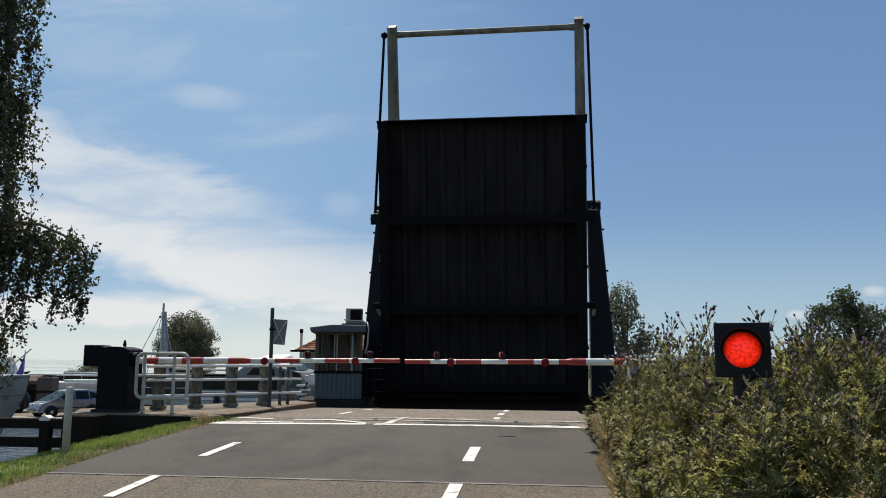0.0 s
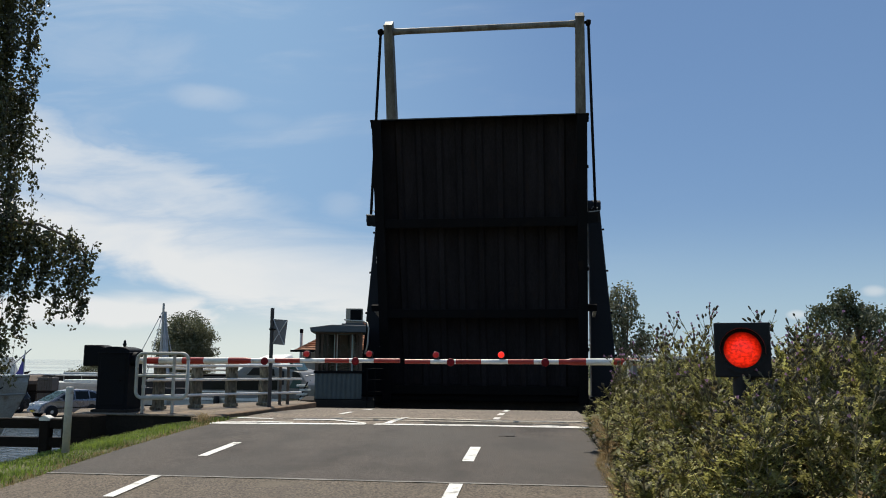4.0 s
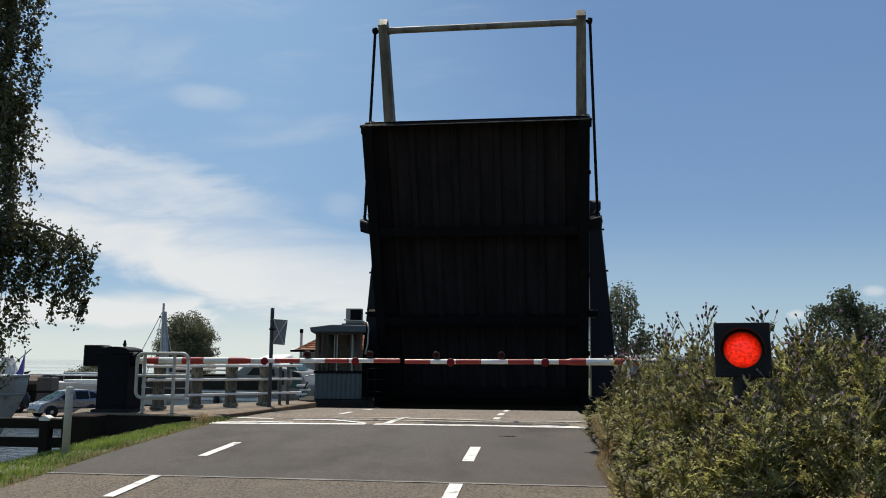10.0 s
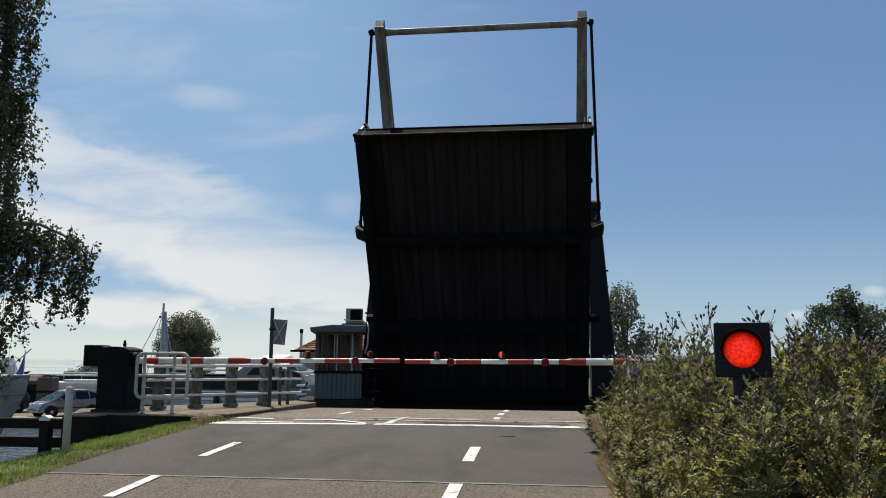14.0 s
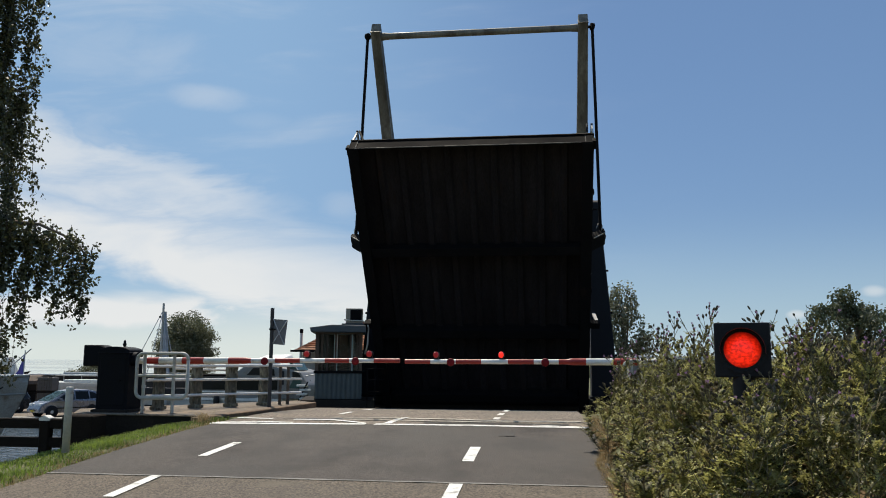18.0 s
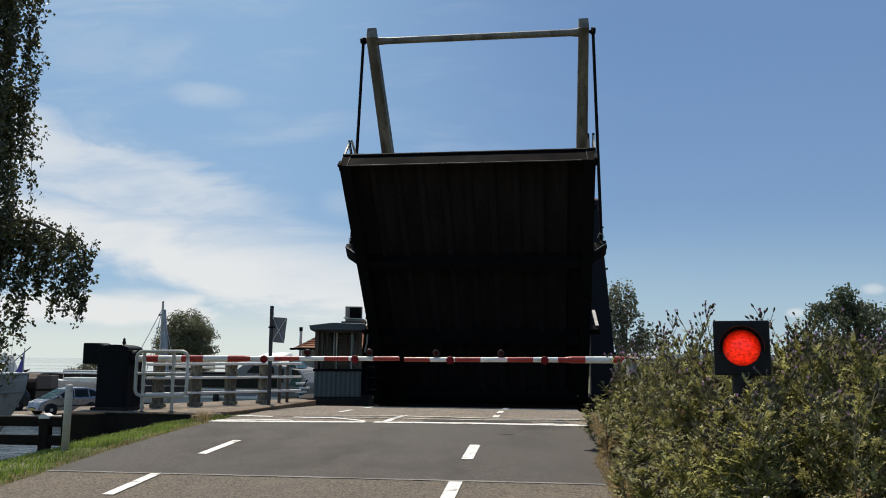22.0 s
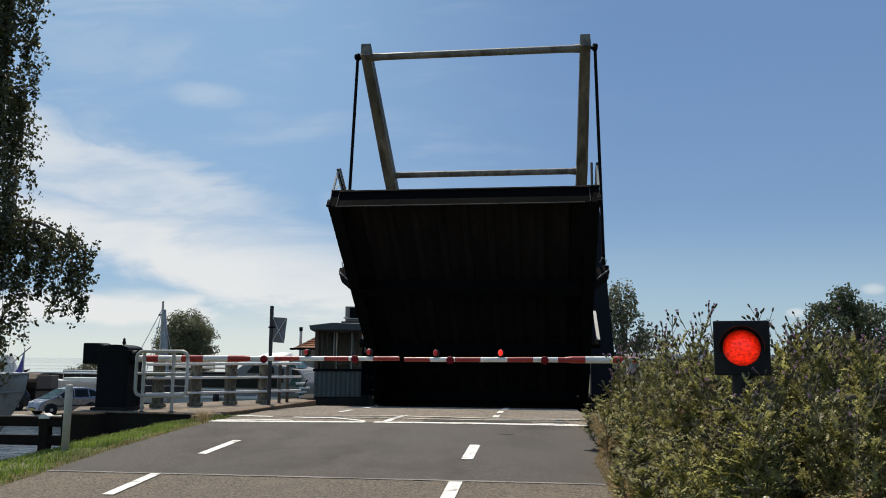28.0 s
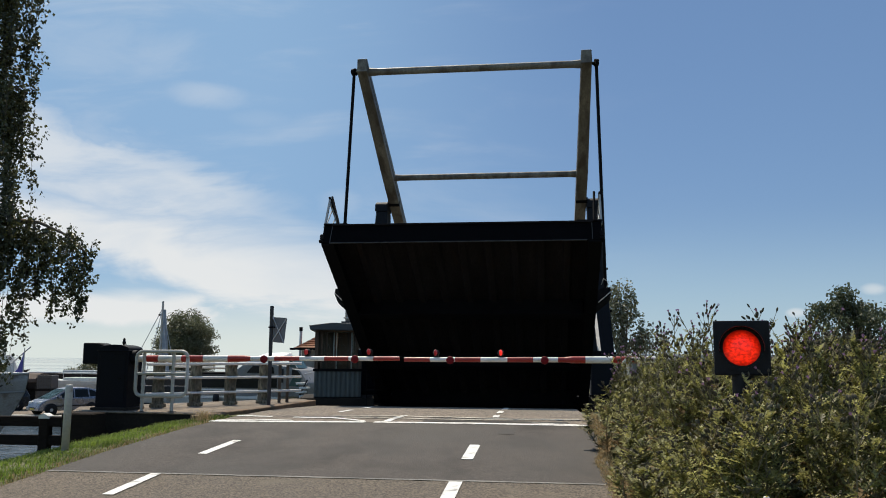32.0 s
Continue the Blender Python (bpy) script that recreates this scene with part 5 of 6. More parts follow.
def tank(m):
    """A pale plastic tank in a steel cage on a pallet."""
    th = thing("storage_tank", m, "pale plastic tank in a steel cage stacked in the yard", "tank", "stacked tanks")
    part("tank", bevel(one(box, 0.05, 1.15, 0.05, 0.95, 0.16, 1.12), 0.06, 2), mat("milky_plastic", (0.10, 0.085, 0.075), 0.5, 0, 3, 0.15, 30, 0.1), th)
    part("pallet", one(box, 0, 1.2, 0, 1.0, 0, 0.15), M_WOOD_DARK, th)
    for k in range(7):
        part("cage_bar", one(rod, (0.03 + k * 0.19, 0.03, 0.15), (0.03 + k * 0.19, 0.03, 1.14), 0.014, None, 6), M_STANCHION, th)
    for z in (0.2, 0.42, 0.66, 0.9, 1.13):
        part("cage_rail", one(rod, (0.02, 0.03, z), (1.18, 0.03, z), 0.014, None, 6), M_STANCHION, th)
    return th


t0 = tank(pose(-36.15, 54.0, YARD_Z + 0.02))
copy_thing(t0, pose(-36.15, 54.0, YARD_Z + 1.06))

# sailing boat with a short mast and stays
s = boat(pose(-27.9, 50.5, YARD_Z + 0.95, 0, 0, 4), 6.4, 2.2, 0.9, 0.3, 0.7, (M_HULL_D, M_HULL_W), "sailing boat with a raised mast stored in the yard", "sailing_boat")
on_stands(s, 6.4, 0.9, 2.2)
part("coach_roof", bevel(one(box, 1.2, 4.2, -0.7, 0.7, 0.75, 1.25), 0.08, 2), M_HULL_D, s)
part("mast", one(rod, (2.7, 0, 0.8), (2.7, 0, 6.25), 0.10, 0.07), M_GREY_PAINT, s)
part("furled_sail", one(rod, (3.05, 0.1, 1.0), (2.82, 0.05, 5.7), 0.30, 0.08), mat("grey_sailcloth", (0.33, 0.36, 0.38), 0.8, 0, 3, 0.2, 30, 0.2), s)
for x, y in ((2.1, -1.0), (2.1, 1.0), (0.3, 0), (3.9, 0.0), (3.5, -0.5)):
    part("stay", one(rod, (x, y, 0.9), (2.7, 0, 5.8), 0.025, None, 6), M_GALV, s)
part("mast_lamp", one(rod, (2.55, 0, 5.35), (2.45, 0, 5.35), 0.07, None, 8), M_BLACK, s)


def car(m, paint, label):
    """A hatchback along +x (nose), wheels on z = 0."""
    th = thing("car", m, label, "car", "parked cars")
    bm = bmesh.new()
    prism(bm, [(-1.95, 0.35), (-1.98, 0.66), (-1.90, 0.94), (-0.6, 1.00), (0.95, 1.00), (1.55, 0.90), (1.86, 0.74), (1.97, 0.50), (1.92, 0.26), (-1.85, 0.24)], "y", -0.84, 0.84)
    for w in bm.verts:   # the nose narrows
        w.co.y *= 1 - 0.16 * max(0, (w.co.x - 1.2) / 0.8)
    body = part("body", bevel(bm, 0.07, 3), paint, th)
    bm = bmesh.new()
    hi = [(-1.62, 1.46), (-1.0, 1.60), (-0.2, 1.61), (0.30, 1.52)]
    prism(bm, [(1.42, 0.92)] + hi[::-1] + [(-1.95, 0.90)], "y", -0.80, 0.80)
    for w in bm.verts:
        w.co.y *= 1 - 0.22 * max(0, (w.co.z - 0.86) / 0.6)
    part("cabin_shell", bevel(bm, 0.06, 2), paint, th)
    for side in (-1, 1):
        def win(pts, name="side_window"):
            q = bmesh.new()
            vs_ = []
            for x, z in pts:
                yy = (0.80 * (1 - 0.22 * max(0, (z - 0.86) / 0.6)) + 0.006) * side
                vs_.append((x, yy, z))
            fr = [q.verts.new(p) for p in vs_]
            bk = [q.verts.new((p[0], p[1] - side * 0.03, p[2])) for p in vs_]
            q.faces.new(fr), q.faces.new(bk)
            for i in range(len(fr)):
                q.faces.new((fr[i], fr[(i + 1) % len(fr)], bk[(i + 1) % len(fr)], bk[i]))
            bmesh.ops.recalc_face_normals(q, faces=q.faces[:])
            part(name, q, M_DARK_GLASS, th)
        win([(0.98, 1.02), (-0.15, 1.02), (-0.15, 1.49), (0.26, 1.44)])
        win([(-0.23, 1.02), (-1.10, 1.02), (-1.05, 1.49), (-0.23, 1.50)])
        win([(-1.18, 1.04), (-1.68, 1.06), (-1.52, 1.38), (-1.14, 1.46)])
        q = one(rod, (1.18, side * 0.775, 0.98), (0.28, side * 0.645, 1.50), 0.025, None, 8)
        part("roof_pillar", q, paint, th)
        part("door_handle", bevel(one(box, -0.1, 0.08, side * 0.842, side * 0.862, 0.86, 0.90), 0.006, 1), paint, th)
        part("wing_mirror", bevel(one(box, 0.72, 0.90, side * 0.90 - 0.08, side * 0.90 + 0.08, 1.00, 1.14), 0.03, 2), paint, th)
        part("headlight", bevel(one(box, 1.60, 1.90, side * 0.52 - 0.19, side * 0.52 + 0.19, 0.66, 0.82), 0.05, 2), M_WHITE, th, "clear headlight")
        for x in (-1.25, 1.25):
            wheel = part("wheel", one(lathe, [(0.2, -0.10), (0.30, -0.10), (0.315, -0.06), (0.315, 0.06), (0.30, 0.10), (0.2, 0.10)], 20, "y"), M_BLACK, th, "black tyre")
            wheel.location = (x, side * 0.76, 0.315)
            part("rim", one(lathe, [(0.20, -0.02), (0.20, 0.02), (0.05, 0.05)] if side > 0 else [(0.05, -0.05), (0.20, -0.02), (0.20, 0.02)], 16, "y", (0, side * 0.06, 0)), M_GALV, wheel)
            arch = bmesh.new()
            lathe(arch, [(0.365, -0.02), (0.365, 0.02), (0.30, 0.02)], 20, "y", (x, side * 0.835, 0.33))
            part("wheel_arch", arch, M_BLACK, th)
        part("side_moulding", one(box, -1.0, 0.95, side * 0.845 - 0.01, side * 0.845 + 0.01, 0.50, 0.56), M_BLACK, th)
    q = bmesh.new()
    vs_ = [q.verts.new(p) for p in ((1.36, -0.70, 0.965), (1.36, 0.70, 0.965), (0.34, 0.585, 1.515), (0.34, -0.585, 1.515))]
    q.faces.new(vs_)
    bmesh.ops.solidify(q, geom=q.faces[:], thickness=0.02)
    # the teal tint stands in for a bright reflection on the glass
    part("windscreen", q, M_TEAL_GLASS, th, "windscreen tinted to imitate a teal reflection")
    part("bumper", bevel(one(box, 1.86, 2.0, -0.75, 0.75, 0.30, 0.50), 0.04, 2), paint, th)
    part("grille", one(box, 1.94, 2.01, -0.35, 0.35, 0.40, 0.48), M_BLACK, th)
    part("number_plate", one(box, 2.005, 2.02, -0.25, 0.25, 0.34, 0.42), mat("yellow_plate", (0.55, 0.4, 0.05), 0.5), th, "plain yellow plate")
    return th


M_CAR_SILVER = mat("silver_car_paint", (0.23, 0.24, 0.27), 0.28, 0.55, 2, 0.04, 60, 0.0)
M_CAR_DARK = mat("dark_car_paint", (0.015, 0.018, 0.022), 0.25, 0.2, 2, 0.1, 60, 0.0)
car(pose(-29.35, 46.9, YARD_Z + 0.02, 0, 0, 240), M_CAR_SILVER, "silver hatchback parked on the quay")
car(pose(-35.4, 48.9, YARD_Z + 0.02, 0, 0, 215), M_CAR_DARK, "dark car parked behind the silver hatchback")

# yard paving
yard = sheet("yard_pavement", lines((-60, -9.6, 1.0)), lines((36.8, 90, 1.0)), lambda x, y: YARD_Z + 0.02 if y > far_bank(x) + 0.5 else -3.5, M_PAVE)
tagged(yard, "sandy paved harbour yard", "pavement", kind="structure")

# low shed
sh = thing("shed", pose(-24.5, 53.0, YARD_Z), "low dark boarded shed with a door in the yard", "shed")
part("wall", one(box, 0, 5.6, 0, 3.0, 0, 2.1), mat("dark_shed_boarding", (0.06, 0.05, 0.042), 0.85, 0, 2, 0.3, 20, 0.3, stretch=(4, 4, 0.4)), sh)
bm = bmesh.new()
prism(bm, [(-0.2, 2.1), (5.8, 2.1), (5.8, 2.2), (-0.2, 2.25)], "y", -0.2, 3.2)
part("roof", bm, M_STEEL_DARK, sh)
part("door", one(box, 2.0, 2.8, -0.03, -0.004, 0, 1.55), M_STEEL_DARK, sh)
part("window", one(box, 3.4, 4.6, -0.03, -0.004, 0.8, 1.4), M_DARK_GLASS, sh)
# house with an orange tiled hipped roof
M_TILE = mat("orange_roof_tile", (0.36, 0.15, 0.07), 0.8, 0, 1.5, 0.25, 20, 0.3, object_var=0.12)
hs = thing("house", pose(-12.45, 39.0, YARD_Z), "house with an orange tiled hipped roof behind the cabin", "house")
part("wall", one(box, 0.35, 6.8, 0.4, 6.6, -0.1, 3.9), mat("pale_render", (0.30, 0.28, 0.25), 0.9, 0, 2, 0.2, 30, 0.3), hs)
ev, rg = 3.98, 5.55
hip = bmesh.new()
pv = [hip.verts.new(p) for p in ((0, 0, ev), (7.15, 0, ev), (7.15, 7.0, ev), (0, 7.0, ev), (2.3, 2.6, rg), (4.8, 4.4, rg))]
for f in ((0, 1, 5, 4), (1, 2, 5), (2, 3, 4, 5), (3, 0, 4), (3, 2, 1, 0)):
    hip.faces.new([pv[i] for i in f])
bmesh.ops.recalc_face_normals(hip, faces=hip.faces[:])
roof = part("roof", hip, M_TILE, hs)
for k in range(13):
    f = (k + 0.3) / 13.5
    a = Vector((0, 0, ev)).lerp(Vector((2.3, 2.6, rg)), f)
    b_ = Vector((7.15, 0, ev)).lerp(Vector((4.8, 4.4, rg)), f)
    if (b_ - a).length > 0.4:
        part("tile_course", one(rod, a + Vector((0.10, -0.01, 0.0)), b_ + Vector((-0.10, -0.01, 0.0)), 0.03, None, 6), M_TILE, roof)
    a2 = Vector((0, 7.0, ev)).lerp(Vector((2.3, 2.6, rg)), f)
    part("tile_course", one(rod, a + Vector((-0.01, 0.10, 0.0)), a2 + Vector((-0.01, -0.10, 0.0)), 0.03, None, 6), M_TILE, roof)
part("gutter", one(box, -0.12, 7.27, -0.12, -0.004, ev - 0.08, ev + 0.02), M_STEEL_DARK, hs)
part("flue", one(rod, (0.02, 1.2, ev - 0.6), (0.02, 1.2, 5.05), 0.07, None, 12), M_GALV, hs, "grey metal flue")
part("flue_cap", one(rod, (0.02, 1.2, 4.88), (0.02, 1.2, 5.08), 0.09, None, 12), M_STEEL_DARK, hs)
for x in (1.0, 3.2, 5.2):
    wdw = part("window", one(box, x, x + 1.0, 0.36, 0.398, 1.2, 2.5), M_DARK_GLASS, hs)
    part("frame", one(box, x - 0.06, x + 1.06, 0.345, 0.358, 2.5, 2.58), M_WHITE, wdw)


# ---- plants ----
M_LEAF_TH = mat("thistle_leaf", (0.246, 0.238, 0.080), 0.55, 0, 1.6, 0.5, 25, 0.2, (0.25, 0.19, 0.10), 0.28, spec=0.5, island_var=0.7, translucent=0.45)
M_LEAF_DEAD = mat("withered_leaf", (0.24, 0.165, 0.085), 0.85, 0, 2, 0.3, 25, 0.2, spec=0.1, island_var=0.5, translucent=0.3)
M_STEM = mat("thistle_stem", (0.17, 0.14, 0.075), 0.7, 0, 3, 0.3, 30, 0.2, (0.14, 0.08, 0.05), 0.3, island_var=0.3)
M_BUD = mat("thistle_bud", (0.12, 0.105, 0.07), 0.85, 0, 8, 0.3, 60, 0.3, spec=0.08, island_var=0.45)
M_BLOOM = mat("purple_bloom", (0.34, 0.20, 0.34), 0.8, 0, 8, 0.2, 60, 0.2, island_var=0.25, translucent=0.3)
M_DRY = mat("dry_grass", (0.36, 0.27, 0.14), 0.85, 0, 2, 0.2, 30, 0.1, island_var=0.35, translucent=0.25)
M_GRASS = mat("verge_grass", (0.150, 0.210, 0.036), 0.75, 0, 0.8, 0.35, 30, 0.1, island_var=0.4, translucent=0.5)
M_BIRCH_LEAF = mat("birch_leaf", (0.064, 0.068, 0.028), 0.4, 0, 1.0, 0.3, 30, 0.1, island_var=0.6, translucent=0.35)
M_TREE_LEAF = mat("tree_leaf", (0.082, 0.096, 0.050), 0.6, 0, 0.4, 0.25, 10, 0.1, island_var=0.4, translucent=0.25)
M_BRIGHT_LEAF = mat("pale_tree_leaf", (0.135, 0.142, 0.085), 0.5, 0, 0.4, 0.3, 10, 0.1, island_var=0.6, translucent=0.35)
M_WILLOW_LEAF = mat("willow_leaf", (0.145, 0.152, 0.082), 0.6, 0, 0.4, 0.25, 10, 0.1, island_var=0.4, translucent=0.25)
M_BARK = mat("bark", (0.12, 0.09, 0.065), 0.9, 0, 2, 0.3, 15, 0.6)
M_BIRCH_BARK = mat("birch_bark", (0.55, 0.53, 0.48), 0.8, 0, 2, 0.15, 15, 0.4, (0.05, 0.045, 0.04), 0.5, stretch=(1, 1, 3))
RNG = np.random.default_rng(7)


class Soup:
    """Triangles gathered with a material number each."""

    def __init__(self):
        self.v, self.f, self.m, self.n = [], [], [], 0

    def add(self, verts, tris, mi):
        self.v.append(np.asarray(verts, float))
        self.f.append(np.asarray(tris, int) + self.n)
        self.m.append(np.full(len(tris), mi))
        self.n += len(verts)

    def arrays(self):
        return np.concatenate(self.v), np.concatenate(self.f), np.concatenate(self.m)


def tri_mesh(name, v, f, m, *mats):
    me = bpy.data.meshes.new(name)
    me.vertices.add(len(v)), me.loops.add(len(f) * 3), me.polygons.add(len(f))
    me.vertices.foreach_set("co", np.ascontiguousarray(v, dtype=np.float32).ravel())
    me.loops.foreach_set("vertex_index", np.ascontiguousarray(f, dtype=np.int32).ravel())
    me.polygons.foreach_set("loop_start", np.arange(0, len(f) * 3, 3, dtype=np.int32))
    me.polygons.foreach_set("material_index", np.ascontiguousarray(m, dtype=np.int32))
    for x in mats:
        me.materials.append(x)
    me.update(calc_edges=True)
    return me


def soup_tube(sp, pts, r0, r1, mi, seg=4):
    pts = np.asarray(pts, float)
    n = len(pts)
    vs = []
    for i, p in enumerate(pts):
        a = pts[min(i + 1, n - 1)] - pts[max(i - 1, 0)]
        a = a / (np.linalg.norm(a) + 1e-9)
        u = np.cross(a, (0.3, 0.9, 0.2))
        u /= np.linalg.norm(u) + 1e-9
        w = np.cross(a, u)
        r = r0 + (r1 - r0) * i / max(1, n - 1)
        for k in range(seg):
            t = 2 * math.pi * k / seg
            vs.append(p + (u * math.cos(t) + w * math.sin(t)) * r)
    fs = []
    for i in range(n - 1):
        for k in range(seg):
            a, b, c, d = i * seg + k, i * seg + (k + 1) % seg, (i + 1) * seg + (k + 1) % seg, (i + 1) * seg + k
            fs += [(a, b, c), (a, c, d)]
    sp.add(vs, fs, mi)


def frame_of(way, up=(0, 0, 1)):
    w = np.asarray(way, float)
    w = w / (np.linalg.norm(w) + 1e-9)
    s = np.cross(w, up)
    if np.linalg.norm(s) < 1e-3:
        s = np.cross(w, (1, 0, 0))
    s /= np.linalg.norm(s)
    return w, s, np.cross(s, w)


def lobed_leaf(sp, base, way, ln, wd, mi, rng, droop=0.3):
    """A narrow lobed leaf, folded along its rib."""
    w, s, u = frame_of(way)
    vs = [np.asarray(base, float)]
    fs = []
    k = 4
    mids = []
    for i in range(1, k + 1):
        t = i / k
        mids.append(base + w * ln * t - np.array((0, 0, 1)) * droop * ln * t * t)
    prev = 0
    for i in range(k):
        t = (i + 0.55) / k
        c = base + w * ln * t - np.array((0, 0, 1)) * droop * ln * t * t
        half = wd * math.sin(math.pi * min(0.97, 0.15 + 0.8 * t)) * rng.uniform(0.75, 1.2)
        a, b, e = len(vs), len(vs) + 1, len(vs) + 2
        vs += [c + s * half + u * half * 0.45 + w * ln * 0.06, c - s * half + u * half * 0.45 + w * ln * 0.06, mids[i]]
        fs += [(prev, a, e), (prev, e, b)]
        prev = e
    sp.add(vs, fs, mi)


def egg(sp, at, way, r, h, mi, bloom=None, rng=None):
    w, s, u = frame_of(way)
    vs, fs = [at - w * h * 0.1], []
    seg = 6
    for f, rr in ((0.15, 0.75), (0.45, 1.0), (0.8, 0.7)):
        for k in range(seg):
            t = 2 * math.pi * k / seg
            vs.append(at + w * h * f + (s * math.cos(t) + u * math.sin(t)) * r * rr)
    top = len(vs)
    vs.append(at + w * h)
    for k in range(seg):
        j = (k + 1) % seg
        fs += [(0, 1 + j, 1 + k), (1 + 2 * seg + k, 1 + 2 * seg + j, top)]
        for q in (0, 1):
            a, b, c, d = 1 + q * seg + k, 1 + q * seg + j, 1 + (q + 1) * seg + j, 1 + (q + 1) * seg + k
            fs += [(a, b, c), (a, c, d)]
    sp.add(vs, fs, mi)
    if bloom is not None:
        vs, fs = [], []
        for k in range(9):
            t = 2 * math.pi * k / 9
            d1, d2 = (s * math.cos(t) + u * math.sin(t)), (s * math.cos(t + 0.5) + u * math.sin(t + 0.5))
            i = len(vs)
            vs += [at + w * h * 0.8, at + w * h * 1.55 + d1 * r * 1.15, at + w * h * 1.5 + d2 * r * 1.0]
            fs.append((i, i + 1, i + 2))
        sp.add(vs, fs, bloom)


def thistle_parts(seed, height, bloom_share, leafy=1.0, bare=1.0, head=1.0, heads_from=0.66):
    """Stem, leaf and head triangles of one plant; materials 0 stem, 1 leaf, 2 bud, 3 bloom, 4 withered leaf."""
    rng = np.random.default_rng(seed)
    sp = Soup()
    lean = rng.normal(0, 0.09, 2)
    bend = rng.normal(0, 0.08, 2)

    def axis(t):
        return np.array((lean[0] * height * t + bend[0] * math.sin(3 * t), lean[1] * height * t + bend[1] * math.sin(2.4 * t), height * t))

    soup_tube(sp, [axis(i / 7) for i in range(8)], 0.0075, 0.003, 0)
    tips = [(axis(1.0), axis(1.0) - axis(0.9))]
    n = int(rng.integers(5, 10))
    for i in range(n):
        t = rng.uniform(0.35, 0.95)
        a = rng.uniform(0, 2 * math.pi)
        ln = height * rng.uniform(0.16, 0.34) * (1.15 - t * 0.55)
        p0 = axis(t)
        d = np.array((math.cos(a) * 0.6, math.sin(a) * 0.6, rng.uniform(0.7, 1.3)))
        d /= np.linalg.norm(d)
        pts = [p0 + d * ln * q + np.array((0, 0, 0.10 * ln * q * q)) for q in (0, 0.35, 0.7, 1.0)]
        soup_tube(sp, pts, 0.004, 0.002, 0, 3)
        tips.append((pts[-1], pts[-1] - pts[-2]))
        for q in range(int(7 * leafy)):
            c = rng.uniform(0.1, 0.95) * bare
            aa = rng.uniform(0, 2 * math.pi)
            lobed_leaf(sp, p0 + d * ln * c, (math.cos(aa), math.sin(aa), rng.uniform(0.5, 2.4)), rng.uniform(0.055, 0.11), rng.uniform(0.016, 0.028), 1, rng, 0.2)
        if rng.random() < 0.5:
            p1 = pts[2]
            d2 = d + np.array((*rng.normal(0, 0.5, 2), 0.3))
            d2 /= np.linalg.norm(d2)
            p2 = p1 + d2 * ln * 0.4
            soup_tube(sp, [p1, p2], 0.003, 0.002, 0, 3)
            tips.append((p2, d2))
    for i in range(6):
        t = rng.uniform(0.84, 0.99)
        a = rng.uniform(0, 2 * math.pi)
        d = np.array((math.cos(a) * 0.5, math.sin(a) * 0.5, 0.9))
        p0 = axis(t)
        p1 = p0 + d * height * rng.uniform(0.03, 0.08)
        soup_tube(sp, [p0, p1], 0.003, 0.002, 0, 3)
        tips.append((p1, d))
    for i in range(int(36 * leafy)):
        t = rng.uniform(0.05, 0.98) ** 0.8 * bare
        a = i * 2.4 + rng.normal(0, 0.3)
        ln = (0.18 - 0.08 * t) * rng.uniform(0.6, 1.3)
        lobed_leaf(sp, axis(t), (math.cos(a), math.sin(a), rng.uniform(0.2, 2.0)), ln * 0.95, ln * 0.25, 4 if rng.random() < 0.95 - 1.4 * t else 1, rng, 0.3)
    for p, d in tips:
        if p[2] < heads_from * height:
            continue
        blooming = rng.random() < bloom_share
        for k in range(int(rng.integers(1, 3))):
            q = p + rng.normal(0, 0.014, 3) * (k > 0)
            egg(sp, q, d + rng.normal(0, 0.2, 3) * np.linalg.norm(d), head * rng.uniform(0.009, 0.013), head * rng.uniform(0.03, 0.05), 2, 3 if blooming and k == 0 else None)
    return sp.arrays()


def thicket_height(x, y):
    """How high the growth stands at a place beside the road."""
    edge = float(np.interp(y, [4, 6.5, 7.6, 9.5, 13], [0.75, 0.60, 0.52, 0.58, 0.70])) + 0.04 * math.sin(y * 1.9)
    if x < edge:
        return 0
    top = np.interp(y, [5.0, 5.6, 7.0, 9.0, 12.5], [1.02, 1.12, 1.08, 1.0, 0.93])
    top += 0.20 * math.exp(-((x - 1.36) / 0.16) ** 2 - ((y - 7.5) / 0.6) ** 2) + 0.12 * math.exp(-((x - 2.1) / 0.3) ** 2 - ((y - 6.9) / 0.6) ** 2)
    return float(top * (0.62 + 0.38 * smooth((x - edge) / 0.5)) + 0.22 * smooth((x - 0.9) / 0.6) * smooth((y - 5.6) / 1.2))


variants = [thistle_parts(100 + i, 1.0, 0.07 if i % 2 else 0.02, 1.2, 1.0, 0.7, 0.88) for i in range(9)]


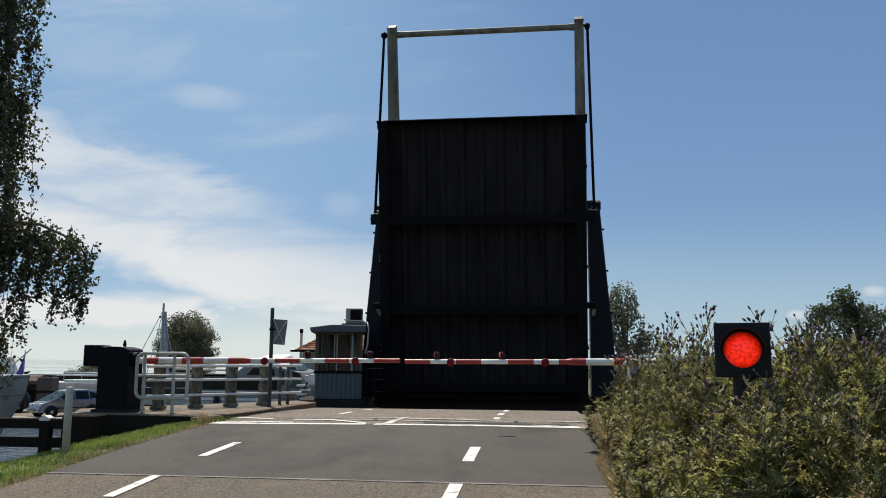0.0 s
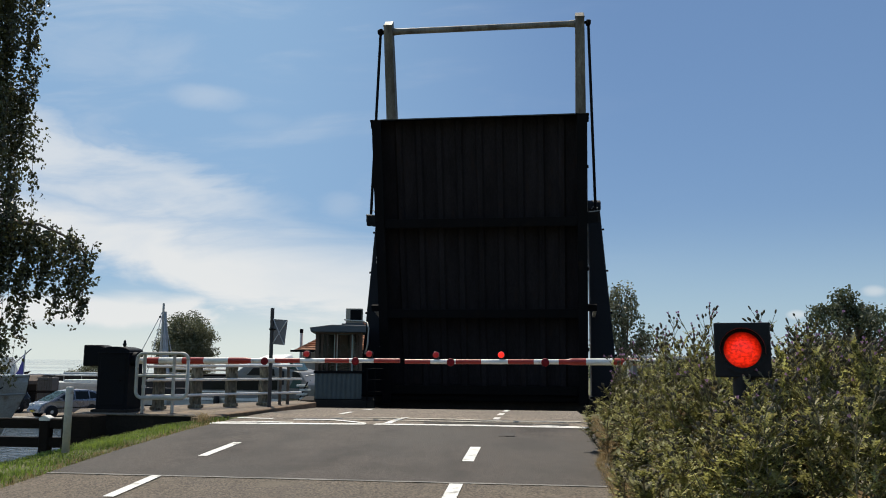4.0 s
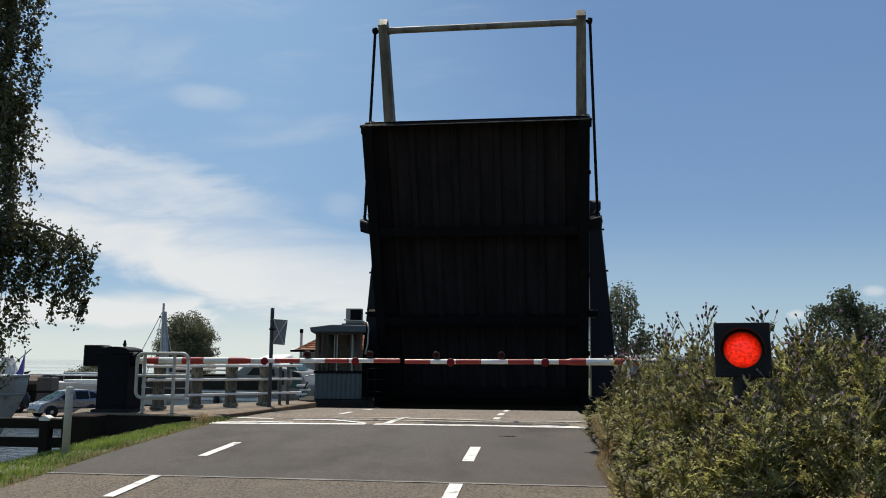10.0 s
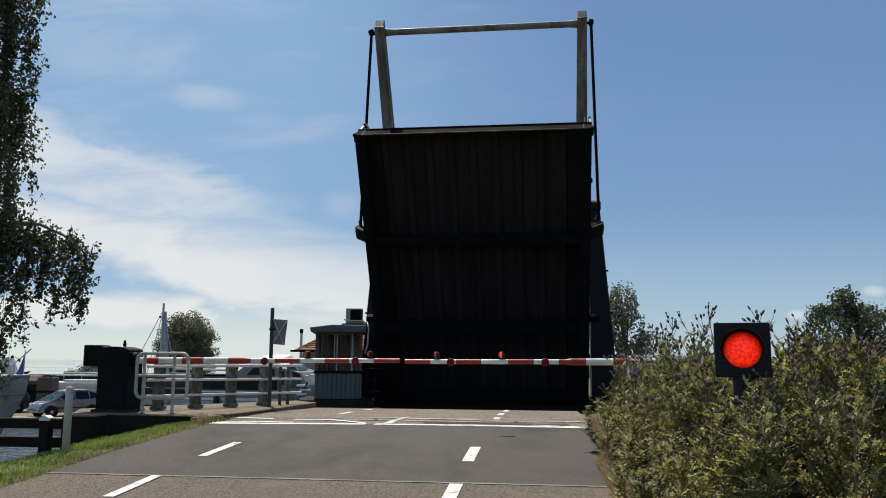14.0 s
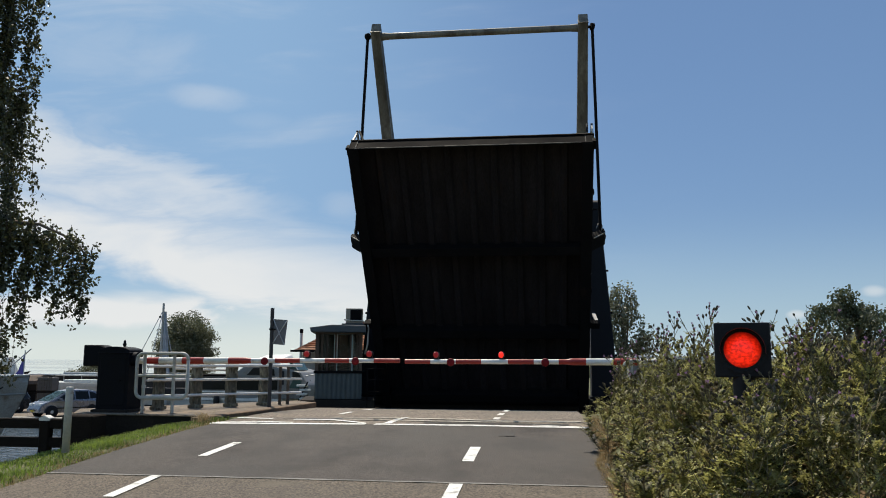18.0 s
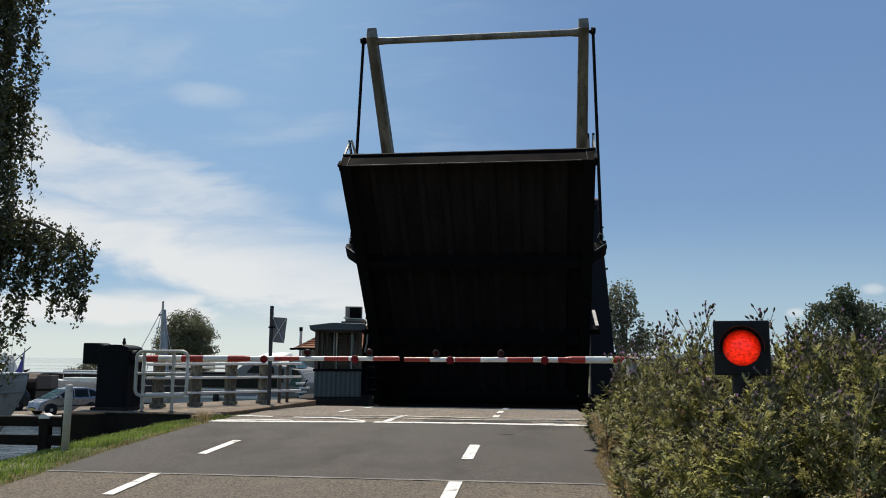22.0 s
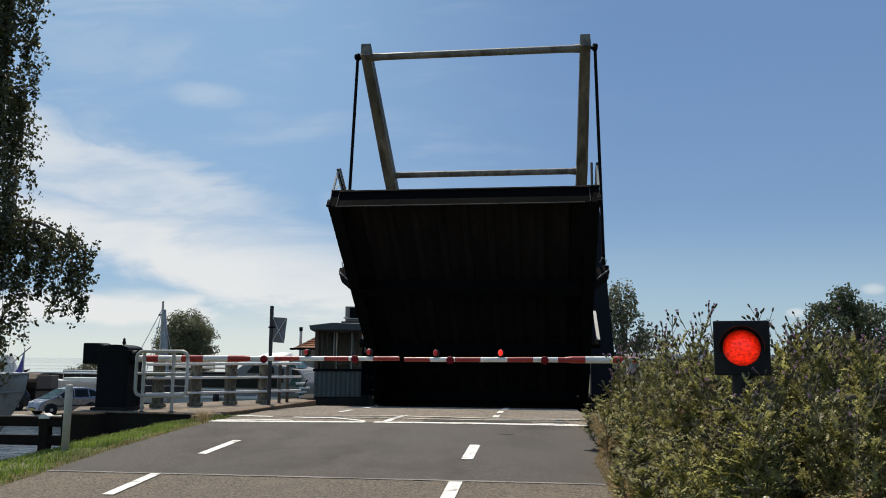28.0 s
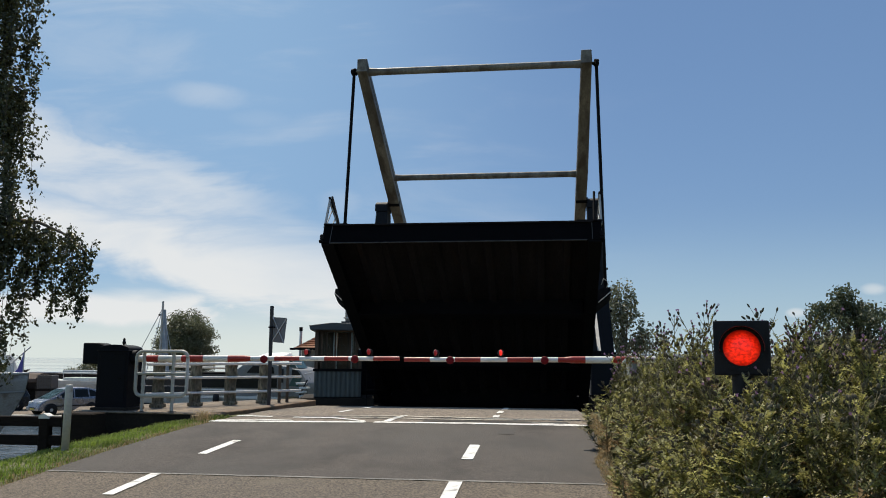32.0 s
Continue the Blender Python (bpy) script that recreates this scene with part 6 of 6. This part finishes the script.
def spread():
    sp = {0: Soup(), 1: Soup(), 2: Soup()}
    count = 0
    tries = 0
    placed = []
    while count < 560 and tries < 9000:
        tries += 1
        y = RNG.uniform(5.0, 13.0)
        x = RNG.uniform(0.35, 1.2 + 0.62 * y)
        near = count < 34
        if near:   # growth in front of the signal's post
            y = RNG.uniform(4.5, 5.55)
            x = y * RNG.uniform(0.205, 0.262)
        h = RNG.uniform(1.0, 1.2) if near else thicket_height(x, y)
        if not near and noise.noise(Vector((x * 1.8, y * 1.8, 9.0))) < -0.08:
            continue
        if h <= 0 or math.hypot(x - 1.335, y - 5.72) < 0.13 or (abs(x - 2.05) < 0.6 and abs(y - 14.1) < 0.6):
            continue
        # keep the signal's face clear
        if not near and y < 5.7 and abs(x / y - 0.2335) < 0.05 and h > 1.0:
            h = 1.0
        # a gap of bare stems beside the signal
        gap = abs((x - 1.45) - 0.26 * (y - 5.4))
        if not near and 5.0 < y < 8.4 and gap < 0.20:
            h *= 0.55
        if not near and x / y < 0.170:   # lower growth towards the road
            h *= 0.70 if x / y < 0.095 else 0.82
        h *= RNG.uniform(0.74, 1.08) * (1 if near else 1 + 0.22 * noise.noise(Vector((x * 1.7, y * 1.7, 2.0))))
        v, f, m = variants[int(RNG.integers(0, len(variants)))]
        a = RNG.uniform(0, 2 * math.pi)
        c, s_ = math.cos(a), math.sin(a)
        wide = RNG.uniform(0.95, 1.25)
        q = np.stack([(v[:, 0] * c - v[:, 1] * s_) * wide + x, (v[:, 0] * s_ + v[:, 1] * c) * wide + y, v[:, 2] * h + ground_z(x, y) - 0.01], 1)
        g = np.where(m == 0, 0, np.where((m == 1) | (m == 4), 1, 2))
        for k in (0, 1, 2):
            sel = f[g == k]
            used, inv = np.unique(sel, return_inverse=True)
            sp[k].v.append(q[used])
            sp[k].f.append(inv.reshape(-1, 3) + sp[k].n)
            sp[k].m.append(m[g == k] - 2 if k == 2 else (m[g == k] == 4).astype(int))
            sp[k].n += len(used)
        count += 1
    return sp


thicket = thing("thistle_thicket", pose(0, 0, 0), "dense green thistle thicket with purple heads beside the road", "thistles")
thicket["kind"] = "stuff"
for k, (nm, ms) in enumerate((("stems", (M_STEM,)), ("leaves", (M_LEAF_TH, M_LEAF_DEAD)), ("flower_heads", (M_BUD, M_BLOOM)))):
    sps = spread() if k == 0 else sps
    v_, f_, m_ = sps[k].arrays()
    o = part(nm, tri_mesh(nm, v_, f_, m_, *ms), None, thicket)
    o["kind"] = "stuff"

# tall single thistles that stand out above the rest
TALL = [(0.83, 9.0, 1.22), (0.7, 9.4, 1.03), (1.11, 8.6, 1.56), (1.09, 8.2, 1.52), (1.14, 8.0, 1.49), (1.27, 8.4, 1.51), (1.23, 7.8, 1.47), (1.34, 8.0, 1.46), (1.33, 7.6, 1.66), (1.36, 7.5, 1.76), (1.37, 7.4, 1.79), (1.48, 7.8, 1.62), (1.45, 7.4, 1.55),
        (1.01, 9.0, 1.34), (1.04, 8.8, 1.37), (1.7, 6.5, 1.76), (1.79, 6.9, 1.62), (1.88, 7.0, 1.7), (1.9, 6.8, 1.54), (1.99, 6.8, 1.63), (2.15, 7.2, 1.59), (2.04, 6.6, 1.52), (2.04, 6.4, 1.49), (2.27, 6.8, 1.51), (2.26, 6.5, 1.49), (2.23, 6.2, 1.54),
        (2.45, 6.6, 1.49), (2.46, 6.4, 1.54), (2.68, 6.8, 1.55), (1.06, 5.3, 1.15), (1.11, 5.2, 1.1), (1.28, 5.3, 1.11), (1.36, 5.4, 1.15), (1.27, 6.4, 1.21), (1.7, 5.3, 1.32), (1.81, 4.9, 1.22), (1.55, 5.5, 1.28)]
swayers = []


def pieces_of(v, f, m, kinds):
    """The loose pieces of one material: runs of triangles that share no vertex with the run before."""
    sel = f[np.isin(m, kinds)]
    out, start, top = [], 0, sel[0].max()
    for i in range(1, len(sel) + 1):
        if i == len(sel) or sel[i].min() > top:
            tri = sel[start:i]
            used, inv = np.unique(tri, return_inverse=True)
            out.append((v[used], inv.reshape(-1, 3), np.zeros(len(tri), int)))
            start = i
        if i < len(sel):
            top = max(top, sel[i].max())
    return out


for i, (x, y, h) in enumerate(TALL):
    v_, f_, m_ = thistle_parts(300 + i, h * 0.93, 0.35, 0.9, 0.86, 0.9, 0.72)
    th = thing("thistle", pose(x, y, ground_z(x, y) - 0.01, 0, 0, 37 * i), "tall thistle with spiny buds and purple flower heads", "thistle", "tall thistles")
    # stem and branches, each head of its own, and the leaves as one mass
    for piece in pieces_of(v_, f_, m_, (0,)):
        q = part("stem" if not th.children else "branch", tri_mesh("stem", *piece, M_STEM), None, th)
    for piece in pieces_of(v_, f_, m_, (2,)):
        part("flower_head", tri_mesh("flower_head", *piece, M_BUD), None, th)
    sel = m_ == 3
    if sel.any():
        used, inv = np.unique(f_[sel], return_inverse=True)
        part("petals", tri_mesh("petals", v_[used], inv.reshape(-1, 3), np.zeros(sel.sum(), int), M_BLOOM), None, th)["kind"] = "stuff"
    sel = (m_ == 1) | (m_ == 4)
    used, inv = np.unique(f_[sel], return_inverse=True)
    part("leaves", tri_mesh("leaves", v_[used], inv.reshape(-1, 3), (m_[sel] == 4).astype(int), M_LEAF_TH, M_LEAF_DEAD), None, th)["kind"] = "stuff"
    swayers.append((th, x, y, ground_z(x, y) - 0.01, 37 * i, 0.5, i))


def blades(name, places, heights, width, material, lean, label, category, seed):
    """Grass: one bent blade of three triangles at each place."""
    rng = np.random.default_rng(seed)
    n = len(places)
    a = rng.uniform(0, 2 * math.pi, n)
    d = np.stack([np.cos(a), np.sin(a), np.zeros(n)], 1)
    s = np.stack([-np.sin(a), np.cos(a), np.zeros(n)], 1)
    p, h = np.asarray(places), np.asarray(heights)[:, None]
    up = np.array((0, 0, 1.0))
    ln = rng.uniform(0.1, 1.0, n)[:, None] * lean
    v = np.stack([p - s * width, p + s * width, p + up * h * 0.6 + d * h * ln * 0.35 - s * width * 0.8, p + up * h * 0.6 + d * h * ln * 0.35 + s * width * 0.8, p + up * h * (1 - 0.25 * ln) + d * h * ln], 1).reshape(-1, 3)
    base = (np.arange(n) * 5)[:, None]
    f = np.concatenate([base + np.array((0, 1, 3)), base + np.array((0, 3, 2)), base + np.array((2, 3, 4))])
    ob = new(name, tri_mesh(name, v, f, np.zeros(len(f), int), material))
    return tagged(ob, label, category, kind="stuff")


pl, hh = [], []
while len(pl) < 78000:
    x, y = RNG.uniform(-11, -4.98), RNG.uniform(5.0, 12.95)
    dens = smooth((-4.98 - x) / 0.35) * (0.35 + 0.65 * smooth(0.5 + 1.4 * noise.noise(Vector((x * 1.4, y * 1.4, 0)))))
    if RNG.random() < dens and not (x > -8.0 and y > 12.95 and x < -5.3):
        pl.append((x, y, ground_z(x, y) - 0.01)), hh.append(RNG.uniform(0.02, 0.075) * (1 + 0.9 * noise.noise(Vector((x * 2, y * 2, 5)))))
blades("grass", pl, hh, 0.0050, M_GRASS, 1.3, "short green verge grass sloping to the water", "grass", 3)
pl, hh = [], []
for _ in range(15000):
    y = RNG.uniform(5.5, 13.0)
    wide = 0.06 + 0.10 * max(0, 8.8 - y)
    x = float(np.interp(y, [6.5, 7.6, 9.5, 13], [0.55, 0.53, 0.62, 0.72])) + abs(RNG.normal(0, 0.5)) * wide * 1.6 + 0.04 * math.sin(y * 1.9) + 0.05 * noise.noise(Vector((y * 1.3, 0, 3)))
    pl.append((x, y, ground_z(x, y) - 0.01)), hh.append(RNG.uniform(0.03, 0.11) + 0.28 * RNG.random() ** 3 * smooth((x - 0.55) / 0.3))
for _ in range(200):
    x, y = -5.35 + RNG.normal(0, 0.05), 12.3 + RNG.normal(0, 0.07)
    pl.append((x, y, ground_z(x, y) + 0.0)), hh.append(RNG.uniform(0.06, 0.22))
for _ in range(2000):
    y = RNG.uniform(5, 12.4)
    x = -5.03 - abs(RNG.normal(0, 0.13))
    pl.append((x, y, ground_z(x, y) - 0.01)), hh.append(RNG.uniform(0.03, 0.09))
blades("dry_grass", pl, hh, 0.0035, M_DRY, 0.9, "straw-coloured dry grass along the road's edge", "grass", 4)
# small white daisies low in the thicket
for i, (x, y) in enumerate(((0.87, 3.85), (0.98, 3.86), (1.46, 3.84), (0.71, 3.9), (0.95, 3.82))):
    dz = thing("daisy", pose(x, y, ground_z(x, y)), "small white daisy at the thicket's foot", "flower", "daisies")
    h = (0.80, 0.815, 0.80, 0.79, 0.775)[i]
    part("stem", one(rod, (0, 0, 0), (0.01, 0, h), 0.003, None, 5), M_STEM, dz)
    part("petals", one(lathe, [(0.005, h), (0.014, h + 0.008), (0.0135, h + 0.014), (0.004, h + 0.012)], 12), M_WHITE, dz)
    part("disc", one(lathe, [(0.006, h + 0.012), (0.004, h + 0.017), (0.001, h + 0.018)], 8), mat("yellow_disc", (0.6, 0.4, 0.03), 0.7), dz)


def leaf_quads(places, size, rng, hang=0.4):
    """Leaves as two-triangle folded lozenges at the places, in random attitudes that hang down a little."""
    n = len(places)
    p = np.asarray(places)
    w = rng.normal(0, 1, (n, 3))
    w[:, 2] -= hang * 2
    w /= np.linalg.norm(w, axis=1)[:, None]
    t = rng.normal(0, 1, (n, 3))
    s = np.cross(w, t)
    s /= np.linalg.norm(s, axis=1)[:, None] + 1e-9
    sz = (size * rng.uniform(0.65, 1.25, n))[:, None]
    u = np.cross(s, w)
    v = np.stack([p, p + w * sz * 0.45 + s * sz * 0.36 + u * sz * 0.08, p + w * sz, p + w * sz * 0.45 - s * sz * 0.36 + u * sz * 0.08], 1).reshape(-1, 3)
    b = (np.arange(n) * 4)[:, None]
    f = np.concatenate([b + np.array((0, 1, 2)), b + np.array((0, 2, 3))])
    return v, f


# ---- weeping birch at the left of the road ----
birch = thing("birch_tree", pose(-10.3, 11.6, -0.75), "weeping birch with long hanging leafy strands", "tree")
sp = Soup()
soup_tube(sp, [(0, 0, -0.1), (0.05, 0, 2.0), (0.15, -0.05, 5.0), (0.35, -0.1, 8.0), (0.6, -0.1, 11.0)], 0.22, 0.06, 0, 10)
v_, f_, m_ = sp.arrays()
part("trunk", tri_mesh("trunk", v_, f_, m_, M_BIRCH_BARK), None, birch)
# limbs reach out to the road side; strands hang from them
BOUGHS = [((0.1, 0, 2.9), (1.3, -0.5, 4.3), (2.6, -0.65, 4.75), (3.66, -0.7, 3.75)), ((0.15, 0, 4.4), (1.2, -0.3, 6.2), (1.8, -0.5, 6.7), (2.38, -0.5, 6.3)),
          ((0.25, 0, 6.0), (1.2, -0.2, 7.9), (1.8, -0.4, 8.4), (2.36, -0.4, 8.1)), ((0.4, 0, 8.0), (1.3, -0.5, 9.6), (1.8, -0.7, 9.8), (2.3, -0.7, 9.4)),
          ((0.2, 0, 5.0), (0.5, 0.8, 6.8), (0.8, 1.2, 7.2), (1.1, 1.4, 6.7)), ((0.1, 0, 3.2), (0.8, -0.9, 4.5), (1.8, -1.0, 5.0), (2.35, -0.9, 4.7))]


def limb_at(limb, t):
    p = [np.array(q) for q in limb]
    a, b, c = (p[i] * (1 - t) + p[i + 1] * t for i in range(3))
    d, e = a * (1 - t) + b * t, b * (1 - t) + c * t
    return d * (1 - t) + e * t


for limb in BOUGHS:
    sp = Soup()
    soup_tube(sp, [limb_at(limb, i / 8) for i in range(9)], 0.06, 0.014, 0, 6)
    v_, f_, m_ = sp.arrays()
    part("limb", tri_mesh("limb", v_, f_, m_, M_BARK), None, birch)
strands = []


def strand(start, length, seed, fill=1.0, width=0.085, drift=(0, 0)):
    rng = np.random.default_rng(seed)
    sp = Soup()
    ph = rng.uniform(0, 6.28, 2)

    def at(t):
        return np.array((drift[0] * t + 0.06 * math.sin(2.2 * t + ph[0]) * t, drift[1] * t + 0.05 * math.sin(1.9 * t + ph[1]) * t, -length * t))

    soup_tube(sp, [at(i / 6) for i in range(7)], 0.006, 0.002, 0, 3)
    nodes = max(4, int(length * 52 * fill))
    ts = np.repeat(rng.uniform(0.0, 1.0, nodes), 5)   # leaves in bunches along the strand
    n = len(ts)
    wide = width * (0.35 + 0.85 * np.sin(ts * math.pi * 1.6 * length + ph[0]) ** 2) * (1.1 - 0.6 * ts)
    pts = np.array([at(t) for t in ts]) + np.repeat(rng.normal(0, 1, (nodes, 3)), 5, 0) * wide[:, None] * np.array((1, 1, 0.6)) + rng.normal(0, 0.026, (n, 3))
    v_, f_, m_ = sp.arrays()
    o = part("strand", tri_mesh("strand", v_, f_, m_, M_BARK), None, birch)
    v, f = leaf_quads(pts, 0.060, rng, 0.5)
    part("leaves", tri_mesh("leaves", v, f, np.zeros(len(f), int), M_BIRCH_LEAF), None, o)["kind"] = "stuff"
    o.location = start
    strands.append((o, tuple(start), seed))


SEED = 1000
for li, (limb, ts, l0, l1, fill, wd) in enumerate((
        (BOUGHS[0], np.linspace(0.45, 0.99, 24), 0.9, 2.3, 0.72, 0.085),
        (BOUGHS[1], np.linspace(0.42, 1.0, 12), 1.2, 2.3, 0.95, 0.085),
        (BOUGHS[2], np.linspace(0.40, 1.0, 12), 1.6, 3.4, 0.95, 0.085),
        (BOUGHS[3], np.linspace(0.35, 1.0, 12), 1.8, 3.2, 0.95, 0.085),
        (BOUGHS[4], np.linspace(0.4, 1.0, 7), 1.5, 3.2, 0.8, 0.12),
        (BOUGHS[5], np.linspace(0.4, 1.0, 9), 1.0, 2.0, 1.0, 0.09))):
    for t in ts:
        SEED += 1
        r = np.random.default_rng(SEED)
        p = limb_at(limb, float(t)) + np.array((*r.normal(0, 0.09, 2), r.normal(0, 0.04)))
        top = float(t - ts[0]) / float(ts[-1] - ts[0])
        ln = (r.uniform(1.7, 2.3) + 0.55 * (r.random() < 0.3) if top < 0.45 else r.uniform(0.8, 1.5) * (1.2 - 0.4 * top)) if li == 0 else r.uniform(l0, l1)
        strand(p, ln, SEED, fill, wd, r.normal(0, 0.06, 2))

# leafy sprays that stand out from the lowest bough
for i, t in enumerate(np.linspace(0.32, 0.93, 20)):
    r = np.random.default_rng(2000 + i)
    p = limb_at(BOUGHS[0], float(t)) + np.array((*r.normal(0, 0.16, 2), r.uniform(-0.12, 0.10)))
    strand(p, r.uniform(0.35, 0.75), 2000 + i, 1.1, 0.13, (r.uniform(-0.05, 0.16), r.normal(0, 0.1)))


# ---- distant trees ----
def tree(m, height, width, crown_from, n, leaf, material, label, seed, clumps=46, flat=1.0, group=""):
    """A tapered trunk with limbs; the crown is many leaves gathered in uneven clumps."""
    rng = np.random.default_rng(seed)
    th = thing("tree", m, label, "tree", group)
    sp = Soup()
    soup_tube(sp, [(0, 0, -0.2), (0.05 * height, 0, height * 0.3), (0.02 * height, 0.02 * height, height * 0.6), (0, 0, height * 0.9)], height * 0.035, height * 0.006, 0, 8)
    v_, f_, m_ = sp.arrays()
    part("trunk", tri_mesh("trunk", v_, f_, m_, M_BARK), None, th)
    cz, hz = (crown_from + 1) / 2 * height, (1 - crown_from) / 2 * height
    centres = []
    while len(centres) < clumps:
        p = rng.uniform(-1, 1, 3)
        if 0.30 < np.linalg.norm(p) < 1:
            q = np.array((p[0] * width / 2 * (1 - 0.22 * max(0, p[2])), p[1] * width / 2, cz + p[2] * hz))
            centres.append(q)
    for i in range(0, min(clumps, 16)):
        sp = Soup()
        z0 = rng.uniform(0.25, 0.6) * height
        a = np.array((0.03 * height, 0, z0))
        b = centres[i]
        soup_tube(sp, [a, (a + b) / 2 + np.array((0, 0, 0.05 * height)), b], height * 0.012, height * 0.003, 0, 5)
        v_, f_, m_ = sp.arrays()
        part("limb", tri_mesh("limb", v_, f_, m_, M_BARK), None, th)
    per = n // clumps
    pts = []
    for c_ in centres:
        s = rng.uniform(0.07, 0.15) * width
        d = rng.normal(0, 1, (per, 3))
        d *= (rng.uniform(0.1, 1, per) ** 0.45 / np.linalg.norm(d, axis=1))[:, None]
        pts.append(c_ + d * 1.35 * np.array((s, s, s * flat * 0.8)))
    v, f = leaf_quads(np.concatenate(pts), leaf, rng, 0.3)
    crown = part("crown", tri_mesh("crown", v, f, np.zeros(len(f), int), material), None, th)
    crown["kind"] = "stuff"
    return th


tree(pose(-34.6, 75, YARD_Z), 7.9, 5.5, 0.10, 44000, 0.17, M_WILLOW_LEAF, "round grey-green willow beyond the yard", 11, 230)
tree(pose(21.2, 60, YARD_Z), 8.7, 5.9, 0.15, 13000, 0.24, M_TREE_LEAF, "broad dark green tree beyond the road", 12, 60)
tree(pose(5.1, 55, YARD_Z), 8.1, 3.9, 0.08, 9000, 0.19, M_BRIGHT_LEAF, "slender open-crowned tree behind the bridge tower", 13, 60, 2.1)
tree(pose(28.0, 66, YARD_Z), 5.2, 5.0, 0.05, 7000, 0.26, M_TREE_LEAF, "lower dark green tree beyond the road", 14, 40)
tree(pose(-50.5, 85, YARD_Z), 3.2, 5.0, 0.0, 5000, 0.22, M_WILLOW_LEAF, "low green bush beyond the yard", 15, 40)
tree(pose(-17.0, 92, YARD_Z), 4.4, 5.0, 0.05, 5000, 0.24, M_WILLOW_LEAF, "low green tree beyond the boats", 16, 40)

# far hedge line on the horizon
pts = []
for i in range(9000):
    a = RNG.uniform(-0.12, 0.9)
    r = RNG.uniform(150, 190)
    x, y = r * math.sin(a), r * math.cos(a)
    pts.append((x, y, YARD_Z + RNG.uniform(0, 1) * (1.6 + 1.5 * noise.noise(Vector((a * 9, 0, 0))))))
v_, f_ = leaf_quads(pts, 0.9, RNG, 0.1)
tagged(new("far_hedge", tri_mesh("far_hedge", v_, f_, np.zeros(len(f_), int), M_TREE_LEAF)), "far line of green hedges at the horizon", "hedge", kind="stuff")

# long caravan whose white roof edge shows over the thistles
van = thing("caravan", pose(3.25, 31.0, YARD_Z), "long grey caravan with a white roof edge beyond the thistles", "caravan")
part("body", bevel(one(box, 0, 6.2, 0, 2.3, 0.45, 3.56), 0.08, 2), mat("grey_caravan_panel", (0.22, 0.22, 0.20), 0.5, 0, 2, 0.15, 30, 0.05, (0.15, 0.14, 0.11), 0.3), van)
part("roof", bevel(one(box, -0.06, 6.26, -0.06, 2.36, 3.57, 3.74), 0.05, 2), M_WHITE, van, "white roof edge")
for x in (0.5, 2.0, 3.5, 4.9):
    wdw = part("window", bevel(one(box, x, x + 0.95, -0.02, -0.004, 1.7, 2.6), 0.006, 1), M_DARK_GLASS, van)
    part("frame", one(box, x - 0.05, x + 1.0, -0.03, -0.021, 2.6, 2.66), M_WHITE, wdw)
for x in (2.5, 3.5):
    for y in (0.12, 2.18):
        part("wheel", one(lathe, [(0.2, -0.09), (0.29, -0.09), (0.31, -0.05), (0.31, 0.05), (0.29, 0.09), (0.2, 0.09)], 18, "y", (x, y, 0.31)), M_BLACK, van, "black tyre")
for x in (0.3, 5.9):
    part("prop", one(rod, (x, 0.3, 0), (x, 0.3, 0.5), 0.04), M_STEEL_DARK, van)


def motions():
    walk(deck, [(t, pose(XC, YH, ZH, -a)) for t, a in zip(TURN_T, TURN_DECK)])
    walk(frame_ob, [(t, pose(XB, YP, ZP, -a)) for t, a in zip(TURN_T, TURN_BEAM)])
    for o, p in beacons:
        walk(o, [(0.2 * i, pose(*p, 0, 0, 360 * (0.2 * i - BLINK_AT) / BLINK)) for i in range(161)])
    for r, sx in rods:
        walk(r, [(t, rod_pose(t, sx)) for t in TURN_T])
    # a light breeze in the hanging strands and the tall thistles
    for o, p, seed in strands:
        r = random.Random(seed)
        a, b, c = r.uniform(0.5, 1.3), r.uniform(0, 6.28), r.uniform(0.35, 0.7)
        walk(o, [(t, pose(*p, a * math.sin(c * t + b) * 0.6, 0.4 - a * math.sin(c * 0.9 * t + b * 1.3 + 0.02 * p[2]), 0)) for t in range(0, 33)])
    for o, x, y, z, turn, a, seed in swayers:
        r = random.Random(seed)
        b, c = r.uniform(0, 6.28), r.uniform(0.5, 0.9)
        walk(o, [(t, pose(x, y, z, a * math.sin(c * t + b), a * math.cos(c * 0.8 * t + b), turn)) for t in range(0, 33)])


motions()
